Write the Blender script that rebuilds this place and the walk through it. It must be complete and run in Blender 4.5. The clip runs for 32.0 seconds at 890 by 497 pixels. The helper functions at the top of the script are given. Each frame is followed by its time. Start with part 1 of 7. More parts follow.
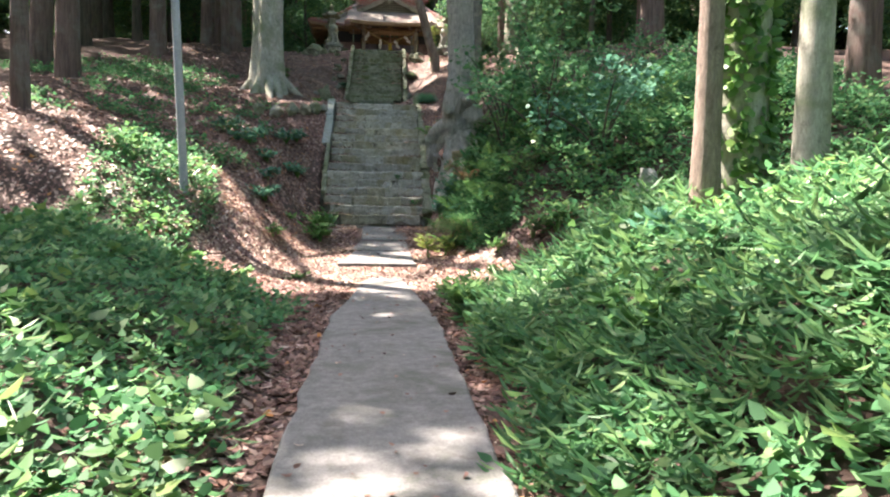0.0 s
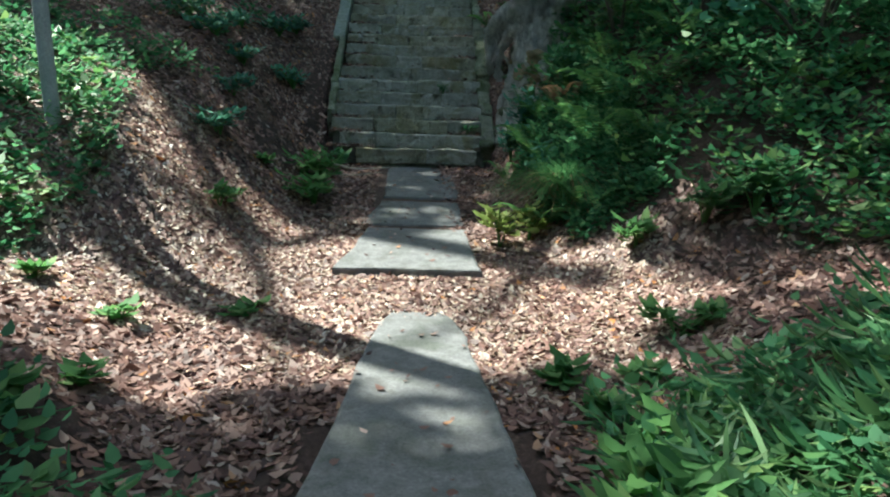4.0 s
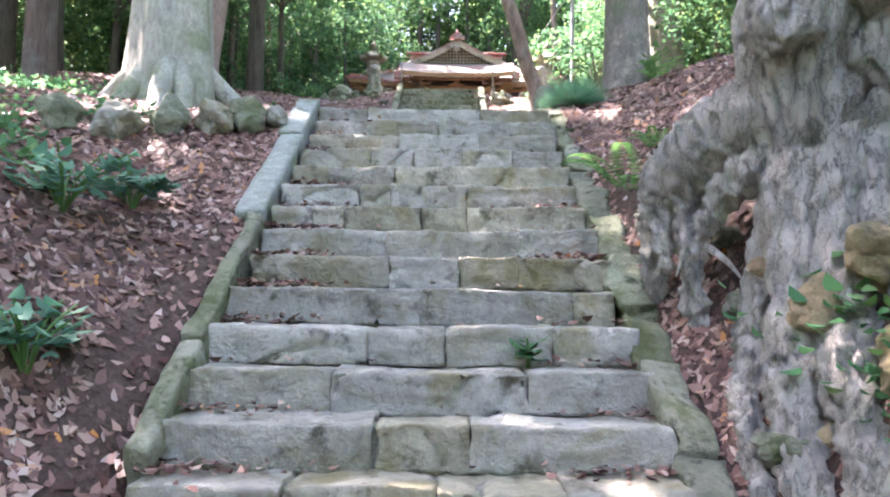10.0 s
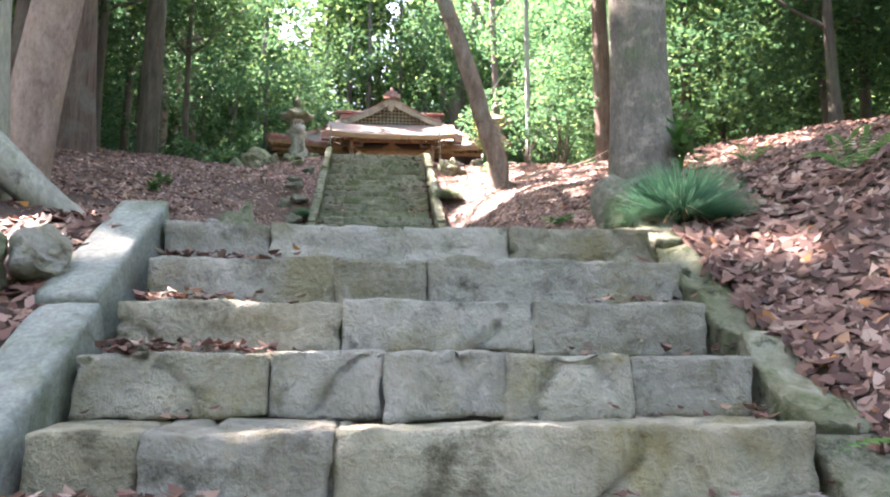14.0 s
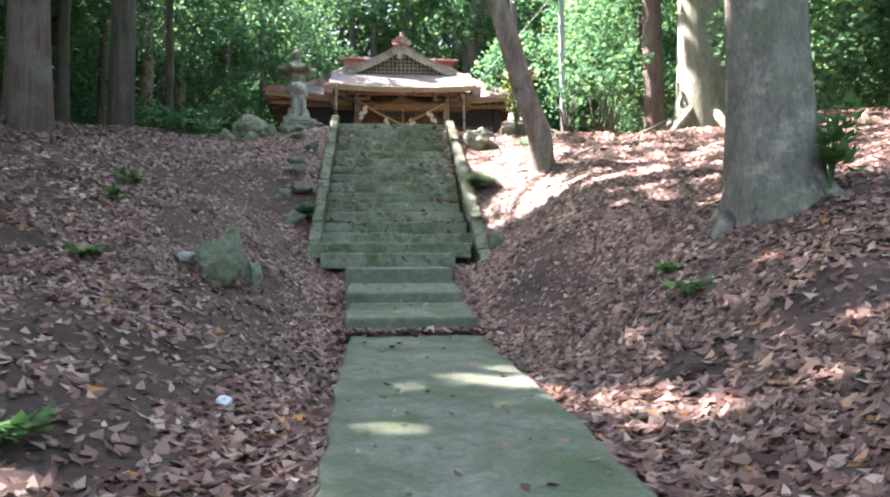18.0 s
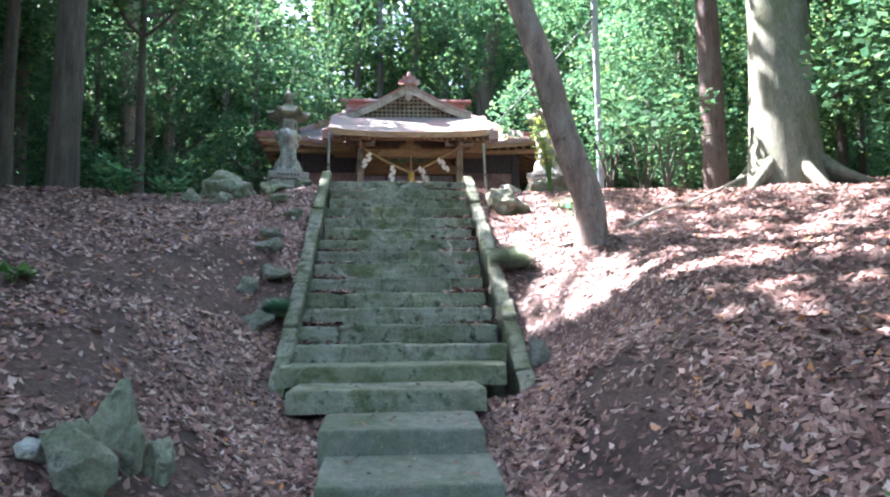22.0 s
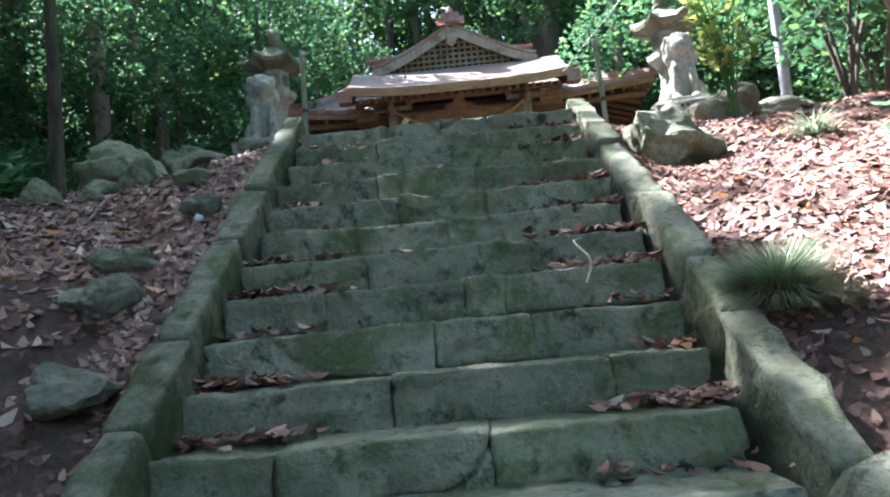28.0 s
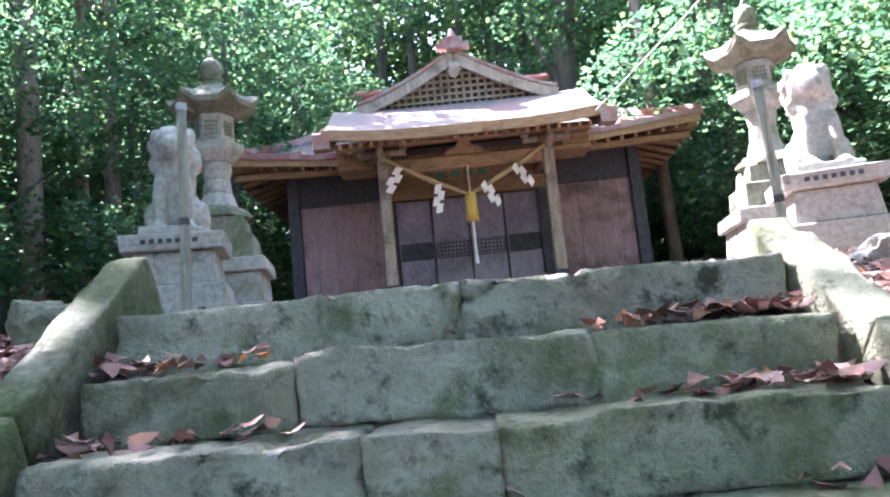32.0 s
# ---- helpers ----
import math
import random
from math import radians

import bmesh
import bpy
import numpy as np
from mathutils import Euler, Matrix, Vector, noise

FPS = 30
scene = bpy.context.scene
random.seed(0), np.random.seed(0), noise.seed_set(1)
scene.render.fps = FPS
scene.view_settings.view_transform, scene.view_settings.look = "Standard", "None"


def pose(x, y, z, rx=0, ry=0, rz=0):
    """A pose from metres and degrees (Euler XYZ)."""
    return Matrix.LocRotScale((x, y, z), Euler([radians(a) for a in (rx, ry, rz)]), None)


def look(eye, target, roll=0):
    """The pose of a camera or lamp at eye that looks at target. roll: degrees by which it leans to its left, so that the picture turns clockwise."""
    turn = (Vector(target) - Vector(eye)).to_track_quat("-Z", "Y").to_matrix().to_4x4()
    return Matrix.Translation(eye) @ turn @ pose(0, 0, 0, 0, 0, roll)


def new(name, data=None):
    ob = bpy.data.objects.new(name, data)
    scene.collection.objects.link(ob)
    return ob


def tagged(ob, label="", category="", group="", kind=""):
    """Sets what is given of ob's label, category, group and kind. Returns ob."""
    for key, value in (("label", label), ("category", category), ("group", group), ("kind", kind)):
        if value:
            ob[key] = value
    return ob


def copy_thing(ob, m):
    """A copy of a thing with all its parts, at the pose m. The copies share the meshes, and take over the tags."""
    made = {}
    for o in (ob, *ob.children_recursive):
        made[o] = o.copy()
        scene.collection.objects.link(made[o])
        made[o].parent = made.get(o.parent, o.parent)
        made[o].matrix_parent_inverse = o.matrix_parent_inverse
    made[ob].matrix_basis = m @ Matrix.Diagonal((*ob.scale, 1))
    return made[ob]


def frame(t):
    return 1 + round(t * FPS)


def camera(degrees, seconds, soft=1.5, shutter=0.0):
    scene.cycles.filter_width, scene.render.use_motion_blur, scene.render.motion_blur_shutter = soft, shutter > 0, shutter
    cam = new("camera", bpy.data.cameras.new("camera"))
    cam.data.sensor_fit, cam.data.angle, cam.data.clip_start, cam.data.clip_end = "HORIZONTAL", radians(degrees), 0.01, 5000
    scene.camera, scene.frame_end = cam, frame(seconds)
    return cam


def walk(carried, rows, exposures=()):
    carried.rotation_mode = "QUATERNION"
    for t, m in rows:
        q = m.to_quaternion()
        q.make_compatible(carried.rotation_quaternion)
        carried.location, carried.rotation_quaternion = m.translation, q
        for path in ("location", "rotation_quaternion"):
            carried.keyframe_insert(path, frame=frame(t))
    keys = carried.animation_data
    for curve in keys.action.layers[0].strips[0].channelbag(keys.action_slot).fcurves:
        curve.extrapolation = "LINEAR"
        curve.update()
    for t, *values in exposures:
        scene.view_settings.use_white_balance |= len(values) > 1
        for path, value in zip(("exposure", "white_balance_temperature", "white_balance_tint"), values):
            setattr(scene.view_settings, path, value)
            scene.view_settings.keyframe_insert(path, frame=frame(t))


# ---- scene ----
cam = camera(62.2, 32.0, soft=2.1)
EXPOSURES = [(0.0, 2.55, 7000, 18), (0.5, 2.4, 6550, 8), (1.0, 2.25, 6350, 0), (2.0, 1.6, 6300, -3), (2.5, 1.5, 6200, -3), (4.5, 1.4, 6000, -4), (5.0, 1.4, 6000, -4), (6.0, 2.25, 5900, -8), (6.5, 3.1, 5800, -4), (7.0, 4.55, 5700, 4), (8.0, 4.65, 6200, 27), (9.0, 4.3, 6400, 28), (10.0, 4.1, 6600, 31), (11.0, 4.1, 6800, 32), (13.0, 4.0, 7000, 31), (14.0, 3.9, 7100, 30), (16.5, 3.75, 7000, 58), (17.0, 3.65, 6850, 58), (18.0, 3.7, 6500, 22), (19.0, 3.75, 6100, 20), (20.0, 3.75, 6150, 22), (21.0, 3.75, 6000, 27), (22.0, 3.65, 5850, 24), (23.0, 3.25, 5900, 30), (24.0, 3.15, 5950, 33), (25.5, 2.95, 5750, 21), (28.0, 3.12, 5800, 16), (29.0, 4.0, 5550, 15), (30.0, 3.9, 5400, 11), (31.0, 4.1, 5800, 31), (32.0, 4.2, 5750, 34)]
PATH = [
    (0, (0.923, 1.777, 0.895), (1.08, 3.767, 0.774), 1.1),
    (0.5, (0.958, 2.393, 0.924), (1.263, 4.365, 0.789), 1.9),
    (1, (0.922, 3.112, 0.957), (1.258, 5.079, 0.816), 2.4),
    (1.5, (0.896, 3.735, 0.987), (1.159, 5.714, 0.861), 2.5),
    (2, (0.922, 4.312, 1.025), (1.122, 6.3, 0.951), 3.3),
    (2.5, (0.915, 4.928, 1.061), (1.007, 6.923, 0.961), 3.4),
    (4.5, (0.906, 7.032, 1.23), (0.981, 8.985, 0.805), 1.4),
    (5, (0.935, 7.719, 1.165), (1.057, 9.681, 0.796), 0.9),
    (5.5, (0.935, 8.325, 1.172), (1.078, 10.293, 0.845), 1.2),
    (6, (0.917, 8.888, 1.167), (0.98, 10.874, 0.935), 0.3),
    (6.5, (0.922, 9.453, 1.249), (0.894, 11.451, 1.162), -0.4),
    (7, (0.898, 9.937, 1.324), (0.825, 11.935, 1.337), -1.9),
    (7.5, (0.863, 10.494, 1.317), (0.838, 12.493, 1.385), -1.8),
    (8, (0.769, 11.069, 1.337), (0.772, 13.068, 1.399), -1.5),
    (8.5, (0.723, 11.68, 1.369), (0.749, 13.677, 1.463), -1.2),
    (9, (0.742, 12.189, 1.475), (0.773, 14.185, 1.607), -0.4),
    (9.5, (0.764, 12.744, 1.514), (0.767, 14.738, 1.675), 0.3),
    (10, (0.788, 13.372, 1.614), (0.771, 15.367, 1.763), 0.7),
    (10.5, (0.816, 13.981, 1.686), (0.804, 15.977, 1.806), -0.5),
    (11, (0.917, 14.437, 1.858), (0.979, 16.433, 1.971), -1.3),
    (11.5, (0.858, 14.897, 1.848), (0.98, 16.89, 1.959), -1.8),
    (12, (0.84, 15.465, 2.001), (1.028, 17.451, 2.144), -1.1),
    (12.5, (0.697, 15.756, 2.14), (0.869, 17.74, 2.323), -1.1),
    (13, (0.613, 15.992, 2.278), (0.774, 17.972, 2.508), -1.1),
    (13.5, (0.536, 16.242, 2.442), (0.712, 18.215, 2.718), -1.1),
    (14, (0.497, 16.488, 2.678), (0.679, 18.456, 2.983), -0.0),
    (14.5, (0.449, 16.701, 2.771), (0.674, 18.66, 3.105), -0.1),
    (16.5, (0.352, 17.789, 3.406), (0.55, 19.771, 3.589), 0.3),
    (17, (0.303, 18.037, 3.562), (0.446, 20.023, 3.748), 0.2),
    (17.5, (0.288, 18.277, 3.707), (0.468, 20.264, 3.847), 0.3),
    (18, (0.269, 18.481, 3.833), (0.443, 20.469, 3.967), -0.4),
    (18.5, (0.292, 18.666, 3.933), (0.464, 20.655, 4.051), -1.1),
    (19, (0.391, 18.907, 4.062), (0.562, 20.896, 4.176), -0.9),
    (19.5, (0.432, 19.157, 4.205), (0.549, 21.154, 4.223), -0.9),
    (20, (0.496, 19.435, 4.351), (0.555, 21.433, 4.283), -0.7),
    (20.5, (0.457, 19.661, 4.51), (0.531, 21.66, 4.535), 0.1),
    (21, (0.433, 19.93, 4.573), (0.557, 21.921, 4.72), 0.8),
    (21.5, (0.412, 20.424, 4.64), (0.564, 22.407, 4.851), 0.2),
    (22, (0.377, 20.939, 4.675), (0.525, 22.92, 4.912), -0.7),
    (22.5, (0.453, 21.408, 4.739), (0.579, 23.387, 4.997), -1.6),
    (23, (0.518, 21.959, 4.798), (0.605, 23.932, 5.108), -1.6),
    (23.5, (0.554, 22.535, 4.816), (0.66, 24.496, 5.195), -1.3),
    (24, (0.477, 23.226, 4.867), (0.604, 25.178, 5.282), -1.3),
    (24.5, (0.465, 23.961, 4.948), (0.604, 25.908, 5.383), -1.8),
    (25, (0.509, 24.571, 5.116), (0.559, 26.531, 5.515), -1.4),
    (25.5, (0.512, 25.025, 5.15), (0.508, 26.997, 5.486), -1.8),
    (27.5, (0.417, 25.732, 5.332), (0.509, 27.717, 5.555), -4.8),
    (28, (0.524, 26.084, 5.435), (0.501, 28.073, 5.644), -5.5),
    (28.5, (0.492, 26.546, 5.528), (0.413, 28.531, 5.76), -5.1),
    (29, (0.595, 26.977, 5.67), (0.53, 28.961, 5.919), -4.1),
    (29.5, (0.55, 27.313, 5.841), (0.484, 29.296, 6.097), -4.6),
    (30, (0.585, 27.613, 5.989), (0.538, 29.592, 6.27), -4.4),
    (30.5, (0.526, 27.984, 6.159), (0.48, 29.963, 6.442), -5.6),
    (31, (0.545, 28.334, 6.317), (0.489, 30.312, 6.602), -5.4),
    (31.5, (0.486, 28.612, 6.481), (0.436, 30.59, 6.767), -6.2),
    (32, (0.489, 28.867, 6.612), (0.483, 30.848, 6.887), -5.6),
]
walk(cam, [(t, look(eye, target, roll)) for t, eye, target, roll in PATH], EXPOSURES)

# ---- light ----
SUN_AZ, SUN_EL = 55.0, 55.0          # degrees: azimuth to the left of +y, height
world = bpy.data.worlds.new("forest_sky")
scene.world = world
world.use_nodes = True
wn = world.node_tree.nodes
sky = wn.new("ShaderNodeTexSky")
sky.sky_type, sky.sun_disc = "NISHITA", False
sky.sun_elevation, sky.sun_rotation = radians(SUN_EL), radians(-SUN_AZ)
sky.air_density, sky.dust_density = 1.2, 3.0
wn["Background"].inputs["Strength"].default_value = 0.1
world.node_tree.links.new(sky.outputs["Color"], wn["Background"].inputs["Color"])
sun_way = Vector((-math.sin(radians(SUN_AZ)) * math.cos(radians(SUN_EL)), math.cos(radians(SUN_AZ)) * math.cos(radians(SUN_EL)), math.sin(radians(SUN_EL))))
sun = new("sun", bpy.data.lights.new("sun", "SUN"))
sun.data.energy, sun.data.angle, sun.data.color = 5.0, radians(0.55), (1.0, 0.95, 0.86)
sun.matrix_basis = look(sun_way * 60, (0, 0, 0))

# ---- materials ----


def node(tree, kind, **values):
    n = tree.nodes.new("ShaderNode" + kind)
    for key, value in values.items():
        n.inputs[key.replace("_", " ")].default_value = value
    return n


def ramp(tree, source, stops):
    r = tree.nodes.new("ShaderNodeValToRGB")
    els = r.color_ramp.elements
    while len(els) < len(stops):
        els.new(0.5)
    for el, (p, c) in zip(els, stops):
        el.position, el.color = p, (*c, 1) if len(c) == 3 else c
    tree.links.new(source, r.inputs["Fac"])
    return r.outputs["Color"]


def blend(tree, fac, a, b):
    m = tree.nodes.new("ShaderNodeMix")
    m.data_type = "RGBA"
    for value, slot in ((fac, 0), (a, 6), (b, 7)):
        if isinstance(value, (int, float)):
            m.inputs[slot].default_value = value
        elif isinstance(value, tuple):
            m.inputs[slot].default_value = (*value, 1)
        else:
            tree.links.new(value, m.inputs[slot])
    return m.outputs[2]


def mat(name, lo, hi, scale=8.0, rough=0.85, bump=0.3, patch=None, patch_scale=1.2, patch_at=0.52, stretch=(1, 1, 1), vary=0.0, second=None, second_scale=3.0, second_at=0.58, cracks=0.0, crack_wide=0.007, spec=0.3, depth=0.02, grain=0.6, tint=None):
    """Two scales of noise in colour and relief, with patches (moss, stains) of their own outline."""
    m = bpy.data.materials.new(name)
    m.use_nodes = True
    t = m.node_tree
    bsdf = t.nodes["Principled BSDF"]
    geo = t.nodes.new("ShaderNodeNewGeometry")
    mapping = t.nodes.new("ShaderNodeMapping")
    mapping.inputs["Scale"].default_value = stretch
    t.links.new(geo.outputs["Position"], mapping.inputs["Vector"])
    fine = node(t, "TexNoise", Scale=scale, Detail=8.0, Roughness=0.65)
    t.links.new(mapping.outputs[0], fine.inputs["Vector"])
    mid = tuple((a + b) / 2 for a, b in zip(lo, hi))
    colour = ramp(t, fine.outputs["Fac"], [(0.3, lo), (0.5, mid), (0.72, hi)])
    if second:
        n2 = node(t, "TexNoise", Scale=second_scale, Detail=6.0, Roughness=0.7)
        t.links.new(geo.outputs["Position"], n2.inputs["Vector"])
        colour = blend(t, ramp(t, n2.outputs["Fac"], [(second_at - 0.06, (0, 0, 0)), (second_at + 0.08, (1, 1, 1))]), colour, second)
    if patch:
        n3 = node(t, "TexNoise", Scale=patch_scale, Detail=7.0, Roughness=0.68, Distortion=0.4)
        t.links.new(geo.outputs["Position"], n3.inputs["Vector"])
        colour = blend(t, ramp(t, n3.outputs["Fac"], [(patch_at - 0.05, (0, 0, 0)), (patch_at + 0.1, (1, 1, 1))]), colour, patch)
    grit = node(t, "TexNoise", Scale=scale * 5.5, Detail=5.0, Roughness=0.75)
    t.links.new(mapping.outputs[0], grit.inputs["Vector"])
    speck = t.nodes.new("ShaderNodeMix")
    speck.data_type, speck.blend_type = "RGBA", "OVERLAY"
    speck.inputs[0].default_value = grain
    t.links.new(colour, speck.inputs[6])
    t.links.new(ramp(t, grit.outputs["Fac"], [(0.3, (0.25, 0.25, 0.25)), (0.7, (0.75, 0.75, 0.75))]), speck.inputs[7])
    colour = speck.outputs[2]
    both = t.nodes.new("ShaderNodeMath")
    both.operation = "MULTIPLY_ADD"
    both.inputs[1].default_value = 0.7
    t.links.new(grit.outputs["Fac"], both.inputs[0])
    t.links.new(fine.outputs["Fac"], both.inputs[2])
    height = both.outputs[0]
    if cracks:
        v = node(t, "TexVoronoi", Scale=cracks)
        v.feature = "DISTANCE_TO_EDGE"
        warp = t.nodes.new("ShaderNodeVectorMath")
        warp.operation = "MULTIPLY_ADD"
        warp.inputs[1].default_value = (0.15, 0.15, 0.15)
        t.links.new(fine.outputs["Color"], warp.inputs[0])
        t.links.new(mapping.outputs[0], warp.inputs[2])
        t.links.new(warp.outputs[0], v.inputs["Vector"])
        lines = ramp(t, v.outputs["Distance"], [(0.0, (0.55, 0.55, 0.52)), (crack_wide, (1, 1, 1))])
        mul = t.nodes.new("ShaderNodeMix")
        mul.data_type, mul.blend_type = "RGBA", "MULTIPLY"
        mul.inputs[0].default_value = 1.0
        t.links.new(colour, mul.inputs[6])
        t.links.new(lines, mul.inputs[7])
        colour = mul.outputs[2]
        add = t.nodes.new("ShaderNodeMath")
        add.operation = "MULTIPLY"
        t.links.new(height, add.inputs[0])
        t.links.new(lines, add.inputs[1])
        height = add.outputs[0]
    if tint:
        who = t.nodes.new("ShaderNodeObjectInfo")
        mix_up = t.nodes.new("ShaderNodeMath")
        mix_up.operation = "MULTIPLY"
        mix_up.inputs[1].default_value = 7.31
        part_of_it = t.nodes.new("ShaderNodeMath")
        part_of_it.operation = "FRACT"
        t.links.new(who.outputs["Random"], mix_up.inputs[0])
        t.links.new(mix_up.outputs[0], part_of_it.inputs[0])
        shade = ramp(t, part_of_it.outputs[0], [(0.45, (0, 0, 0)), (0.95, (0.6, 0.6, 0.6))])
        stained = t.nodes.new("ShaderNodeMix")
        stained.data_type, stained.blend_type = "RGBA", "MULTIPLY"
        t.links.new(shade, stained.inputs[0])
        t.links.new(colour, stained.inputs[6])
        stained.inputs[7].default_value = (*tint, 1)
        colour = stained.outputs[2]
    if vary:
        info = t.nodes.new("ShaderNodeObjectInfo")
        hsv = t.nodes.new("ShaderNodeHueSaturation")
        mr = t.nodes.new("ShaderNodeMapRange")
        mr.inputs["To Min"].default_value, mr.inputs["To Max"].default_value = 1 - vary, 1 + vary
        t.links.new(info.outputs["Random"], mr.inputs["Value"])
        t.links.new(mr.outputs[0], hsv.inputs["Value"])
        t.links.new(colour, hsv.inputs["Color"])
        colour = hsv.outputs["Color"]
    t.links.new(colour, bsdf.inputs["Base Color"])
    bsdf.inputs["Roughness"].default_value = rough
    bsdf.inputs["Specular IOR Level"].default_value = spec
    if bump:
        b = node(t, "Bump", Strength=bump, Distance=depth)
        t.links.new(height, b.inputs["Height"])
        t.links.new(b.outputs[0], bsdf.inputs["Normal"])
    return m


def leaf_mat(name, stops, through_light=0.35, rough=0.45, spec=0.4):
    """Leaves whose colour varies from leaf to leaf; some of the light passes through."""
    m = bpy.data.materials.new(name)
    m.use_nodes = True
    t = m.node_tree
    bsdf = t.nodes["Principled BSDF"]
    geo = t.nodes.new("ShaderNodeNewGeometry")
    colour = ramp(t, geo.outputs["Random Per Island"], stops)
    n = node(t, "TexNoise", Scale=1.3, Detail=3.0)
    t.links.new(geo.outputs["Position"], n.inputs["Vector"])
    hsv = t.nodes.new("ShaderNodeHueSaturation")
    mr = t.nodes.new("ShaderNodeMapRange")
    mr.inputs["From Min"].default_value, mr.inputs["From Max"].default_value = 0.3, 0.7
    mr.inputs["To Min"].default_value, mr.inputs["To Max"].default_value = 0.75, 1.3
    t.links.new(n.outputs["Fac"], mr.inputs["Value"])
    t.links.new(mr.outputs[0], hsv.inputs["Value"])
    t.links.new(colour, hsv.inputs["Color"])
    t.links.new(hsv.outputs["Color"], bsdf.inputs["Base Color"])
    bsdf.inputs["Roughness"].default_value = rough
    bsdf.inputs["Specular IOR Level"].default_value = spec
    if through_light:
        tr = t.nodes.new("ShaderNodeBsdfTranslucent")
        t.links.new(hsv.outputs["Color"], tr.inputs["Color"])
        mix = t.nodes.new("ShaderNodeMixShader")
        mix.inputs[0].default_value = through_light
        t.links.new(bsdf.outputs[0], mix.inputs[1])
        t.links.new(tr.outputs[0], mix.inputs[2])
        t.links.new(mix.outputs[0], t.nodes["Material Output"].inputs["Surface"])
    return m


EARTH = mat("leaf_strewn_earth", (0.055, 0.036, 0.031), (0.16, 0.105, 0.088), scale=26, rough=0.95, bump=0.8, patch=(0.06, 0.04, 0.035), patch_scale=0.8, patch_at=0.52, second=(0.19, 0.125, 0.1), second_scale=34)
CONCRETE = mat("old_concrete", (0.145, 0.142, 0.143), (0.26, 0.254, 0.252), scale=14, bump=0.5, patch=(0.125, 0.13, 0.115), patch_scale=2.6, patch_at=0.55, second=(0.14, 0.135, 0.125), second_scale=5, second_at=0.6)
KERB = mat("pale_cut_kerb", (0.22, 0.245, 0.225), (0.37, 0.40, 0.37), scale=12, bump=0.6, patch=(0.17, 0.2, 0.14), patch_scale=2.0, patch_at=0.56, second=(0.13, 0.14, 0.11), second_scale=5, second_at=0.63)
CONCRETE_MOSSY = mat("mossy_concrete", (0.12, 0.14, 0.105), (0.25, 0.26, 0.205), scale=14, bump=0.5, patch=(0.10, 0.13, 0.075), patch_scale=1.8, patch_at=0.5, second=(0.16, 0.145, 0.115), second_scale=4, second_at=0.6)
MORTAR = mat("grey_mortar", (0.16, 0.16, 0.14), (0.32, 0.32, 0.275), scale=14, bump=0.7, patch=(0.10, 0.105, 0.08), patch_scale=3.0, patch_at=0.55)
STONE = mat("grey_sandstone", (0.28, 0.275, 0.235), (0.56, 0.55, 0.5), scale=5, bump=1.0, depth=0.04, grain=0.3, patch=(0.30, 0.28, 0.185), patch_scale=2.6, patch_at=0.56, second=(0.12, 0.115, 0.09), second_scale=5.5, second_at=0.6, vary=0.2, tint=(0.86, 0.8, 0.58))
STONE_MOSSY = mat("mossy_sandstone", (0.18, 0.19, 0.135), (0.41, 0.415, 0.33), scale=5, bump=1.0, depth=0.04, grain=0.3, patch=(0.125, 0.15, 0.075), patch_scale=3.6, patch_at=0.53, second=(0.05, 0.06, 0.038), second_scale=10, second_at=0.58, vary=0.16, tint=(0.72, 0.8, 0.6))
KERB_MOSSY = mat("dark_mossy_kerb", (0.11, 0.125, 0.085), (0.31, 0.32, 0.25), scale=10, bump=0.9, depth=0.03, patch=(0.08, 0.11, 0.045), patch_scale=3.0, patch_at=0.5, second=(0.05, 0.055, 0.035), second_scale=9, second_at=0.58, vary=0.15)
OCHRE = mat("ochre_bank_rock", (0.19, 0.14, 0.08), (0.37, 0.29, 0.18), scale=9, bump=0.9, patch=(0.15, 0.14, 0.09), patch_scale=3.0, patch_at=0.55, vary=0.2)
ROCK_MOSSY = mat("pale_mossy_rock", (0.17, 0.19, 0.13), (0.38, 0.39, 0.30), scale=9, bump=0.9, depth=0.03, patch=(0.17, 0.195, 0.115), patch_scale=2.4, patch_at=0.52, second=(0.08, 0.085, 0.065), second_scale=7, second_at=0.6, vary=0.12)
ROCK = mat("field_rock", (0.10, 0.11, 0.085), (0.28, 0.275, 0.225), scale=7, bump=0.8, patch=(0.10, 0.13, 0.06), patch_scale=2.0, patch_at=0.55, vary=0.15)
GRANITE = mat("weathered_granite", (0.24, 0.25, 0.23), (0.48, 0.48, 0.44), scale=26, bump=0.5, patch=(0.17, 0.21, 0.14), patch_scale=2.2, patch_at=0.58, second=(0.15, 0.155, 0.14), second_scale=7, second_at=0.62)
GRANITE_DARK = mat("mossy_granite", (0.12, 0.13, 0.10), (0.28, 0.29, 0.22), scale=24, bump=0.5, patch=(0.09, 0.12, 0.06), patch_scale=2.4, patch_at=0.54)
BARK_GREY = mat("grey_bark", (0.115, 0.105, 0.092), (0.31, 0.285, 0.25), scale=7, bump=0.7, stretch=(1, 1, 0.45), patch=(0.17, 0.19, 0.13), patch_scale=1.8, patch_at=0.56, second=(0.44, 0.38, 0.32), second_scale=4.5, second_at=0.58, depth=0.03)
BARK_PALE = mat("pale_smooth_bark", (0.26, 0.26, 0.22), (0.46, 0.45, 0.39), scale=6, bump=0.4, stretch=(1, 1, 0.35), patch=(0.20, 0.23, 0.15), patch_scale=1.3, patch_at=0.55, second=(0.16, 0.155, 0.14), second_scale=7, second_at=0.64)
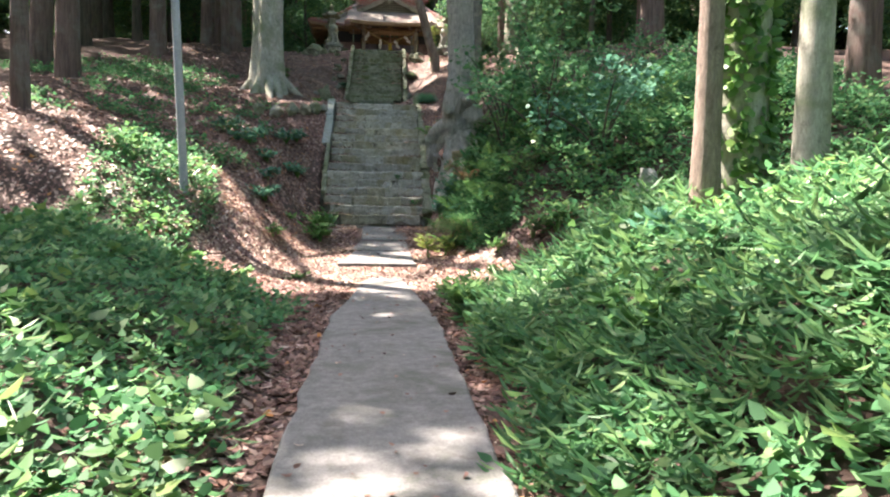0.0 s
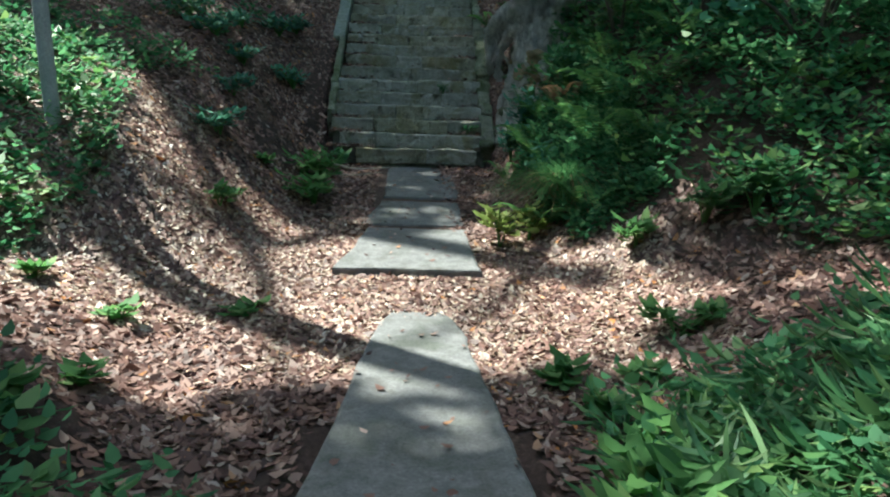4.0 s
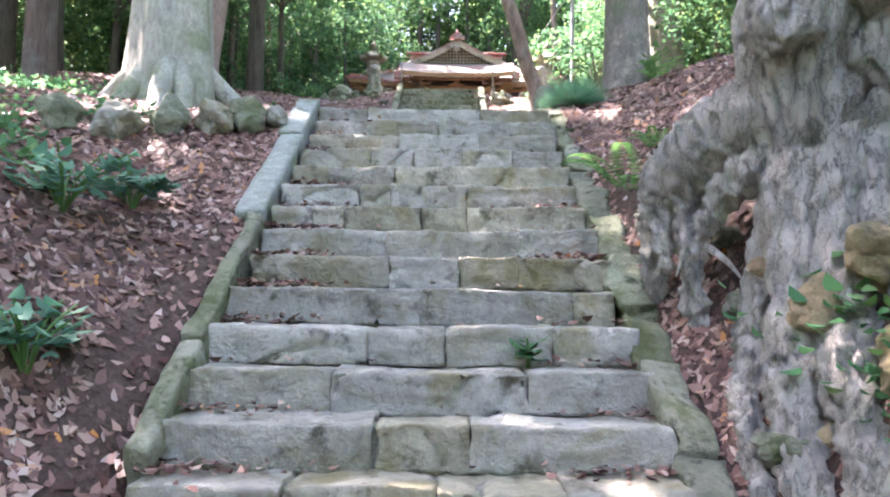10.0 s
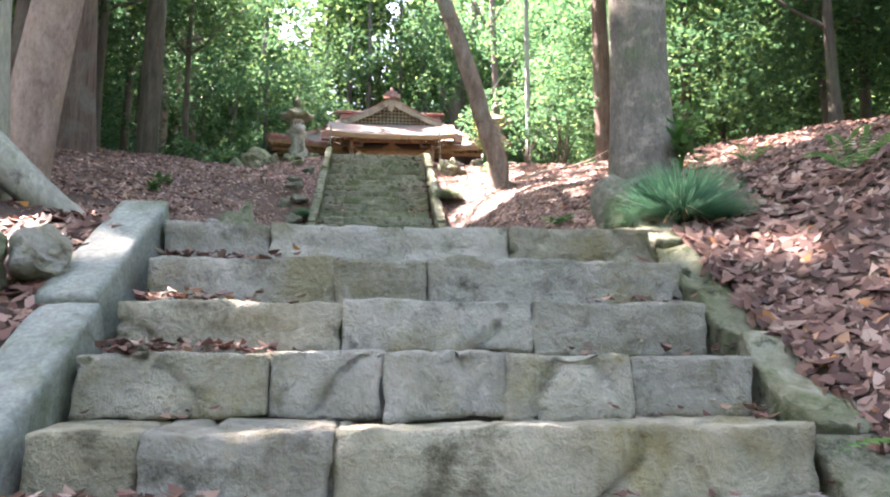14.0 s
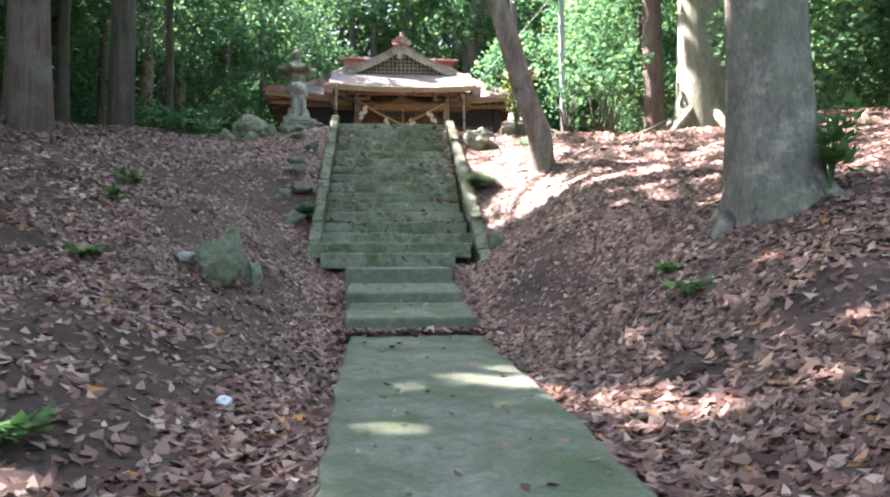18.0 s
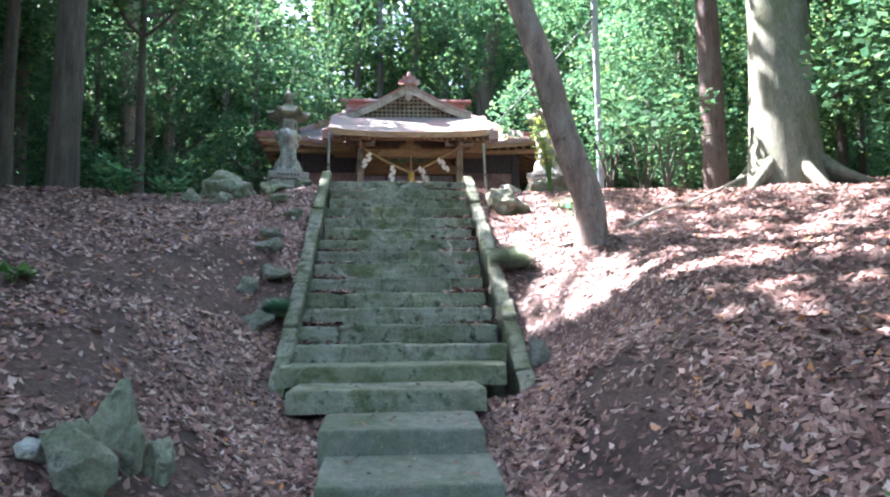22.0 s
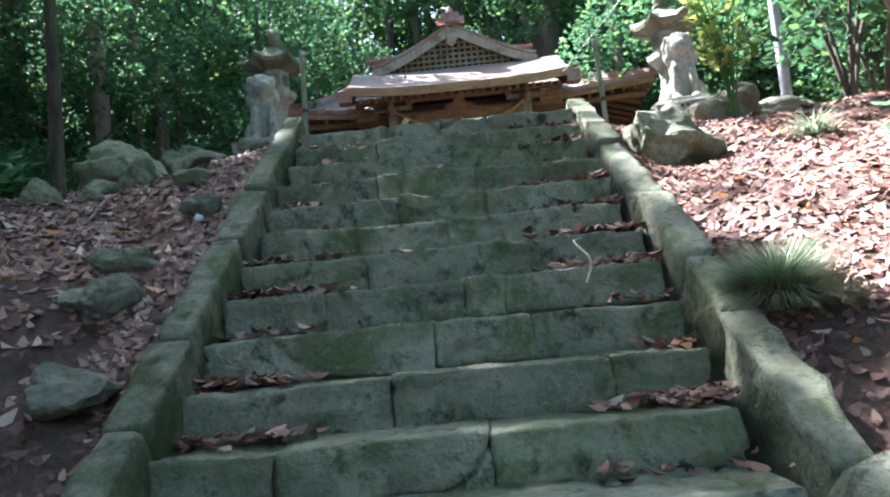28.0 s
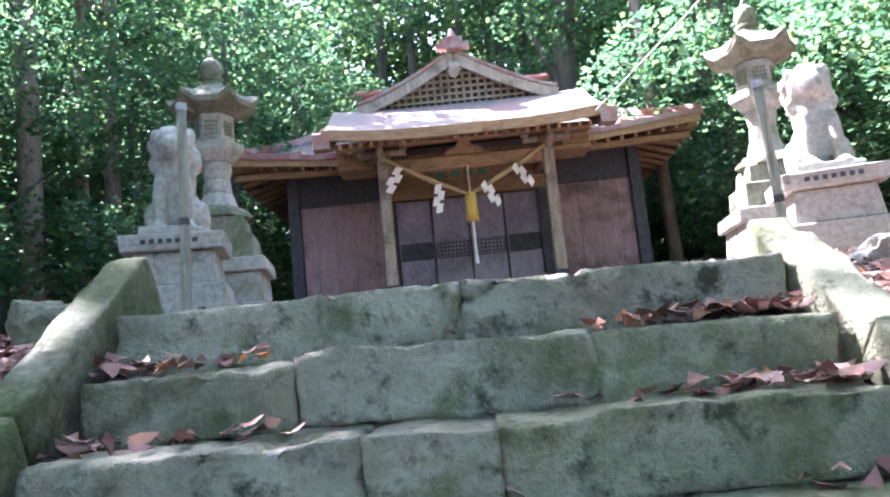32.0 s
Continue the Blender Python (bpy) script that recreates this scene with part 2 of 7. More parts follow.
BARK_OLIVE = mat("olive_grey_bark", (0.13, 0.135, 0.10), (0.30, 0.30, 0.235), scale=7, bump=0.8, stretch=(1, 1, 0.35), patch=(0.15, 0.18, 0.10), patch_scale=1.3, patch_at=0.54, second=(0.34, 0.3, 0.24), second_scale=4, second_at=0.66)
BARK_RED = mat("red_cedar_bark", (0.085, 0.06, 0.053), (0.23, 0.165, 0.145), scale=16, bump=0.9, stretch=(1, 1, 0.08), patch=(0.2, 0.185, 0.17), patch_scale=1.2, patch_at=0.56, depth=0.03)
BARK_PINK = mat("grey_pink_bark", (0.15, 0.112, 0.092), (0.38, 0.30, 0.255), scale=10, bump=0.9, stretch=(1, 1, 0.3), patch=(0.24, 0.24, 0.21), patch_scale=1.6, patch_at=0.6, second=(0.1, 0.075, 0.06), second_scale=6, second_at=0.62, depth=0.03)
BARK_ROSE = mat("rosy_smooth_bark", (0.23, 0.16, 0.14), (0.45, 0.34, 0.30), scale=6, bump=0.5, stretch=(1, 1, 0.4), patch=(0.34, 0.30, 0.26), patch_scale=1.8, patch_at=0.58, second=(0.16, 0.11, 0.095), second_scale=6, second_at=0.66, depth=0.02)
BARK_DARK = mat("dark_bark", (0.04, 0.035, 0.03), (0.14, 0.12, 0.10), scale=12, bump=0.8, stretch=(1, 1, 0.15), patch=(0.10, 0.11, 0.07), patch_scale=1.0, patch_at=0.58, depth=0.03)
BARK_BURL = mat("gnarled_grey_bark", (0.45, 0.425, 0.38), (0.82, 0.785, 0.73), scale=20, bump=1.0, stretch=(1, 1, 0.4), cracks=15, crack_wide=0.06, grain=0.4, patch=(0.46, 0.46, 0.38), patch_scale=2.4, patch_at=0.6, second=(0.2, 0.18, 0.155), second_scale=14, second_at=0.7, depth=0.05)
WOOD = mat("weathered_cedar_wood", (0.23, 0.145, 0.085), (0.44, 0.29, 0.17), scale=18, bump=0.3, stretch=(0.25, 1, 1), second=(0.17, 0.10, 0.06), second_scale=4, second_at=0.62)
WOOD_GREY = mat("grey_weathered_post", (0.24, 0.2, 0.165), (0.45, 0.39, 0.32), scale=20, bump=0.3, stretch=(1, 1, 0.12), second=(0.18, 0.15, 0.12), second_scale=3)
POLE_WOOD = mat("greenish_weathered_pole", (0.2, 0.205, 0.165), (0.37, 0.37, 0.31), scale=20, bump=0.3, stretch=(1, 1, 0.12), second=(0.15, 0.15, 0.12), second_scale=3)
# timber with the shade of the gable recess put into its colour
WOOD_SHADED = mat("dark_shaded_timber", (0.05, 0.035, 0.028), (0.13, 0.085, 0.06), scale=14, bump=0.3, stretch=(1, 1, 0.2))
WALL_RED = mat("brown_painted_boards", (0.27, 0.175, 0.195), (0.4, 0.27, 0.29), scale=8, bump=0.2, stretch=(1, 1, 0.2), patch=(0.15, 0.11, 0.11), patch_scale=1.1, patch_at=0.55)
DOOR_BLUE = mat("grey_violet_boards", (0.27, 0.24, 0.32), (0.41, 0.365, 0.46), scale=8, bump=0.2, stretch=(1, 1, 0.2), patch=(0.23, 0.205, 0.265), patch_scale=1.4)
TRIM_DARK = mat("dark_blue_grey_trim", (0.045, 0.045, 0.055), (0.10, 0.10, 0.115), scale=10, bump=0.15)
ROOF_RED = mat("faded_red_sheet_roof", (0.22, 0.075, 0.065), (0.36, 0.16, 0.14), scale=5, rough=0.55, bump=0.12, patch=(0.33, 0.29, 0.27), patch_scale=1.6, patch_at=0.5, second=(0.26, 0.20, 0.18), second_scale=9, second_at=0.6)
ROOF_GREY = mat("bleached_sheet_roof", (0.11, 0.095, 0.08), (0.2, 0.178, 0.155), scale=6, rough=0.75, bump=0.15, patch=(0.2, 0.125, 0.11), patch_scale=1.4, patch_at=0.54, second=(0.13, 0.135, 0.1), second_scale=5, second_at=0.6)
STEEL = mat("grey_painted_steel", (0.30, 0.33, 0.38), (0.42, 0.45, 0.5), scale=12, rough=0.5, bump=0.08, spec=0.5)
PAPER = mat("white_folded_paper", (0.74, 0.74, 0.74), (0.85, 0.85, 0.85), scale=12, rough=0.8, bump=0.1)
ROPE = mat("straw_rope", (0.42, 0.31, 0.15), (0.66, 0.52, 0.28), scale=60, rough=0.9, bump=0.8, depth=0.01)
BRASS = mat("gilt_bell_cord", (0.5, 0.33, 0.06), (0.72, 0.52, 0.14), scale=20, rough=0.5, bump=0.2)
STICK = mat("pale_dry_twig", (0.35, 0.31, 0.25), (0.6, 0.55, 0.47), scale=30, bump=0.3)
LITTER = mat("white_litter", (0.7, 0.7, 0.74), (0.8, 0.8, 0.85), scale=10, bump=0.0)
BROWN_LEAF = leaf_mat("fallen_leaves", [(0.0, (0.065, 0.03, 0.026)), (0.3, (0.14, 0.068, 0.056)), (0.62, (0.245, 0.135, 0.11)), (0.86, (0.36, 0.225, 0.185)), (0.965, (0.5, 0.39, 0.34)), (0.994, (0.48, 0.20, 0.06))], through_light=0.15, rough=0.55)
# fallen leaves again, with strong sunlight put into the colour as paler tones
SUNLIT_PALE_LEAF = leaf_mat("fallen_leaves_paled_as_sunlit", [(0.0, (0.13, 0.075, 0.055)), (0.3, (0.28, 0.18, 0.13)), (0.62, (0.46, 0.34, 0.26)), (0.88, (0.62, 0.5, 0.4)), (1.0, (0.74, 0.66, 0.56))], through_light=0.15, rough=0.5)
GREEN_LEAF = leaf_mat("undergrowth_leaves", [(0.0, (0.05, 0.16, 0.075)), (0.4, (0.085, 0.24, 0.105)), (0.8, (0.14, 0.32, 0.14)), (1.0, (0.25, 0.38, 0.17))], 0.45, 0.6, 0.3)
GRASS_LEAF = leaf_mat("grass_blades", [(0.0, (0.06, 0.17, 0.07)), (0.6, (0.1, 0.25, 0.095)), (1.0, (0.2, 0.33, 0.13))], 0.45)
FERN_LEAF = leaf_mat("fern_leaves", [(0.0, (0.075, 0.19, 0.06)), (0.7, (0.13, 0.28, 0.085)), (1.0, (0.22, 0.34, 0.12))], 0.45, 0.6, 0.3)
BLUE_LEAF = leaf_mat("blue_green_leaves", [(0.0, (0.06, 0.19, 0.125)), (0.6, (0.11, 0.28, 0.19)), (1.0, (0.18, 0.37, 0.26))], 0.4, 0.55, 0.3)
DEAD_FERN = leaf_mat("withered_fern_leaves", [(0.0, (0.2, 0.11, 0.06)), (1.0, (0.38, 0.25, 0.15))], 0.3)
TUFT_LEAF = leaf_mat("fine_tuft_blades", [(0.0, (0.08, 0.22, 0.14)), (1.0, (0.18, 0.38, 0.23))], 0.5)
PALE_TUFT = leaf_mat("pale_tuft_blades", [(0.0, (0.13, 0.2, 0.12)), (1.0, (0.36, 0.44, 0.31))], 0.4)
DARK_CROWN = leaf_mat("evergreen_crown", [(0.0, (0.035, 0.098, 0.052)), (0.5, (0.067, 0.165, 0.08)), (0.85, (0.108, 0.222, 0.09)), (1.0, (0.18, 0.29, 0.09))], 0.5, 0.65, 0.2)
LIGHT_CROWN = leaf_mat("sunlit_crown", [(0.0, (0.035, 0.10, 0.042)), (0.5, (0.08, 0.175, 0.06)), (1.0, (0.19, 0.29, 0.1))], 0.5, 0.7, 0.15)
YELLOW_LEAF = leaf_mat("yellow_green_leaves", [(0.0, (0.17, 0.25, 0.05)), (1.0, (0.42, 0.47, 0.16))], 0.5)
IVY_LEAF = leaf_mat("ivy_leaves", [(0.0, (0.07, 0.17, 0.06)), (0.7, (0.14, 0.29, 0.09)), (1.0, (0.26, 0.38, 0.13))], 0.4)

# ---- mesh tools ----


def part(name, bm, material, parent=None, label="", smooth=False):
    """A bmesh as one mesh object, under a thing or a part."""
    me = bpy.data.meshes.new(name)
    bm.to_mesh(me)
    bm.free()
    return part_of(name, me, material, parent, label, smooth)


def part_of(name, me, material, parent=None, label="", smooth=False):
    if not me.materials:
        me.materials.append(material)
    if smooth:
        me.polygons.foreach_set("use_smooth", [True] * len(me.polygons))
    ob = new(name, me)
    if parent:
        ob.parent = parent
    if label:
        ob["label"] = label
    return ob


def thing(name, m, label, category, group="", kind=""):
    ob = new(name)
    ob.matrix_basis = m
    return tagged(ob, label, category, group, kind)


def mesh_np(name, verts, faces):
    """A mesh from arrays: verts (n, 3), faces (m, 3 or 4)."""
    me = bpy.data.meshes.new(name)
    verts, faces = np.asarray(verts, np.float32), np.asarray(faces, np.int32)
    k = faces.shape[1]
    me.vertices.add(len(verts))
    me.vertices.foreach_set("co", verts.ravel())
    me.loops.add(faces.size)
    me.loops.foreach_set("vertex_index", faces.ravel())
    me.polygons.add(len(faces))
    me.polygons.foreach_set("loop_start", np.arange(0, faces.size, k, dtype=np.int32))
    me.update(calc_edges=True)
    return me


rng = np.random.default_rng(7)


def wave(x, y, z=0.0, s=1.0):
    """A cheap smooth noise of about -1 to 1."""
    x, y, z = x * s, y * s, z * s
    return (np.sin(1.7 * x + 2.1 * np.sin(1.3 * y + 0.7 * z) + 0.4) + np.sin(2.3 * y - 1.9 * np.sin(1.1 * x - 0.9 * z) + 1.7) + np.sin(1.9 * z + 1.5 * np.sin(1.4 * x + y) + 0.9)) / 3


def leaf_quads(name, base, axis, side, bend=0.25, fine=False):
    """Leaves folded along the midrib: base points, axes (with length) and side vectors (half widths), all (n, 3). fine: a rounder outline of six corners."""
    up = np.cross(axis, side)
    up /= np.linalg.norm(up, axis=1, keepdims=True) + 1e-9
    ln = np.linalg.norm(axis, axis=1, keepdims=True) * bend
    if fine:
        ring = [base, base + 0.28 * axis + side * 0.85 + up * ln * 0.35, base + 0.66 * axis + side * 0.72 + up * ln * 0.2, base + axis - up * ln * 0.5, base + 0.66 * axis - side * 0.72 + up * ln * 0.2, base + 0.28 * axis - side * 0.85 + up * ln * 0.35]
    else:
        ring = [base, base + 0.45 * axis + side + up * ln * 0.4, base + axis - up * ln * 0.5, base + 0.45 * axis - side + up * ln * 0.4]
    v = np.stack(ring, 1).reshape(-1, 3)
    return mesh_np(name, v, np.arange(len(v)).reshape(-1, len(ring)))


def spread(n, tilt_lo, tilt_hi):
    """Random directions, by their height over the level in radians, and a side to each."""
    az, el = rng.uniform(0, 2 * np.pi, n), rng.uniform(tilt_lo, tilt_hi, n)
    axis = np.stack([np.cos(az) * np.cos(el), np.sin(az) * np.cos(el), np.sin(el)], 1)
    side = np.cross(axis, rng.normal(0, 0.35, (n, 3)) + (0, 0, 1))
    return axis, side / (np.linalg.norm(side, axis=1, keepdims=True) + 1e-9)


def tube(pts, radii, sides=12, rough=0.06, freq=2.5, flutes=0.0, seed=0.0, cap=True):
    """Vertices and faces of a tapered, uneven tube along a line of points."""
    pts, radii = np.asarray(pts, float), np.asarray(radii, float)
    d = np.gradient(pts, axis=0)
    d /= np.linalg.norm(d, axis=1, keepdims=True)
    ref = np.where(np.abs(d[:, 2:3]) > 0.85, (1.0, 0, 0), (0, 0, 1.0))
    u = np.cross(ref, d)
    u /= np.linalg.norm(u, axis=1, keepdims=True)
    w = np.cross(d, u)
    a = np.linspace(0, 2 * np.pi, sides, endpoint=False)
    ring = u[:, None] * np.cos(a)[None, :, None] + w[:, None] * np.sin(a)[None, :, None]
    p0 = pts[:, None] + ring * radii[:, None, None]
    bump = 1 + rough * wave(p0[..., 0] + seed, p0[..., 1] - seed, p0[..., 2] * 0.6, freq) + flutes * np.sin(a * 5 + seed)[None, :]
    v = (pts[:, None] + ring * (radii[:, None] * bump)[..., None]).reshape(-1, 3)
    n = len(pts)
    i, j = np.meshgrid(np.arange(n - 1), np.arange(sides), indexing="ij")
    k = (j + 1) % sides
    f = np.stack([i * sides + j, i * sides + k, (i + 1) * sides + k, (i + 1) * sides + j], -1).reshape(-1, 4)
    if cap:
        v = np.vstack([v, pts[-1:]])
        top = len(v) - 1
        f = np.vstack([f, [[(n - 1) * sides + j, (n - 1) * sides + (j + 1) % sides, top, top] for j in range(sides)]])
    return v, f


def join(pieces):
    vs, fs, n = [], [], 0
    for v, f in pieces:
        vs.append(v)
        fs.append(np.asarray(f) + n)
        n += len(v)
    return np.vstack(vs), np.vstack(fs)


def bent(points, n=14):
    """A smooth line through a few points."""
    pts = np.asarray(points, float)
    t = np.linspace(0, len(pts) - 1, n)
    out = np.stack([np.interp(t, np.arange(len(pts)), pts[:, k]) for k in range(3)], 1)
    for _ in range(2):
        out[1:-1] = (out[:-2] + 2 * out[1:-1] + out[2:]) / 4
    return out


def taper(n, *radii):
    return np.interp(np.linspace(0, len(radii) - 1, n), np.arange(len(radii)), radii)


def tube_mesh(name, pieces):
    v, f = join(pieces)
    me = bpy.data.meshes.new(name)
    me.from_pydata(v.tolist(), [], [list(dict.fromkeys(q)) for q in f.tolist()])
    me.update()
    return me


def box(bm, x0, x1, y0, y1, z0, z1, m=None):
    vs = [bm.verts.new(Vector(p) if m is None else m @ Vector(p)) for p in ((x0, y0, z0), (x1, y0, z0), (x1, y1, z0), (x0, y1, z0), (x0, y0, z1), (x1, y0, z1), (x1, y1, z1), (x0, y1, z1))]
    for q in ((0, 3, 2, 1), (4, 5, 6, 7), (0, 1, 5, 4), (1, 2, 6, 5), (2, 3, 7, 6), (3, 0, 4, 7)):
        bm.faces.new([vs[i] for i in q])
    return vs


def box_bm(x0, x1, y0, y1, z0, z1, bevel=0.0, m=None):
    bm = bmesh.new()
    box(bm, x0, x1, y0, y1, z0, z1, m)
    if bevel:
        bmesh.ops.bevel(bm, geom=bm.edges[:], offset=bevel, segments=1, affect="EDGES", profile=0.6)
    return bm


def cut_line(length, step, edge):
    """Places of the cuts along one side of a block, with one close to each end."""
    n = max(1, int((length - 2 * edge) / step))
    return np.concatenate([[0.0], np.linspace(edge, length - edge, n + 1), [length]])


def block(sx, sy, sz, step=0.055, rough=0.012, seed=0.0, worn=0.02, chips=1.0, fracture=0.0):
    """A weathered stone block with rounded, chipped edges: centred in x, front at y = 0, top at z = 0."""
    edge = min(worn * 1.6, 0.3 * min(sx, sy, sz))
    axes = [cut_line(L, step, edge) for L in (sx, sy, sz)]
    nx, ny, nz = (len(a) for a in axes)
    idx = np.arange(nx * ny * nz).reshape(nx, ny, nz)
    quads = []
    for face, flip in ((idx[0], 1), (idx[-1], 0), (idx[:, 0], 0), (idx[:, -1], 1), (idx[:, :, 0], 1), (idx[:, :, -1], 0)):
        q = np.stack([face[:-1, :-1], face[1:, :-1], face[1:, 1:], face[:-1, 1:]], -1).reshape(-1, 4)
        quads.append(q[:, ::-1] if flip else q)
    quads = np.vstack(quads)
    used, quads = np.unique(quads, return_inverse=True)
    grid = np.stack(np.meshgrid(*axes, indexing="ij"), -1).reshape(-1, 3)[used]
    size = Vector((sx, sy, sz))
    sd = Vector((seed * 3.1, seed * 1.3, -seed))
    out = []
    for g in grid:
        p = Vector(g)
        r = min(worn * (0.5 + chips * 2.4 * max(0.0, noise.noise(p * 5 + sd) + 0.5 * noise.noise(p * 13 + sd)) ** 1.3), 0.4 * min(size))
        inner = Vector([min(max(c, r), L - r) for c, L in zip(p, size)])
        d = p - inner
        if d.length > 1e-6:
            p = inner + d.normalized() * r
        p += noise.noise_vector(p * 4 + sd) * rough + noise.noise_vector(p * 12 - sd) * rough * 0.55 + noise.noise_vector(p * 31 + sd) * rough * 0.3
        if fracture:
            face = Vector([1.0 if c > L - 1e-6 else -1.0 if c < 1e-6 else 0.0 for c, L in zip(g, size)])
            if face.length > 0:
                q = Vector(g)
                crack = max(0.0, 1 - abs(noise.noise(q * 2.8 + sd * 1.7)) / 0.035) * (noise.noise(q * 1.3 - sd) > -0.05)
                layer = noise.noise(Vector((q.x * 2.2, q.y * 2.2, q.z * 20)) + sd) * (0.35 if face.y else 0.12)
                p -= face.normalized() * fracture * (crack + layer)
        out.append((p.x - sx / 2, p.y, p.z - sz))
    me = mesh_np("stone", np.array(out), quads.reshape(-1, 4))
    return me


def rock_bm(sx, sy, sz, seed=0.0, detail=3, flat=0.0, rough=0.28):
    """A boulder: a ball broken by facets and lumps, sunk flat at its base."""
    bm = bmesh.new()
    bmesh.ops.create_icosphere(bm, subdivisions=detail, radius=1.0)
    r = random.Random(int(seed * 1000) + 5)
    cuts = [(Vector((r.gauss(0, 1), r.gauss(0, 1), r.gauss(0, 1))).normalized(), r.uniform(0.55, 0.85)) for _ in range(9)]
    for v in bm.verts:
        p = v.co.copy()
        for n, d in cuts:
            over = p.dot(n) - d
            if over > 0:
                p -= n * over * 0.85
        p *= 1 + rough * noise.noise(p * 1.4 + Vector((seed * 7, seed, 3))) + 0.12 * noise.noise(p * 4 + Vector((seed, 1, seed))) + 0.05 * noise.noise(p * 11 + Vector((seed, 2, 1)))
        v.co = Vector((p.x * sx, p.y * sy, p.z * sz))
    return bm

# ---- the ground ----
AXIS_Y, AXIS_X = (-40, 9, 12, 15, 19, 24, 27, 31, 34, 400), (1.0, 0.92, 0.83, 0.7, 0.62, 0.5, 0.47, 0.5, 0.6, 0.6)   # the line of the way
PROFILE = ((-40, -0.9), (-5, -0.55), (2, -0.33), (6, -0.2), (9.3, -0.1), (10.6, -0.04), (11.4, 0.06), (13.6, 0.28), (15.2, 0.44), (15.4, 0.5), (19.3, 3.2), (19.7, 3.2), (23.9, 3.5), (25.0, 3.68), (25.5, 3.88), (26.2, 4.08), (26.8, 4.24), (27.3, 4.4), (30.9, 6.74), (31.3, 6.8), (34, 6.98), (42, 7.05), (400, 7.05))
# along y: height of the bank beside the path at 2.4 m and at 6 m from its line
BANK_Y = (-40, 0, 6, 8.6, 9.6, 11.0, 12, 13, 16, 19, 20.5, 22, 24, 26, 28, 31, 33, 42, 400)
LEFT_NEAR = (0.0, 0.1, 0.3, 0.4, 0.18, 0.25, 0.95, 1.35, 2.0, 3.0, 3.5, 3.75, 4.15, 4.7, 5.4, 6.5, 6.9, 7.05, 7.05)
LEFT_FAR = (0.4, 0.8, 1.1, 1.0, 0.7, 0.75, 1.6, 2.2, 2.9, 3.6, 3.85, 4.2, 4.8, 5.5, 6.1, 6.8, 7.0, 7.05, 7.05)
RIGHT_NEAR = (0.2, 0.45, 0.7, 0.75, 0.3, 0.35, 1.0, 1.7, 2.6, 3.5, 3.85, 4.1, 4.3, 4.85, 5.5, 6.6, 6.95, 7.05, 7.05)
RIGHT_FAR = (0.6, 1.1, 1.45, 1.5, 1.0, 1.0, 1.9, 2.6, 3.6, 4.7, 5.0, 5.2, 5.5, 5.9, 6.3, 6.8, 7.05, 7.05, 7.05)


def ground(x, y):
    """Height of the ground, for numbers or arrays."""
    x, y = np.asarray(x, float), np.asarray(y, float)
    zc = np.interp(y, [p[0] for p in PROFILE], [p[1] for p in PROFILE])
    d = x - np.interp(y, AXIS_Y, AXIS_X)
    half = np.interp(y, (-5, 8, 10.0, 14, 15.2, 19.5, 20.3, 23, 26.5, 27, 31.2, 33), (0.7, 0.7, 1.3, 0.7, 1.0, 1.02, 0.7, 0.62, 0.75, 1.0, 1.02, 2.2))
    z = zc.copy() if zc.ndim else np.array(zc)
    for side, near, far in ((-1, LEFT_NEAR, LEFT_FAR), (1, RIGHT_NEAR, RIGHT_FAR)):
        a = d * side
        v1, v2 = np.interp(y, BANK_Y, near), np.interp(y, BANK_Y, far)
        s = np.clip((a - half) / (2.4 - half), 0, 1)
        h = zc + (v1 - zc) * (0.55 * s + 0.45 * s * s * (3 - 2 * s))
        h = np.where(a > 2.4, v1 + (v2 - v1) * np.clip((a - 2.4) / 3.6, 0, 1) + 0.015 * np.clip(a - 6, 0, 40), h)
        z = np.where(a > half, h, z)
    off = np.clip((np.abs(d) - half) / 0.6, 0, 1)
    z = z + off * (0.07 * wave(x, y, 0, 1.1) + 0.03 * wave(x + 5, y, 0, 3.7) + 0.012 * wave(x, y + 3, 0, 11.0))
    z = z - 0.24 * np.exp(-((x - 1.95) / 0.4) ** 2 - ((y - 30.6) / 0.6) ** 2)
    under = (np.abs(d) < half + 0.02) & (((y > 15.3) & (y < 19.55)) | ((y > 26.75) & (y < 31.25)))
    return np.where(under, z - 0.3, z) - np.where((np.abs(d) < 0.4) & (y < 9.2) | (np.abs(d) < 0.4) & (y > 19.55) & (y < 24.0), 0.05, 0)


def gz(x, y):
    return float(ground(x, y))


def axis_steps(lo, hi, near_lo, near_hi, fine):
    near = np.arange(near_lo, near_hi + 1e-6, fine)
    grow = fine * 1.25 ** np.arange(1, 40)
    left, right = near_lo - np.cumsum(grow), near_hi + np.cumsum(grow)
    return np.concatenate([left[left > lo][::-1], near, right[right < hi]])


gx, gy = axis_steps(-600, 600, -6.5, 8.0, 0.11), axis_steps(-600, 700, -1.5, 36.0, 0.14)
mx, my = np.meshgrid(gx, gy)
mzz = ground(mx, my)
idx = np.arange(mx.size).reshape(mx.shape)
ground_mesh = mesh_np("ground", np.stack([mx, my, mzz], -1).reshape(-1, 3), np.stack([idx[:-1, :-1], idx[:-1, 1:], idx[1:, 1:], idx[1:, :-1]], -1).reshape(-1, 4))
tagged(part_of("ground", ground_mesh, EARTH, smooth=True), "brown earth slope strewn with dead leaves", "ground", kind="structure")


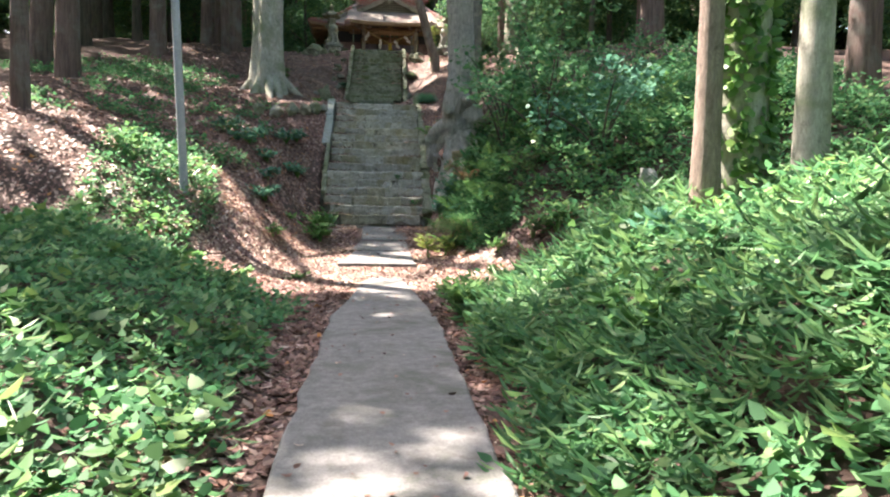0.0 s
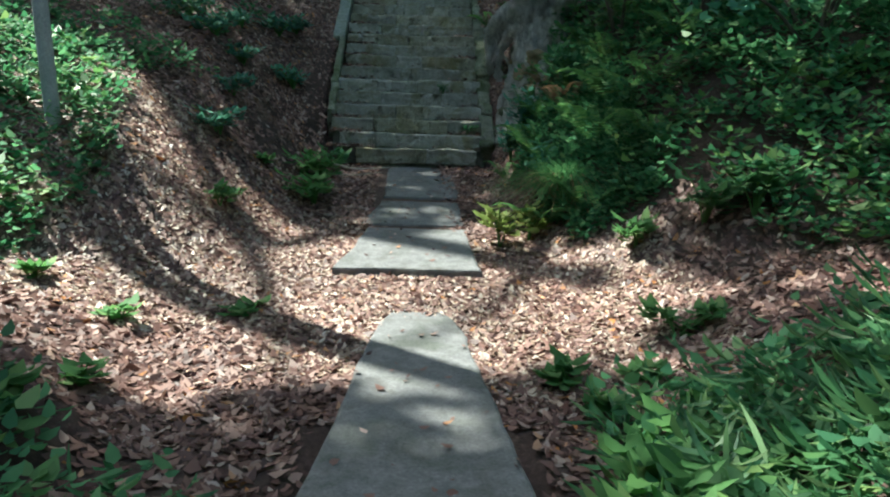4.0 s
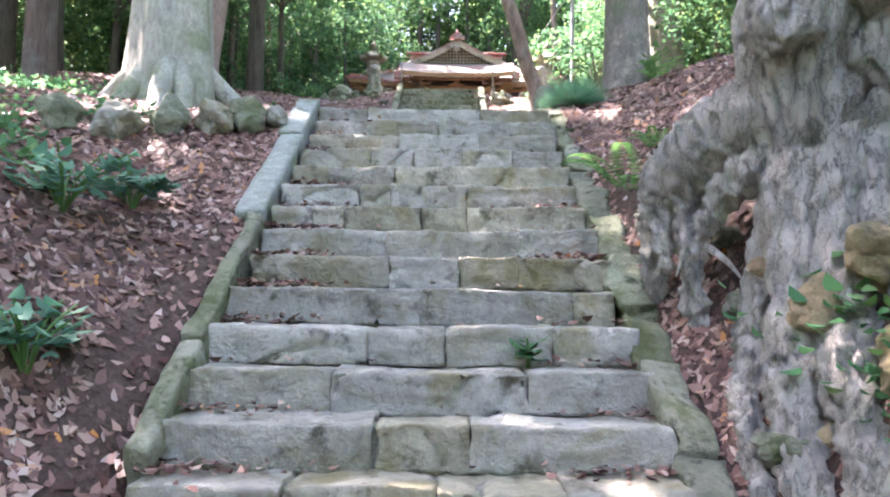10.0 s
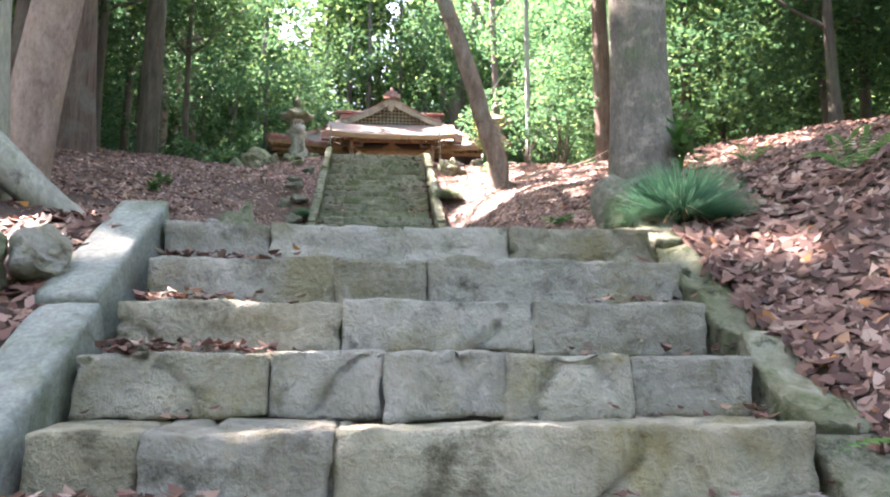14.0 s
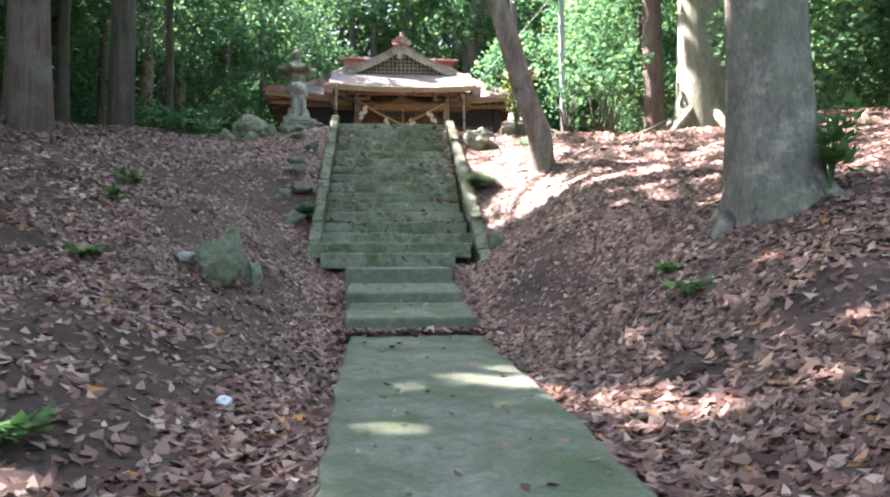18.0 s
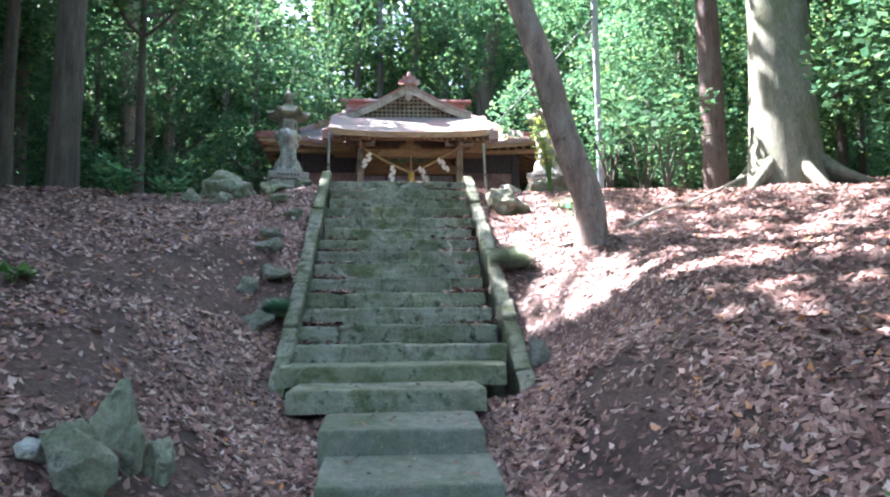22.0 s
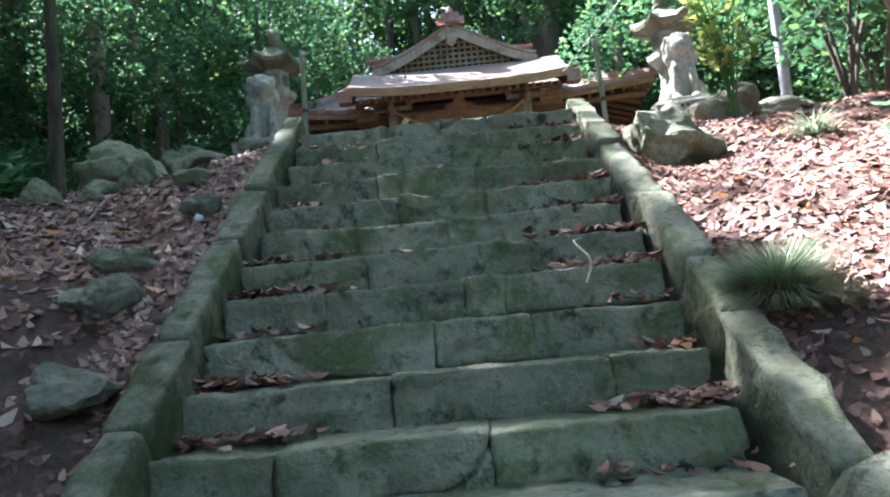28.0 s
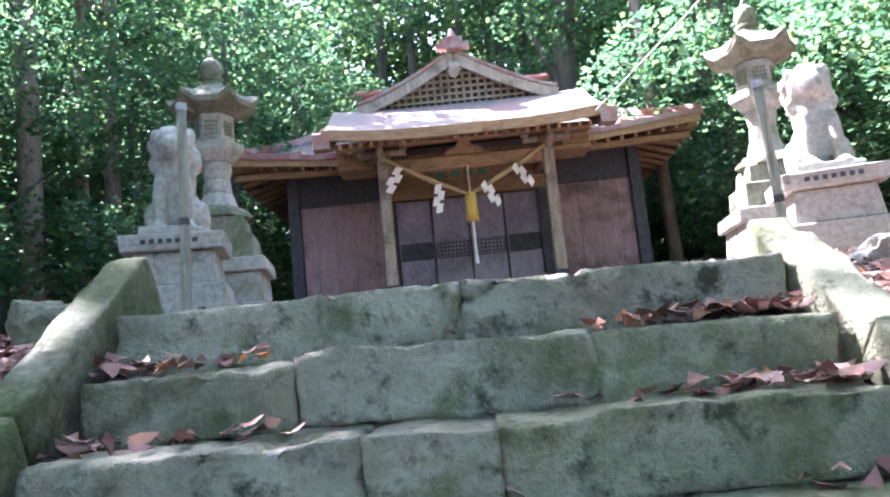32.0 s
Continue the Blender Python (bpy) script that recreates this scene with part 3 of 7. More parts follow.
# ---- path, slabs, stairs ----
def slab(name, outline, z_far, z_near, thick, material, label, y_near, y_far, category="path", seed=1.0):
    """A cast slab from its outline; its top slopes from z_near at y_near to z_far at y_far; edges uneven."""
    bm = bmesh.new()
    pts = []
    for (xa, ya), (xb, yb) in zip(outline, outline[1:] + outline[:1]):
        n = max(1, int(math.hypot(xb - xa, yb - ya) / 0.14))
        pts += [(xa + (xb - xa) * k / n, ya + (yb - ya) * k / n) for k in range(n)]
    top = []
    for k, (x, y) in enumerate(pts):
        j = noise.noise_vector(Vector((x * 4, y * 4, seed))) * 0.03
        z = z_near + (z_far - z_near) * (y - y_near) / (y_far - y_near)
        top.append(bm.verts.new((x + j.x, y + j.y, z)))
    face = bm.faces.new(top)
    res = bmesh.ops.extrude_face_region(bm, geom=[face])
    for v in [g for g in res["geom"] if isinstance(g, bmesh.types.BMVert)]:
        v.co.z -= thick
    bm.normal_update()
    rim = [e for e in bm.edges if e.verts[0] in top and e.verts[1] in top]
    bmesh.ops.bevel(bm, geom=rim, offset=0.018, segments=2, affect="EDGES", profile=0.5)
    bmesh.ops.recalc_face_normals(bm, faces=bm.faces)
    return tagged(part(name, bm, material), label, category, kind="structure")


slab("path", [(0.62, -6), (1.56, -6), (1.42, 5.0), (1.36, 8.2), (1.24, 9.4), (1.16, 10.3), (1.05, 10.72), (0.74, 10.78), (0.64, 10.3), (0.58, 9.4), (0.45, 8.2), (0.46, 5.0)], -0.01, -0.52, 0.16, CONCRETE, "worn grey concrete footpath between green banks", -6, 10.78)
slab("stepping_slab", [(0.3, 11.32), (1.32, 11.32), (1.28, 11.9), (1.26, 12.5), (0.45, 12.5), (0.38, 11.9)], 0.19, 0.11, 0.2, CONCRETE, "sunlit concrete slab half covered by leaves", 11.32, 12.5, seed=2)
slab("stepping_slab", [(0.36, 12.63), (1.26, 12.63), (1.24, 13.5), (0.5, 13.5), (0.44, 13.1)], 0.285, 0.2, 0.2, CONCRETE, "grey concrete slab among dead leaves", 12.63, 13.5, seed=3)
slab("stepping_slab", [(0.52, 13.64), (1.24, 13.64), (1.24, 14.6), (1.18, 15.28), (0.46, 15.28), (0.5, 14.4)], 0.465, 0.31, 0.2, CONCRETE, "grey concrete slab at the foot of the stairs", 13.64, 15.36, seed=4)


def flight(label, rows, y0, z0, run, rise, material, seed, shift=()):
    """A flight of stone steps; rows give the ends and joints of each step from the lowest up, shift moves the lowest fronts."""
    r = random.Random(seed)
    top = thing("stone_stairs", pose(0, 0, 0), label, "stairs", kind="structure")
    fronts = [y0 + k * run + (shift[k] if k < len(shift) else 0.0) for k in range(len(rows))] + [y0 + len(rows) * run]
    for k, ends in enumerate(rows):
        part("bedding", box_bm(ends[0] + 0.02, ends[-1] - 0.02, fronts[k] + 0.035, fronts[k + 1] + 0.2, z0 + (k - 1) * rise - 0.2, z0 + (k + 1) * rise - 0.02), MORTAR, top, "grey mortar and earth between the stones")
    for k, ends in enumerate(rows):
        for a, b in zip(ends, ends[1:]):
            deep = fronts[k + 1] - fronts[k]
            me = block(b - a - 0.002, deep + r.uniform(0.05, 0.09), rise + r.uniform(-0.004, 0.01), 0.02, rough=r.uniform(0.009, 0.02), seed=seed + k * 3.7 + a, worn=0.009, chips=2.0, fracture=0.03)
            ob = part_of("stone", me, material, top, smooth=True)
            ob.matrix_basis = pose((a + b) / 2, fronts[k] - 0.008 + r.uniform(-0.012, 0.012), z0 + (k + 1) * rise + r.uniform(-0.006, 0.005), r.uniform(-0.8, 0.8), r.uniform(-0.5, 0.5), r.uniform(-0.6, 0.6))
    return top


def sloped_kerb(name, x, w, y0, y1, z0, z1, count, material, label, seed, tall=0.3, x_top=None, gap=0.02, rough=0.02):
    """Stones laid end to end up the side of a flight."""
    r = random.Random(seed)
    top = thing(name, pose(0, 0, 0), label, "kerb", kind="structure")
    slope = math.degrees(math.atan2(z1 - z0, y1 - y0))
    length = math.hypot(y1 - y0, z1 - z0)
    cuts = [0] + sorted((i + r.uniform(-0.25, 0.25)) / count for i in range(1, count)) + [1]
    for a, b in zip(cuts, cuts[1:]):
        L = (b - a) * length - gap
        ww = w * r.uniform(0.9, 1.1)
        ob = part_of("stone", block(L, ww, tall, 0.06, rough=rough, seed=seed + a * 9, worn=0.016), material, top, smooth=True)
        y, z = y0 + (y1 - y0) * (a + b) / 2, z0 + (z1 - z0) * (a + b) / 2
        xx = x if x_top is None else x + (x_top - x) * (a + b) / 2
        ob.matrix_basis = Matrix.Translation((xx, y, z)) @ pose(0, 0, 0, slope) @ pose(0, 0, 0, 0, 0, 90) @ Matrix.Translation((0, -ww / 2, r.uniform(-0.02, 0.02)))
    return top

# ---- trees ----
def crown_mesh(name, blobs, per, leaf, flat=0.75, seed=1):
    """A crown as clumps of leaves: blobs of (x, y, z, radius), leaves denser near each clump's skin, with gaps."""
    global rng
    keep, rng = rng, np.random.default_rng(seed)
    pts = []
    for x, y, z, r in blobs:
        n = int(per * r * r)
        v = rng.normal(0, 1, (n, 3))
        v /= np.linalg.norm(v, axis=1, keepdims=True)
        q = v * (r * rng.uniform(0.35, 1.0, (n, 1)) ** 0.5) * (1, 1, flat) + (x, y, z)
        hole = wave(q[:, 0] + x, q[:, 1], q[:, 2], 2.6 / max(r, 0.7))
        pts.append(q[hole > -0.18])
    p = np.vstack(pts)
    axis, side = spread(len(p), -1.0, 0.45)
    size = leaf * rng.uniform(0.6, 1.35, (len(p), 1))
    rng = keep
    return leaf_quads(name, p - axis * size / 2, axis * size, side * size * 0.34)


def grow_line(x, y, z, lean=(0, 0), height=14.0, n=14, sway=0.12, seed=0.0):
    h = np.linspace(0, 1, n)
    return np.stack([x + lean[0] * h + sway * wave(h * 3 + seed, h * 0 + seed, 0, 1.3) * h, y + lean[1] * h + sway * wave(h * 0 - seed, h * 3 + seed, 0, 1.1) * h, z - 0.25 + (height + 0.25) * h], 1)


def flare(n, r0, r1, foot=1.5, reach=0.06):
    h = np.linspace(0, 1, n)
    return r0 + (r1 - r0) * h + r0 * (foot - 1) * np.exp(-h / reach)


def roots(r, spread_out, count, fat, seed, drop=0.25, a0=0.0, a1=2 * math.pi, rise=0.7, turn=None):
    """Roots that leave the foot of a trunk at the origin and run down into the ground; turn gives the ground height there."""
    q = random.Random(seed)
    out = []
    for k in range(count):
        a = a0 + (a1 - a0) * (k + q.uniform(-0.25, 0.25)) / count
        ln = spread_out * q.uniform(0.7, 1.25)
        s = np.linspace(0, 1, 8)
        bend = q.uniform(-0.35, 0.35)
        rad = r * 0.45 + ln * s
        px, py = rad * np.cos(a + bend * s), rad * np.sin(a + bend * s)
        base = np.array([turn(u, v) for u, v in zip(px, py)]) if turn else np.zeros(8)
        pz = np.minimum(base, 0.3 * r) + rise * (1 - s) ** 2.2 * r * 2.2 - drop * s ** 2 * 0.5 - 0.3 * fat
        out.append(tube(np.stack([px, py, pz], 1), fat * (1 - 0.75 * s), 8, 0.12, 4.0, seed=k + seed))
    return out


def tree(name, x, y, r0, r1, height, bark, label, lean=(0, 0), sides=14, foot=1.5, rough=0.05, flutes=0.0, seed=1.0, root=None, limbs=(), crown=None, crown_mat=None, group="", sway=0.12, z=None, reach=0.06, n=16, category="tree", line=None):
    """A standing tree with trunk, limbs and crown as its parts. limbs: (height, azimuth degrees, length, rise, radius)."""
    zb = gz(x, y) if z is None else z
    top = thing(name, pose(x, y, zb), label, category, group)
    line = grow_line(0, 0, 0, lean, height, n, sway, seed) if line is None else line
    n = len(line)
    pieces = [tube(line, flare(n, r0, r1, foot, reach), sides, rough, 2.2 / max(r0, 0.12) * 0.3, flutes, seed)]
    if root:
        pieces += roots(r0, *root, seed=int(seed * 10), turn=lambda u, v: gz(x + u, y + v) - zb)
    part_of("trunk", tube_mesh("trunk", pieces), bark, top, smooth=True)
    for h, az, ln, rise, rad in limbs:
        base = line[np.argmin(np.abs(line[:, 2] - h))]
        s = np.linspace(0, 1, 7)
        a = radians(az)
        pts = base + np.stack([np.cos(a) * ln * s, np.sin(a) * ln * s, rise * s ** 0.8 + 0.15 * np.sin(s * 5 + seed)], 1)
        part_of("limb", tube_mesh("limb", [tube(pts, rad * (1 - 0.8 * s), 7, 0.06, 2, seed=az)]), bark, top, smooth=True)
    if crown is not None:
        ob = part_of("crown", crown, crown_mat, top)
        ob.location = line[-1] * 0.0
    return top

# ---- the stairs ----
F1 = dict(n=16, y0=15.306, z0=0.4934, run=0.268, rise=0.1696, x0=-0.28, x1=1.59)
F2 = dict(n=14, y0=27.561, z0=4.4443, run=0.2561, rise=0.1677, x0=-0.43, x1=1.37)
LOWER_ROWS = ((0.08, 0.92, 1.52), (-0.14, 1.65), (-0.28, 0.24, 0.75, 1.17, 1.6), (-0.28, 0.51, 0.86, 1.62), (-0.31, 0.31, 1.10, 1.61), (-0.29, 0.43, 0.77, 1.24, 1.62), (-0.28, 1.38, 1.58), (-0.25, 0.47, 0.83, 1.13, 1.61), (-0.27, 0.42, 1.16, 1.59), (-0.28, -0.04, 0.15, 0.61, 0.88, 1.58), (-0.29, 0.20, 0.40, 0.88, 1.57), (-0.28, -0.03, 0.40, 1.57), (-0.29, 0.21, 0.52, 0.85, 1.21, 1.56), (-0.28, 0.39, 0.99, 1.56), (-0.29, 0.35, 0.67, 1.6), (-0.31, 0.09, 0.59, 1.01, 1.66))
UPPER_ROWS = ((-0.56, 0.48, 1.37), (-0.52, -0.09, 0.11, 1.36), (-0.49, 0.23, 1.35), (-0.46, -0.07, 0.58, 1.33), (-0.45, 0.27, 1.01, 1.34), (-0.44, 0.42, 0.79, 1.34), (-0.43, -0.02, 0.55, 0.72, 1.37), (-0.44, 0.14, 0.64, 1.38), (-0.41, 0.06, 0.50, 1.35), (-0.44, 0.26, 0.71, 1.36), (-0.43, 0.14, 0.68, 1.38), (-0.42, 0.28, 0.56, 1.37), (-0.41, 0.10, 0.81, 1.38), (-0.44, 0.51, 1.4))
flight("worn grey stone steps with mossy joints", LOWER_ROWS, F1["y0"], F1["z0"], F1["run"], F1["rise"], STONE, 3)
flight("green mossy stone steps up to the shrine yard", UPPER_ROWS, F2["y0"], F2["z0"], F2["run"], F2["rise"], STONE_MOSSY, 11, (-0.26, -0.1, -0.05))
sloped_kerb("stair_kerb", -0.3, 0.09, 15.95, 17.6, 1.08, 2.13, 3, STONE_MOSSY, "narrow mossy stone kerb beside the lower steps", 5, tall=0.45, x_top=-0.35, rough=0.02)
sloped_kerb("stair_kerb", -0.38, 0.19, 17.62, 19.45, 2.13, 3.3, 2, KERB, "pale smooth cut-stone kerb beside the steps", 15, tall=0.5, x_top=-0.43, rough=0.006)
sloped_kerb("stair_kerb", 1.67, 0.17, 15.5, 19.6, 0.75, 3.36, 9, STONE_MOSSY, "broken earthy stone kerb beside the steps", 6, tall=0.5, rough=0.05)
sloped_kerb("stair_kerb", -0.505, 0.135, 26.5, 31.15, 4.14, 6.99, 8, KERB_MOSSY, "mossy cut-stone kerb beside the upper steps", 7, tall=0.5, rough=0.012)
sloped_kerb("stair_kerb", 1.475, 0.14, 26.55, 31.1, 4.14, 6.93, 9, STONE_MOSSY, "sunlit cracked stone kerb beside the upper steps", 8, tall=0.5, rough=0.03)
slab("landing", [(-0.42, 19.42), (1.7, 19.42), (1.66, 19.62), (1.02, 19.66), (1.03, 21.5), (1.0, 23.2), (0.97, 23.9), (0.06, 23.9), (0.05, 22.5), (0.1, 19.66), (-0.4, 19.64)], 3.57, 3.215, 0.2, CONCRETE_MOSSY, "greenish concrete walkway on the landing", 19.42, 23.9, seed=5)
for k, (xa, xb, ya, yb, za, zb) in enumerate(((0.0, 0.99, 24.05, 24.99, 3.69, 3.80), (-0.02, 0.985, 25.03, 25.48, 3.885, 3.98), (-0.06, 0.95, 25.51, 26.18, 4.12, 4.16), (-0.34, 1.05, 26.21, 26.78, 4.31, 4.33), (-0.5, 1.3, 26.76, 27.34, 4.455, 4.47))):
    slab("stepping_slab", [(xa, ya), (xb, ya), (xb + 0.01, (ya + yb) / 2), (xb, yb), (xa, yb), (xa - 0.01, (ya + yb) / 2)], zb, za, 0.24 if k < 3 else 0.16, CONCRETE_MOSSY if k < 3 else STONE_MOSSY, "mossy concrete slab step among dead leaves" if k < 3 else "broad mossy stone step at the foot of the upper flight", ya, yb, seed=6 + k)

# ---- sun gaps in the canopy: ground x, y and half widths ----
GAPS = ((0.1, 10.9, 2.5, 1.35), (-2.0, 11.3, 1.8, 1.3), (-3.6, 12.6, 1.2, 0.7), (1.3, 11.9, 0.5, 0.35), (2.3, 29.2, 0.6, 1.4), (3.0, 26.6, 0.9, 0.6), (1.9, 27.6, 0.7, 0.7), (2.6, 27.2, 0.8, 0.6), (2.6, 22.6, 0.5, 0.5), (0.6, 20.8, 0.6, 0.25), (-2.6, 16.6, 0.9, 0.6), (3.2, 41.5, 1.5, 1.6), (1.0, 41.5, 0.5, 0.8), (2.5, 2.9, 0.6, 0.5), (2.1, 4.5, 0.25, 0.2), (3.5, 3.9, 0.6, 0.5), (3.0, 5.6, 0.4, 0.3), (-0.5, 3.4, 0.4, 0.3), (-1.3, 5.2, 0.4, 0.4), (0.95, 8.2, 0.16, 0.12), (1.1, 6.6, 0.14, 0.12), (1.9, 31.2, 0.5, 0.5), (-2.2, 25.6, 0.3, 0.3), (0.5, 24.9, 0.3, 0.1))

# ground that lies in full sun
OPEN_SUN = ((-0.2, 11.1, 1.8, 1.05), (-1.2, 12.0, 1.1, 0.95), (-2.6, 12.7, 1.4, 0.85), (-3.9, 15.2, 0.6, 0.35), (-2.15, 18.5, 0.35, 0.2), (-1.5, 16.2, 0.3, 0.16), (-4.6, 14.0, 0.5, 0.4), (1.1, 11.75, 0.8, 0.5), (1.5, 11.2, 0.6, 0.5), (2.35, 29.75, 0.75, 0.95), (2.2, 28.7, 0.22, 0.4), (1.6, 12.3, 0.5, 0.35), (-0.75, 11.9, 0.6, 0.6), (-0.2, 12.3, 0.5, 0.25), (2.25, 27.9, 0.36, 0.5), (0.45, 21.0, 0.3, 0.14), (0.8, 22.2, 0.28, 0.16), (0.6, 23.1, 0.3, 0.1), (1.9, 22.6, 0.3, 0.16), (2.25, 22.75, 0.2, 0.14), (0.75, 25.3, 0.25, 0.07), (3.2, 26.6, 0.5, 0.3), (2.0, 30.8, 0.35, 0.3), (2.6, 3.6, 0.5, 0.35), (1.9, 3.2, 0.3, 0.25), (3.3, 5.2, 0.6, 0.35), (2.4, 5.4, 0.35, 0.25), (-0.6, 4.2, 0.4, 0.35), (-1.2, 6.0, 0.5, 0.4), (4.2, 6.4, 0.5, 0.4), (2.0, 7.6, 0.4, 0.25))


def let_sun_in(p):
    """Which leaf points stand out of the way of the sun that reaches the gaps."""
    g = np.full(len(p), 3.0)
    for _ in range(3):
        t = (p[:, 2] - g) / sun_way.z
        hx, hy = p[:, 0] - t * sun_way.x, p[:, 1] - t * sun_way.y
        g = ground(hx, hy)
    ok = np.ones(len(p), bool)
    patchy = (wave(hx, hy, 0, 2.6) + 0.5 * wave(hx + 4, hy, 0, 6.0) > 0.12) & (hy > 13)
    for cx, cy, rx, ry in GAPS:
        edge = 1 + 0.35 * wave(hx, hy, 0, 3.1)
        ok &= ((hx - cx) / rx) ** 2 + ((hy - cy) / ry) ** 2 > edge
    clear = np.ones(len(p), bool)
    for cx, cy, rx, ry in OPEN_SUN:
        clear &= ((hx - cx) / (rx + 0.1)) ** 2 + ((hy - cy) / (ry + 0.1)) ** 2 > 1 + 0.4 * wave(hx, hy, 0, 4.1)
    flecks = (wave(hx, hy, 0, 9.0) + 0.6 * wave(hx + 3, hy, 0, 17.0) > np.where((hx < 0) & (hy < 3.8), 0.2, np.where(hy < 6.5, -0.35, 0.15))) & (hy < 9.4) & (abs(hx - 0.85) > 0.8)
    return (ok | patchy) & clear & ~flecks


def canopy(name, x, y, z, blobs, per, leaf, seed):
    """The crown of a tree whose foot is at x, y, z, with the gaps through which the sun falls."""
    global rng
    keep, rng = rng, np.random.default_rng(seed)
    pts = []
    for bx, by, bz, r in blobs:
        n = int(per * r * r)
        v = rng.normal(0, 1, (n, 3))
        v /= np.linalg.norm(v, axis=1, keepdims=True)
        q = v * (r * rng.uniform(0.2, 1.0, (n, 1)) ** 0.5) * (1, 1, 0.55) + (bx, by, bz)
        pts.append(q[wave(q[:, 0] + bx, q[:, 1], q[:, 2], 1.9) > -0.3])
    p = np.vstack(pts)
    p = p[let_sun_in(p + (x, y, z))]
    axis, side = spread(len(p), -0.9, 0.4)
    size = leaf * rng.uniform(0.6, 1.35, (len(p), 1))
    rng = keep
    return leaf_quads(name, p - axis * size / 2, axis * size, side * size * 0.36)


def spray(seed, n, wide, lo, hi, r0, r1):
    q = random.Random(seed)
    return [(q.uniform(-wide, wide), q.uniform(-wide, wide), q.uniform(lo, hi), q.uniform(r0, r1)) for _ in range(n)]


def canopy_tree(name, x, y, r0, r1, height, bark, label, seed, wide, lo, hi, count=14, per=100, leaf=0.22, cmat=None, **more):
    if x > 3 and y < 20:
        count, per = 5, 70
    limbs = [(height * 0.55 + 0.06 * height * k, 137.5 * k + seed * 40, wide * 0.8, 2.0, r1 * 0.7) for k in range(5)]
    return tree(name, x, y, r0, r1, height, bark, label, seed=seed, limbs=limbs, crown=canopy("crown", x, y, gz(x, y), spray(seed, count, wide, lo, hi, 1.0, 2.0), per, leaf, int(seed * 7)), crown_mat=cmat or DARK_CROWN, **more)


# big trees beside the way
canopy_tree("root_tree", -2.1, 20.75, 0.36, 0.28, 13, BARK_PALE, "pale smooth-barked tree with spreading buttress roots", 2.0, 4.2, 8.5, 13, count=20, root=(0.95, 9, 0.15), foot=1.45, flutes=0.12, reach=0.05, sides=32, n=40, rough=0.08)
canopy_tree("grey_tree", 3.35, 24.0, 0.31, 0.25, 13, BARK_GREY, "stout grey tree with flaking bark on the leafy bank", 3.0, 4.4, 9, 13.5, foot=1.3, sides=36, n=44, rough=0.09, flutes=0.03, root=(0.5, 6, 0.12))
canopy_tree("leaning_tree", 2.56, 28.78, 0.185, 0.12, 10.5, BARK_PINK, "slender grey-pink tree leaning over the upper steps", 4.0, 3.0, 9, 12, count=6, foot=1.35, reach=0.04, line=bent([(0, 0, -0.3), (0.0, 0, 0.1), (0.0, 0, 0.5), (-0.11, 0, 0.78), (-0.28, 0, 1.25), (-0.42, 0, 1.85), (-0.64, 0.05, 2.55), (-1.1, 0.2, 4.0), (-1.9, 0.5, 7.0), (-2.4, 0.8, 10.5)], 28))
canopy_tree("pale_tree", 5.75, 30.4, 0.4, 0.33, 14, BARK_OLIVE, "tall pale tree with bare bark and surface roots", 5.0, 4.5, 6.6, 13, count=60, per=130, root=(1.2, 7, 0.12), sides=18, foot=1.35)
canopy_tree("cedar", -2.85, 23.4, 0.22, 0.17, 16, BARK_ROSE, "pinkish grey cedar trunk on the leafy bank", 6.0, 4.0, 10, 15, foot=1.3, lean=(2.0, 0))
canopy_tree("cedar", 5.45, 31.9, 0.18, 0.14, 16, BARK_RED, "reddish cedar trunk at the edge of the yard", 7.0, 3.5, 10, 15, foot=1.2)
canopy_tree("cedar", 5.78, 10.0, 0.19, 0.16, 15, BARK_PALE, "greyish red cedar trunk in green undergrowth", 8.0, 3.5, 9, 14, foot=1.15)
canopy_tree("cedar", 3.44, 7.5, 0.095, 0.075, 14, BARK_PINK, "red fibrous cedar trunk in green undergrowth", 9.0, 3.2, 9, 13, foot=1.5)
canopy_tree("ivy_tree", 3.88, 7.85, 0.22, 0.19, 14, BARK_PALE, "grey trunk overgrown with bright green ivy", 10.0, 3.2, 9, 13, foot=1.15)
# trunks left of the yard, and unseen trees added to shade the footpath
for x, y, r, k in ((-7.05, 42.1, 0.22, 0), (-6.7, 44.6, 0.18, 1), (-7.25, 44.2, 0.13, 2), (-4.15, 31.3, 0.2, 7), (-9.9, 43.4, 0.26, 8), (-7.1, 36.0, 0.2, 9), (-6.2, 32.4, 0.15, 10), (-4.6, 27.6, 0.14, 12), (-5.6, 29.0, 0.18, 13), (5.2, 44.0, 0.13, 6)):
    canopy_tree("cedar", x, y, r, r * 0.8, 14, BARK_PINK if k in (0, 1, 2) else BARK_DARK if k in (7, 8, 9) else BARK_RED, "straight dark trunk on the bank" if k in (7, 8, 9) else "straight reddish cedar trunk on the bank" if k > 2 else "straight greyish red cedar beside the shrine yard", 50.0 + k, 3.0, 9, 14, count=20 if k == 9 else 8 if k == 10 else 4, foot=1.15, lean=(0.3 * (k % 3 - 1), 0.2))
canopy_tree("cedar", -4.75, 13.75, 0.13, 0.1, 16, BARK_RED, "slim reddish cedar on the bank beside the footpath", 59.0, 2.6, 11.0, 15.0, count=5, foot=1.2)
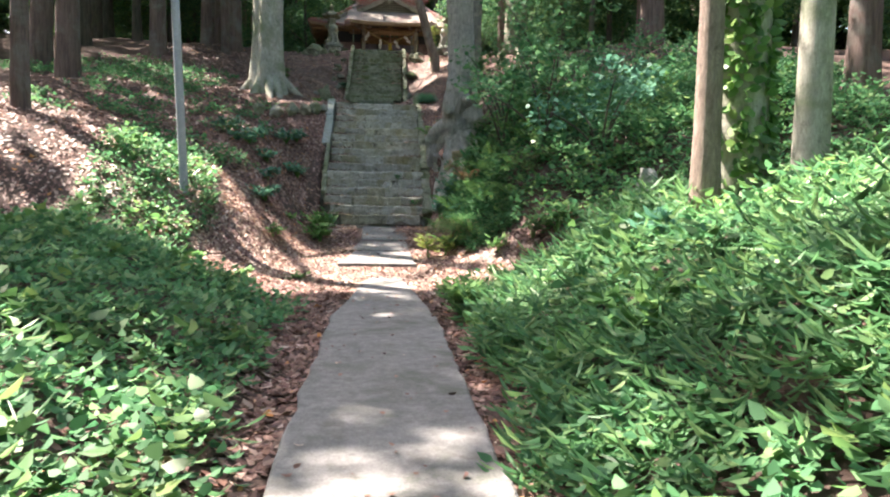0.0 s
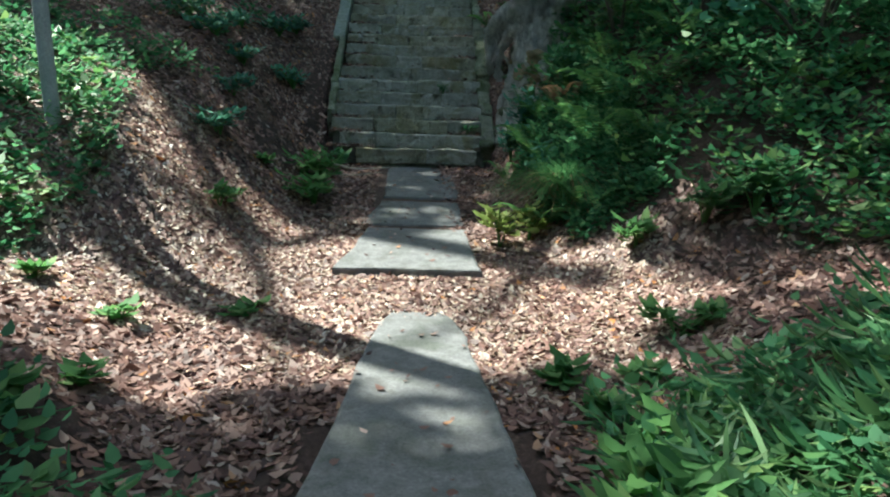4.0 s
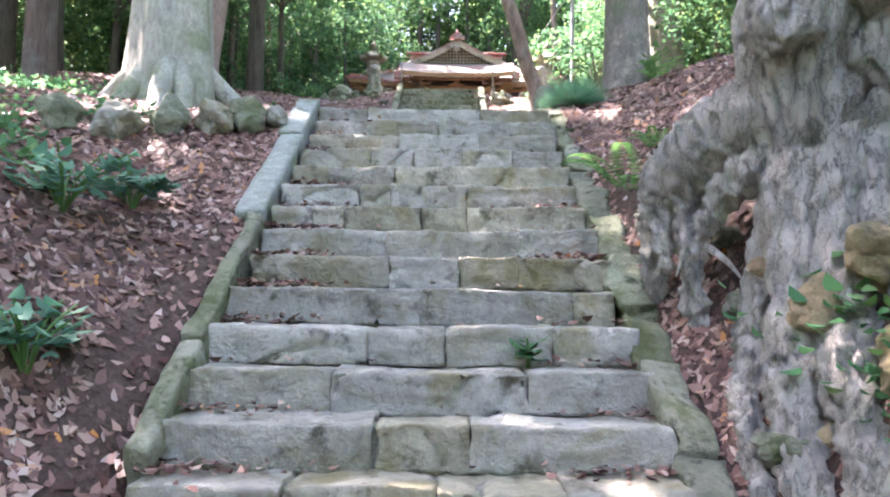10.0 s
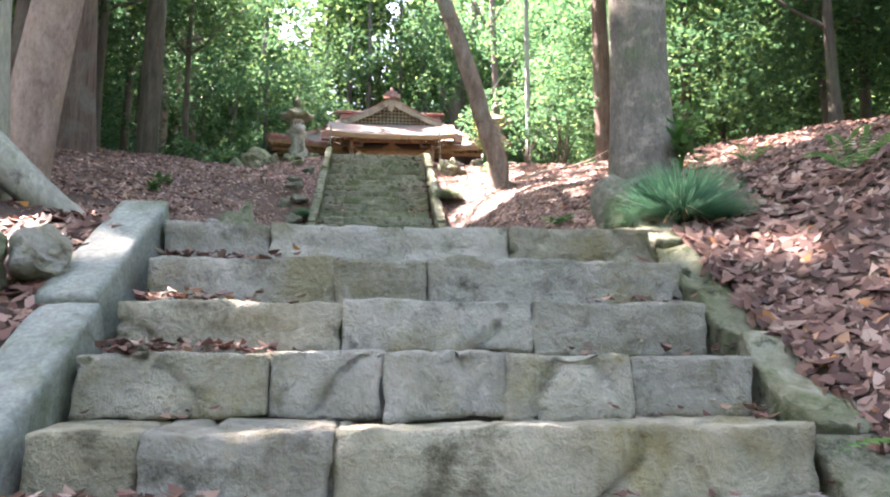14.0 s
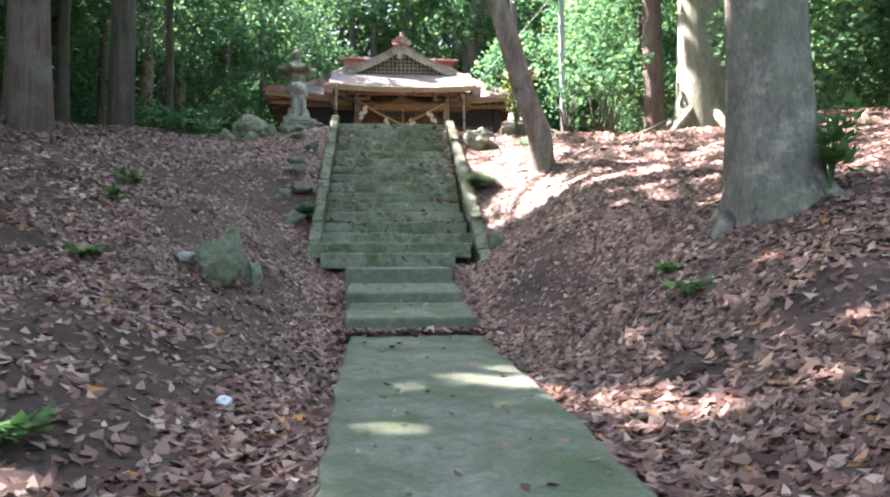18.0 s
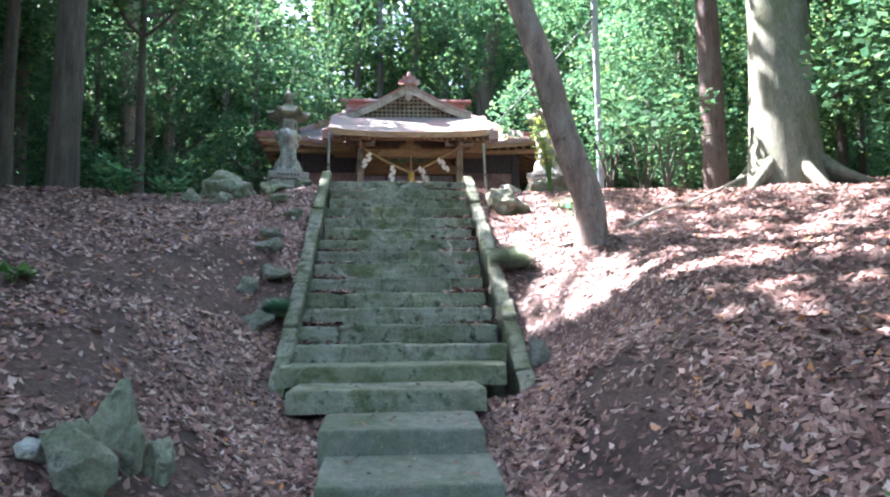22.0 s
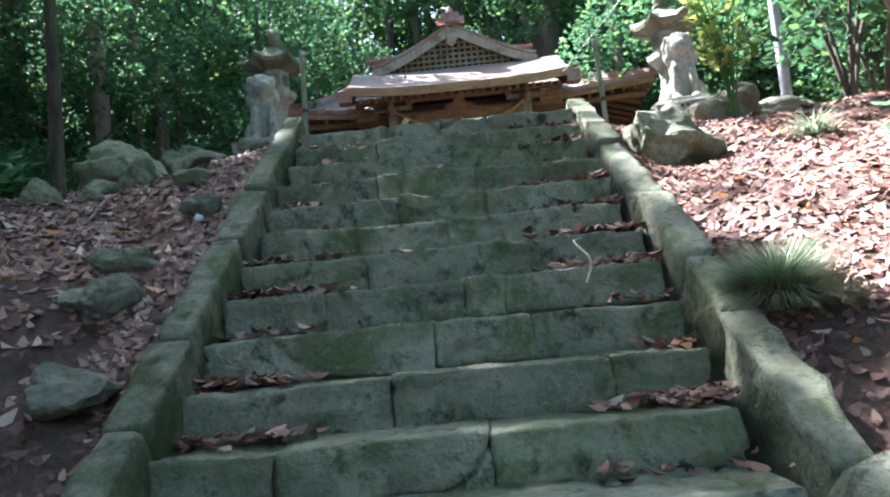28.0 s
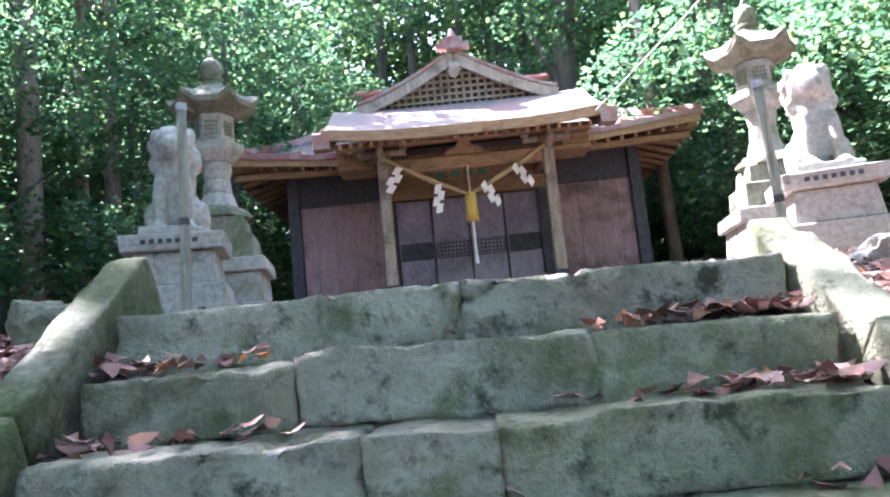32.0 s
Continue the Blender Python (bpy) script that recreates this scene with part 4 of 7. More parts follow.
# added out of view: their crowns keep the sun off path, banks and steps
for k, (x, y) in enumerate(((-6.2, 7.5), (-6.4, 3.2), (-7.0, -1.0), (-8.6, 18.6), (-4.7, 5.6), (-5.2, 10.4), (-7.5, 13.5), (-6.0, 18.5), (-6.2, 25.5), (-5.4, 30.5))):
    canopy_tree("cedar", x, y, 0.24, 0.18, 15, BARK_RED, "unseen reddish cedar added to shade the way and its banks", 60.0 + k, 4.8 if k > 7 else 4.0, 8.5, 13.0, count=(6, 7, 5, 20, 5, 18, 20, 20, 28, 30)[k], per=60 if k in (0, 1, 2, 4) else 110, foot=1.2)


def mesh_of(name, bm):
    me = bpy.data.meshes.new(name)
    bm.to_mesh(me)
    bm.free()
    return me


def gnarl(me, deep):
    """Pushes a bark surface in and out along twisted ridges."""
    me.update()
    for v, nrm in zip(me.vertices, [Vector(n.vector) for n in me.vertex_normals]):
        p = v.co
        q = Vector((p.x * 15 + p.z * 2.0, p.y * 15 - p.z * 1.5, p.z * 3.0))
        h = 0.45 - abs(noise.noise(q)) * 1.5 + 0.5 * noise.noise(p * 7) + 0.8 * noise.noise(p * 24) + 0.3 * noise.noise(p * 55) + 1.5 * (0.22 - abs(noise.noise(q * 2.3)))
        v.co = p + nrm * deep * h
    return me


def burl_tree(x, y, zb, k):
    top = thing("burl_tree", pose(x, y, zb) @ Matrix.Diagonal((k, k, k, 1)), "gnarled grey tree with burls and roots beside the steps", "tree")
    line = bent([(-0.12, -0.12, -1.0), (-0.1, -0.08, -0.7), (-0.05, -0.03, -0.35), (0, 0, -0.1), (0.0, 0, 0.1), (-0.04, 0, 0.4), (-0.06, 0.0, 0.7), (0.0, 0, 1.1), (0.05, 0.05, 1.5), (0.02, 0.1, 2.2), (0.0, 0.1, 3.5), (-0.2, 0.2, 7.0), (-0.3, 0.4, 13.0)], 560)
    line = np.vstack([line[:190], line[190::12]])
    rad = np.interp(line[:, 2], (-1.0, -0.6, 0.0, 0.5, 0.9, 1.2, 1.7, 4, 13), (0.3, 0.22, 0.22, 0.27, 0.32, 0.29, 0.3, 0.3, 0.2))
    part_of("trunk", gnarl(tube_mesh("trunk", [tube(line, rad, 110, 0.13, 3.2, 0.05, 2.0)]), 0.042), BARK_BURL, top, smooth=True)
    for px, py, pz, sx, sy, sz, sd in ((0.33, -0.1, 0.66, 0.3, 0.27, 0.32, 1.2), (-0.24, -0.2, 0.75, 0.2, 0.18, 0.17, 2.4), (0.2, -0.24, 0.95, 0.2, 0.16, 0.15, 3.1), (0.24, -0.08, 0.25, 0.2, 0.2, 0.25, 4.4)):
        ob = part_of("burl", gnarl(mesh_of("burl", rock_bm(sx, sy, sz, sd, 4, rough=0.35)), 0.035), BARK_BURL, top, "swollen burl on the trunk", True)
        ob.location = (px, py, pz)
    # roots that arch and run down the cut bank
    runs = (([(-0.1, 0.05, 0.45), (-0.36, 0.28, 0.32), (-0.56, 0.48, 0.1), (-0.64, 0.6, -0.12), (-0.63, 0.66, -0.6)], (0.25, 0.23, 0.2, 0.11, 0.05)),
            ([(-0.5, 0.4, 0.16), (-0.56, 0.36, -0.1), (-0.54, 0.34, -0.65)], (0.08, 0.05, 0.03)),
            ([(-0.15, 0.0, 0.2), (-0.4, 0.16, 0.0), (-0.52, 0.26, -0.25), (-0.5, 0.28, -0.75)], (0.11, 0.085, 0.06, 0.03)),
            ([(-0.6, 0.55, 0.0), (-0.68, 0.4, -0.2), (-0.7, 0.2, -0.4)], (0.06, 0.04, 0.02)),
            ([(0.3, 0.1, 0.1), (0.7, 0.15, 0.05), (1.1, 0.1, 0.1)], (0.13, 0.09, 0.04)))
    runs = list(runs)
    for start, way, radii in (((-0.1, -0.12, 0.1), ((2.04, 16.1), (1.95, 15.85), (1.9, 15.55), (1.93, 15.25), (1.9, 14.95)), (0.16, 0.13, 0.1, 0.075, 0.055, 0.03)),
                              ((0.02, -0.18, 0.1), ((2.2, 16.05), (2.1, 15.8), (2.02, 15.5), (2.06, 15.2), (2.12, 14.85)), (0.17, 0.13, 0.1, 0.07, 0.05, 0.03)),
                              ((0.14, -0.16, 0.2), ((2.38, 16.05), (2.34, 15.75), (2.24, 15.45), (2.28, 15.15), (2.24, 14.9)), (0.16, 0.12, 0.09, 0.06, 0.045, 0.025)),
                              ((0.25, -0.1, 0.3), ((2.56, 16.1), (2.58, 15.8), (2.66, 15.5), (2.62, 15.2)), (0.14, 0.1, 0.07, 0.05, 0.03)),
                              ((-0.14, 0.0, 0.0), ((2.0, 16.35), (1.88, 16.15), (1.84, 15.9), (1.8, 15.6)), (0.12, 0.09, 0.06, 0.045, 0.025))):
        line = [start] + [((wx - x) / k, (wy - y) / k, (gz(wx, wy) + 0.02 - zb) / k) for wx, wy in way]
        runs.append((line, radii))
    for i, (pts, radii) in enumerate(runs):
        n = 110
        part_of("root", gnarl(tube_mesh("root", [tube(bent(pts, n), taper(n, *radii), 40, 0.2, 5.0, 0.04, i * 1.7)]), 0.034), BARK_BURL, top, smooth=True)
        q = random.Random(i)
        end = pts[-2]
        for _ in range(2 if i > 4 else 1):
            tip = (end[0] + q.uniform(-0.16, 0.14), end[1] - q.uniform(0.1, 0.3), end[2] - q.uniform(0.2, 0.4))
            wx, wy = x + k * tip[0], y + k * tip[1]
            tip = (tip[0], tip[1], (gz(wx, wy) - 0.01 - zb) / k if i > 4 else tip[2])
            part_of("rootlet", tube_mesh("rootlet", [tube(bent([end, ((end[0] + tip[0]) / 2 + 0.04, (end[1] + tip[1]) / 2, (end[2] + tip[2]) / 2), tip], 8), taper(8, 0.03, 0.018, 0.006), 6, 0.1, 5)]), BARK_BURL, top, smooth=True)
    for i in range(4):
        a = radians(70 + 85 * i)
        s = np.linspace(0, 1, 8)
        pts = np.array([-0.2, 0.2, 6.5 + i]) + np.stack([np.cos(a) * 3.2 * s, np.sin(a) * 3.2 * s, 2.2 * s], 1)
        part_of("limb", tube_mesh("limb", [tube(pts, 0.14 * (1 - 0.8 * s), 8, 0.08, 2)]), BARK_BURL, top, smooth=True)
    part_of("crown", canopy("crown", x, y, zb, spray(11, 12, 4.2, 8.5, 12.5, 1.0, 2.0), 80, 0.22, 77), DARK_CROWN, top)


burl_tree(2.29, 16.42, 2.11, 0.81)

# ---- the wood around ----
cedar_crown = crown_mesh("crown", [(0, 0, 9 + k * 1.1, 2.1 - 0.12 * k) for k in range(8)], 75, 0.32, seed=21)
slim_crown = crown_mesh("crown", spray(5, 10, 1.4, 9, 15, 0.8, 1.4), 160, 0.24, seed=22)
bush_crowns = [crown_mesh("crown", spray(30 + k, 15, 1.8, 1.4, 8.5, 0.8, 1.5), 760, 0.125, seed=30 + k) for k in range(3)]
cedar_a = tree("cedar", -9, 27, 0.22, 0.1, 17, BARK_DARK, "dark straight cedar in the wood", crown=cedar_crown, crown_mat=DARK_CROWN, seed=31, group="cedars of the wood", foot=1.2)
cedar_b = tree("cedar", 9, 14, 0.26, 0.12, 17, BARK_RED, "reddish straight cedar in the wood", crown=cedar_crown, crown_mat=DARK_CROWN, seed=32, group="cedars of the wood", foot=1.2)
slim = tree("slim_tree", -1, 52, 0.15, 0.08, 16, BARK_DARK, "slim tall tree behind the shrine", crown=slim_crown, crown_mat=LIGHT_CROWN, seed=33, group="slim trees behind the shrine", foot=1.1)
evergreens = [tree("evergreen_tree", x, y, 0.12, 0.04, 6, BARK_DARK, "dense dark broadleaf evergreen tree", crown=c, crown_mat=DARK_CROWN, seed=34 + k, group="evergreens of the wood", limbs=((2.2, 40, 1.5, 1.2, 0.05), (3, 200, 1.5, 1.0, 0.05))) for k, (x, y, c) in enumerate(zip((-7.6, -8.4, 8.0), (41.0, 34.5, 39.0), bush_crowns))]
wood = random.Random(12)
spots = [(o.location.x, o.location.y) for o in (cedar_a, cedar_b, slim, *evergreens)] + [(-2.35, 20.9), (3.6, 24.7), (5.9, 30.8), (-3.6, 23.0), (5.0, 33.0)]


def free_spot(x, y, gap):
    in_way = abs(x - 0.7) < 4.0 and -6 < y < 33 or -3.9 < x < 6.2 and 31 < y < 48.5
    open_bank = -1 < x < 8 and -6 < y < 15 or -7 < x < 0 and -6 < y < 14
    for cx, cy, rx, ry in GAPS[:8]:
        for h in range(3, 17):
            if (x - cx + 0.574 * h) ** 2 + (y - cy - 0.40 * h) ** 2 < (1.5 + 0.5 * rx) ** 2:
                return False
    return not in_way and not open_bank and all((x - a) ** 2 + (y - b) ** 2 > gap * gap for a, b in spots)


def plant(kinds, count, xr, yr, gap, lo=0.85, hi=1.2):
    made = 0
    for _ in range(count * 30):
        if made >= count:
            return
        x, y = wood.uniform(*xr), wood.uniform(*yr)
        if free_spot(x, y, gap):
            spots.append((x, y))
            s = wood.uniform(lo, hi)
            copy_thing(wood.choice(kinds), pose(x, y, gz(x, y), wood.uniform(-2, 2), wood.uniform(-2, 2), wood.uniform(0, 360)) @ Matrix.Diagonal((s, s, s, 1)))
            made += 1


plant([cedar_a, cedar_b], 13, (-20, -4.5), (14, 50), 2.2)
plant([cedar_a, cedar_b], 13, (5, 22), (9, 50), 2.2)
plant([cedar_a, cedar_b], 10, (-22, -6), (-8, 14), 2.6)
plant([cedar_a, cedar_b], 10, (8, 24), (-8, 10), 2.6)
plant([cedar_a, cedar_b], 4, (-12, 14), (-30, -16), 2.6)
for x, y in ((-0.8, 49.5), (0.1, 49.0), (-2.2, 51.0), (2.6, 50.5)):
    spots.append((x, y))
    copy_thing(slim, pose(x, y, gz(x, y), 0.6, -0.8, x * 80))
bright_crowns = [c.copy() for c in bush_crowns]
for c in bright_crowns:
    c.materials.clear()
bright = [tree("broadleaf_tree", x, 53.0, 0.1, 0.04, 7, BARK_DARK, "sunlit yellow-green broadleaf tree behind the shrine", crown=c, crown_mat=LIGHT_CROWN, seed=44 + k, group="sunlit trees behind the shrine") for k, (x, c) in enumerate(zip((-2.5, 2.0, 6.5), bright_crowns))]
plant(bright, 12, (-20, 5), (51, 66), 1.6, 0.9, 1.6)
plant(evergreens, 2, (-13, -6), (40, 52), 1.6, 0.9, 1.3)
plant(bright, 4, (-16, -7), (34, 52), 1.6, 0.9, 1.3)
for x, y, k, size in ((-3.7, 43.6, 0, 1.1), (-2.9, 46.8, 2, 1.2), (5.6, 47.6, 1, 1.2), (7.0, 43.5, 2, 1.2), (6.9, 36.6, 0, 0.9)):
    spots.append((x, y))
    copy_thing(evergreens[k], pose(x, y, gz(x, y), 0, 0, x * 50) @ Matrix.Diagonal((size, size, size, 1)))
plant(bright, 3, (10, 17), (30, 50), 1.6, 0.9, 1.3)
plant(evergreens, 5, (7.5, 15), (28, 50), 1.6, 0.9, 1.3)
plant([slim], 26, (-10, 14), (50, 68), 1.2)
high_crowns = [crown_mesh("crown", spray(80 + k, 14, 2.0, 3.6, 9.5, 0.9, 1.6), 700, 0.125, seed=80 + k) for k in range(2)]
high = [tree("evergreen_tree", x, y, 0.13, 0.06, 8, BARK_DARK, "dark broadleaf evergreen with a bare lower trunk", crown=c, crown_mat=DARK_CROWN, seed=84 + k, group="evergreens of the wood", limbs=((3.6, 20, 1.6, 1.2, 0.05), (4.4, 220, 1.6, 1.4, 0.05))) for k, (x, y, c) in enumerate(zip((-5.9, -6.4), (33.2, 36.6), high_crowns))]
spots += [(-5.9, 33.2), (-6.4, 36.6)]
plant(high, 5, (-10, -5.4), (29, 48), 1.9)
plant(bright, 4, (-18, -9.5), (28, 56), 1.6, 0.9, 1.4)
plant(high, 3, (6.8, 10), (34, 48), 1.9)
plant(evergreens, 5, (-12, -7.5), (30, 50), 1.8)
plant(evergreens, 4, (-20, -12), (20, 50), 2.2)
plant(evergreens, 6, (7.2, 14), (27, 50), 1.8)
plant(evergreens, 6, (12, 20), (18, 50), 2.4)
plant(evergreens, 7, (5, 18), (48, 60), 2.0, 0.9, 1.3)
plant(evergreens, 6, (-4, 10), (54, 64), 1.8, 1.3, 1.8)
plant(evergreens, 10, (-24, -8), (0, 26), 2.4)
plant(evergreens, 10, (10, 24), (0, 26), 2.4)

# a broadleaf tree whose low sunlit branches hang beside the yard
tree("broadleaf_tree", -4.5, 35.4, 0.1, 0.04, 7, BARK_DARK, "broadleaf tree with low sunlit branches beside the yard", seed=91.0, limbs=((3.4, -20, 1.4, 1.0, 0.04), (3.6, 250, 1.5, 0.8, 0.04), (4.2, 60, 1.3, 0.8, 0.04)), crown=crown_mesh("crown", [(1.0, -0.4, 4.3, 0.8), (0.2, -1.0, 4.6, 0.8), (-0.6, -0.9, 4.2, 0.7), (0.6, 0.5, 5.2, 0.9), (-0.4, 0.2, 5.8, 1.0), (0.9, -0.9, 5.4, 0.8), (-1.1, 0.4, 5.0, 0.9), (0.2, 0, 6.8, 1.0)], 640, 0.13, seed=92), crown_mat=LIGHT_CROWN)

# dark old tree with twisting limbs behind the shrine
tree("twisted_tree", 3.9, 46.3, 0.42, 0.2, 11, BARK_DARK, "old dark tree with thick twisting limbs behind the shrine", seed=71.0, foot=1.3, sway=0.7, n=22, crown=crown_mesh("crown", [(1.9, -0.3, 6.4, 1.2), (-0.9, -0.4, 7.0, 1.3), (-2.2, 0, 5.6, 1.2), (0.3, 0.2, 8.2, 1.6), (1.2, 0.3, 9.6, 1.8), (-1.0, 0, 9.4, 1.7), (2.4, -0.2, 5.2, 0.8), (-1.4, -0.6, 4.7, 0.8)], 480, 0.16, seed=72), crown_mat=DARK_CROWN)
tw = bpy.data.objects["twisted_tree"]
for pts, rad in (([(0, 0, 3.2), (0.6, -0.1, 4.1), (1.3, -0.2, 4.3), (1.7, -0.2, 5.0), (1.5, -0.2, 5.9), (1.9, 0, 7.0)], 0.2), ([(0, 0, 3.8), (-0.4, 0, 4.8), (-0.3, 0, 5.8), (-0.9, 0, 7.2)], 0.2), ([(0, 0, 2.8), (-0.8, 0, 3.8), (-1.5, 0.1, 4.2), (-2.2, 0, 5.4)], 0.14)):
    part_of("limb", tube_mesh("limb", [tube(bent(pts, 22), taper(22, rad, rad * 0.75, rad * 0.4), 12, 0.1, 3)]), BARK_DARK, tw, smooth=True)

# far woods all round, beyond the trunks
far_pts = []
for k in range(90):
    a = 2 * math.pi * k / 90
    rr = 42 + 6 * math.sin(k * 2.7)
    far_pts.append((0.7 + rr * math.cos(a), 22 + rr * 1.05 * math.sin(a) + 6, (8 if math.sin(a) > -0.4 else 1) + 4.5 * math.sin(k * 1.9), 6.5 + 1.5 * math.sin(k * 3.3)))
    if math.sin(a) > 0 and abs(math.cos(a) + 0.04) > 0.13:
        far_pts.append((0.7 + 0.9 * rr * math.cos(a), 28 + 0.9 * rr * math.sin(a), 19 + 3 * math.sin(k * 2.3), 6.0))
tagged(part_of("far_woods", crown_mesh("far_woods", far_pts, 110, 0.75, flat=1.6, seed=41), LIGHT_CROWN), "distant sunlit leafy woods", "woods", kind="stuff")

# ---- undergrowth and dead leaves ----
def bank_points(n, xr, yr, keep):
    x, y = rng.uniform(*xr, n), rng.uniform(*yr, n)
    ok = keep(x, y)
    x, y = x[ok], y[ok]
    return np.stack([x, y, ground(x, y)], 1)


def on_way(x, y):
    d = np.abs(x - np.interp(y, AXIS_Y, AXIS_X))
    return (d < 0.5) & (y < 9.3) | (d < 0.2) & (y < 10.6) | (d < 1.06) & (y > 15.3) & (y < 19.6) | (d < 1.1) & (y > 26.6) & (y < 31.3) | (d < 0.36) & (y > 11.3) & (y < 15.3) | (d < 0.5) & (y > 19.5) & (y < 26.6)


def litter(name, p, lo, hi, label, tilt=0.2, fine=True, slope=True, material=None):
    axis, side = spread(len(p), -0.1, tilt)
    if slope:
        for v in (axis, side):
            v[:, 2] += (ground(p[:, 0] + 0.06 * v[:, 0], p[:, 1] + 0.06 * v[:, 1]) - ground(p[:, 0], p[:, 1])) / 0.06
            v /= np.linalg.norm(v, axis=1, keepdims=True)
    size = rng.uniform(lo, hi, (len(p), 1))
    return tagged(part_of(name, leaf_quads(name, p + np.stack([0 * p[:, 0], 0 * p[:, 0], rng.uniform(0.003, 0.014, len(p))], 1), axis * size, side * size * rng.uniform(0.22, 0.42, (len(p), 1)), 0.3, fine), material or BROWN_LEAF), label, "leaves", kind="stuff")


def bare(x, y):
    """Patches of soil where the leaves have slid away."""
    n = wave(x + 3, y, 0, 0.8) + 0.4 * wave(x, y + 7, 0, 2.3)
    for cx, cy, rx, ry in ((-1.2, 20.6, 0.8, 0.6), (-0.75, 23.9, 0.35, 0.9), (-1.6, 26.1, 0.4, 0.8), (-1.9, 27.9, 0.5, 0.7), (-1.5, 22.2, 0.35, 0.6), (2.5, 28.0, 0.6, 0.5), (2.2, 23.0, 0.35, 0.6), (1.6, 24.5, 0.35, 0.8), (2.3, 21.7, 0.5, 0.35), (1.75, 28.2, 0.25, 0.6), (-0.9, 22.1, 0.45, 0.55), (-0.8, 24.9, 0.22, 0.9), (-1.2, 28.6, 0.3, 0.7), (1.65, 21.8, 0.3, 0.35), (1.9, 25.6, 0.25, 0.5), (-0.6, 14.3, 0.3, 0.8), (-0.5, 16.6, 0.15, 0.9), (1.8, 17.5, 0.3, 0.6)):
        n = n + 2.1 * np.exp(-((x - cx) / rx) ** 2 - ((y - cy) / ry) ** 2)
    return n > 1.05


def leafy(x, y):
    d = np.abs(x - 0.7)
    keep = ~on_way(x, y) & ~((x > 1.75) & (y < 9.0)) & ~((x < -0.35) & (y < 9.2)) & ~((x > 2.2) & (y > 11.8) & (y < 16.2))
    return keep & (~bare(x, y) | (rng.uniform(0, 1, len(x)) < 0.17)) & (d < 1.0 + 7 * rng.uniform(0, 1, len(x)) ** 0.7)


litter("dead_leaves", bank_points(330000, (-6.5, 8), (0.5, 34), leafy), 0.04, 0.095, "layer of dry brown fallen leaves", fine=False)
litter("dead_leaves", bank_points(230000, (-2.4, 4.2), (9.0, 31.5), lambda x, y: leafy(x, y) & (np.abs(x - 0.7) < 1.0 + 2.4 * rng.uniform(0, 1, len(x)))), 0.035, 0.08, "layer of dry brown fallen leaves near the way")
# the hollow's top leaves, coloured paler to look brightly sunlit
litter("dead_leaves", bank_points(42000, (-3.2, 2.6), (9.2, 13.4), lambda x, y: leafy(x, y) & (np.abs(y - 11.2 + 0.25 * (x - 0.7)) < 1.35 + 0.4 * wave(x, y, 0, 1.7)) & (wave(x + 2, y, 0, 2.1) > -0.5)), 0.03, 0.07, "dry leaves in the sunny hollow, sun glare put into their colour", material=SUNLIT_PALE_LEAF)
e = np.stack([rng.uniform(-0.05, 1.05, 700), rng.uniform(23.8, 24.06, 700), rng.uniform(3.565, 3.6, 700)], 1)
litter("landing_leaves", e, 0.035, 0.08, "dry leaves drifted against the first slab step", slope=False)
e = bank_points(9000, (0.0, 2.0), (0.5, 10.2), lambda x, y: (np.abs(np.abs(x - 0.93) - 0.62) < 0.18))
litter("path_edge_leaves", e, 0.03, 0.08, "dry leaves along the edges of the footpath")


def step_leaves(f, seed, left, right, some):
    """Leaves that lie in the corners of the treads."""
    q = np.random.default_rng(seed)
    out = []
    for k in range(f["n"] - 1):
        for x, w, n in ((f["x0"] + 0.16, 0.16, left), (f["x1"] - 0.14, 0.16, right), ((f["x0"] + f["x1"]) / 2, 0.6, some)):
            n = int(n * q.uniform(0.1, 1.0) ** 1.5)
            xx = np.clip(q.normal(x, w, n), f["x0"] + 0.03, f["x1"] - 0.03)
            yy = f["y0"] + (k + 1) * f["run"] - np.abs(q.normal(0, 0.08, n)) - 0.02
            out.append(np.stack([xx, yy, np.full(n, f["z0"] + (k + 1) * f["rise"]) + q.uniform(0, 0.035, n)], 1))
    return np.vstack(out)


litter("step_leaves", step_leaves(F1, 4, 130, 90, 10), 0.025, 0.06, "brown leaves in the corners of the lower steps", 0.2, slope=False)
litter("step_leaves", step_leaves(F2, 5, 110, 190, 12), 0.035, 0.085, "brown leaves in the corners of the upper steps", 0.2, slope=False)


def scattered(xr, yr, z_of, n, label):
    x, y = rng.uniform(*xr, n), rng.uniform(*yr, n)
    litter("scattered_leaves", np.stack([x, y, z_of(y)], 1), 0.02, 0.055, label, 0.12, slope=False)


scattered((0.1, 1.0), (19.7, 23.9), lambda y: 3.215 + 0.355 * (y - 19.42) / 4.48, 110, "few dry leaves lying on the walkway")
scattered((0.05, 1.0), (24.1, 26.7), lambda y: np.interp(y, (24.05, 24.99, 25.02, 25.03, 25.48, 25.51, 26.18, 26.2, 26.21, 26.77), (3.695, 3.805, 3.81, 3.89, 3.985, 4.125, 4.165, 4.17, 4.315, 4.335)), 90, "few dry leaves lying on the slab steps")
scattered((0.5, 1.22), (11.5, 15.2), lambda y: np.interp(y, (11.32, 12.5, 12.63, 13.5, 13.64, 15.36), (0.112, 0.192, 0.202, 0.287, 0.312, 0.467)), 90, "few dry leaves lying on the stepping slabs")
scattered((0.5, 1.35), (2.0, 10.4), lambda y: -0.52 + 0.51 * (y + 6) / 16.78 + 0.002, 120, "few dry leaves lying on the footpath")


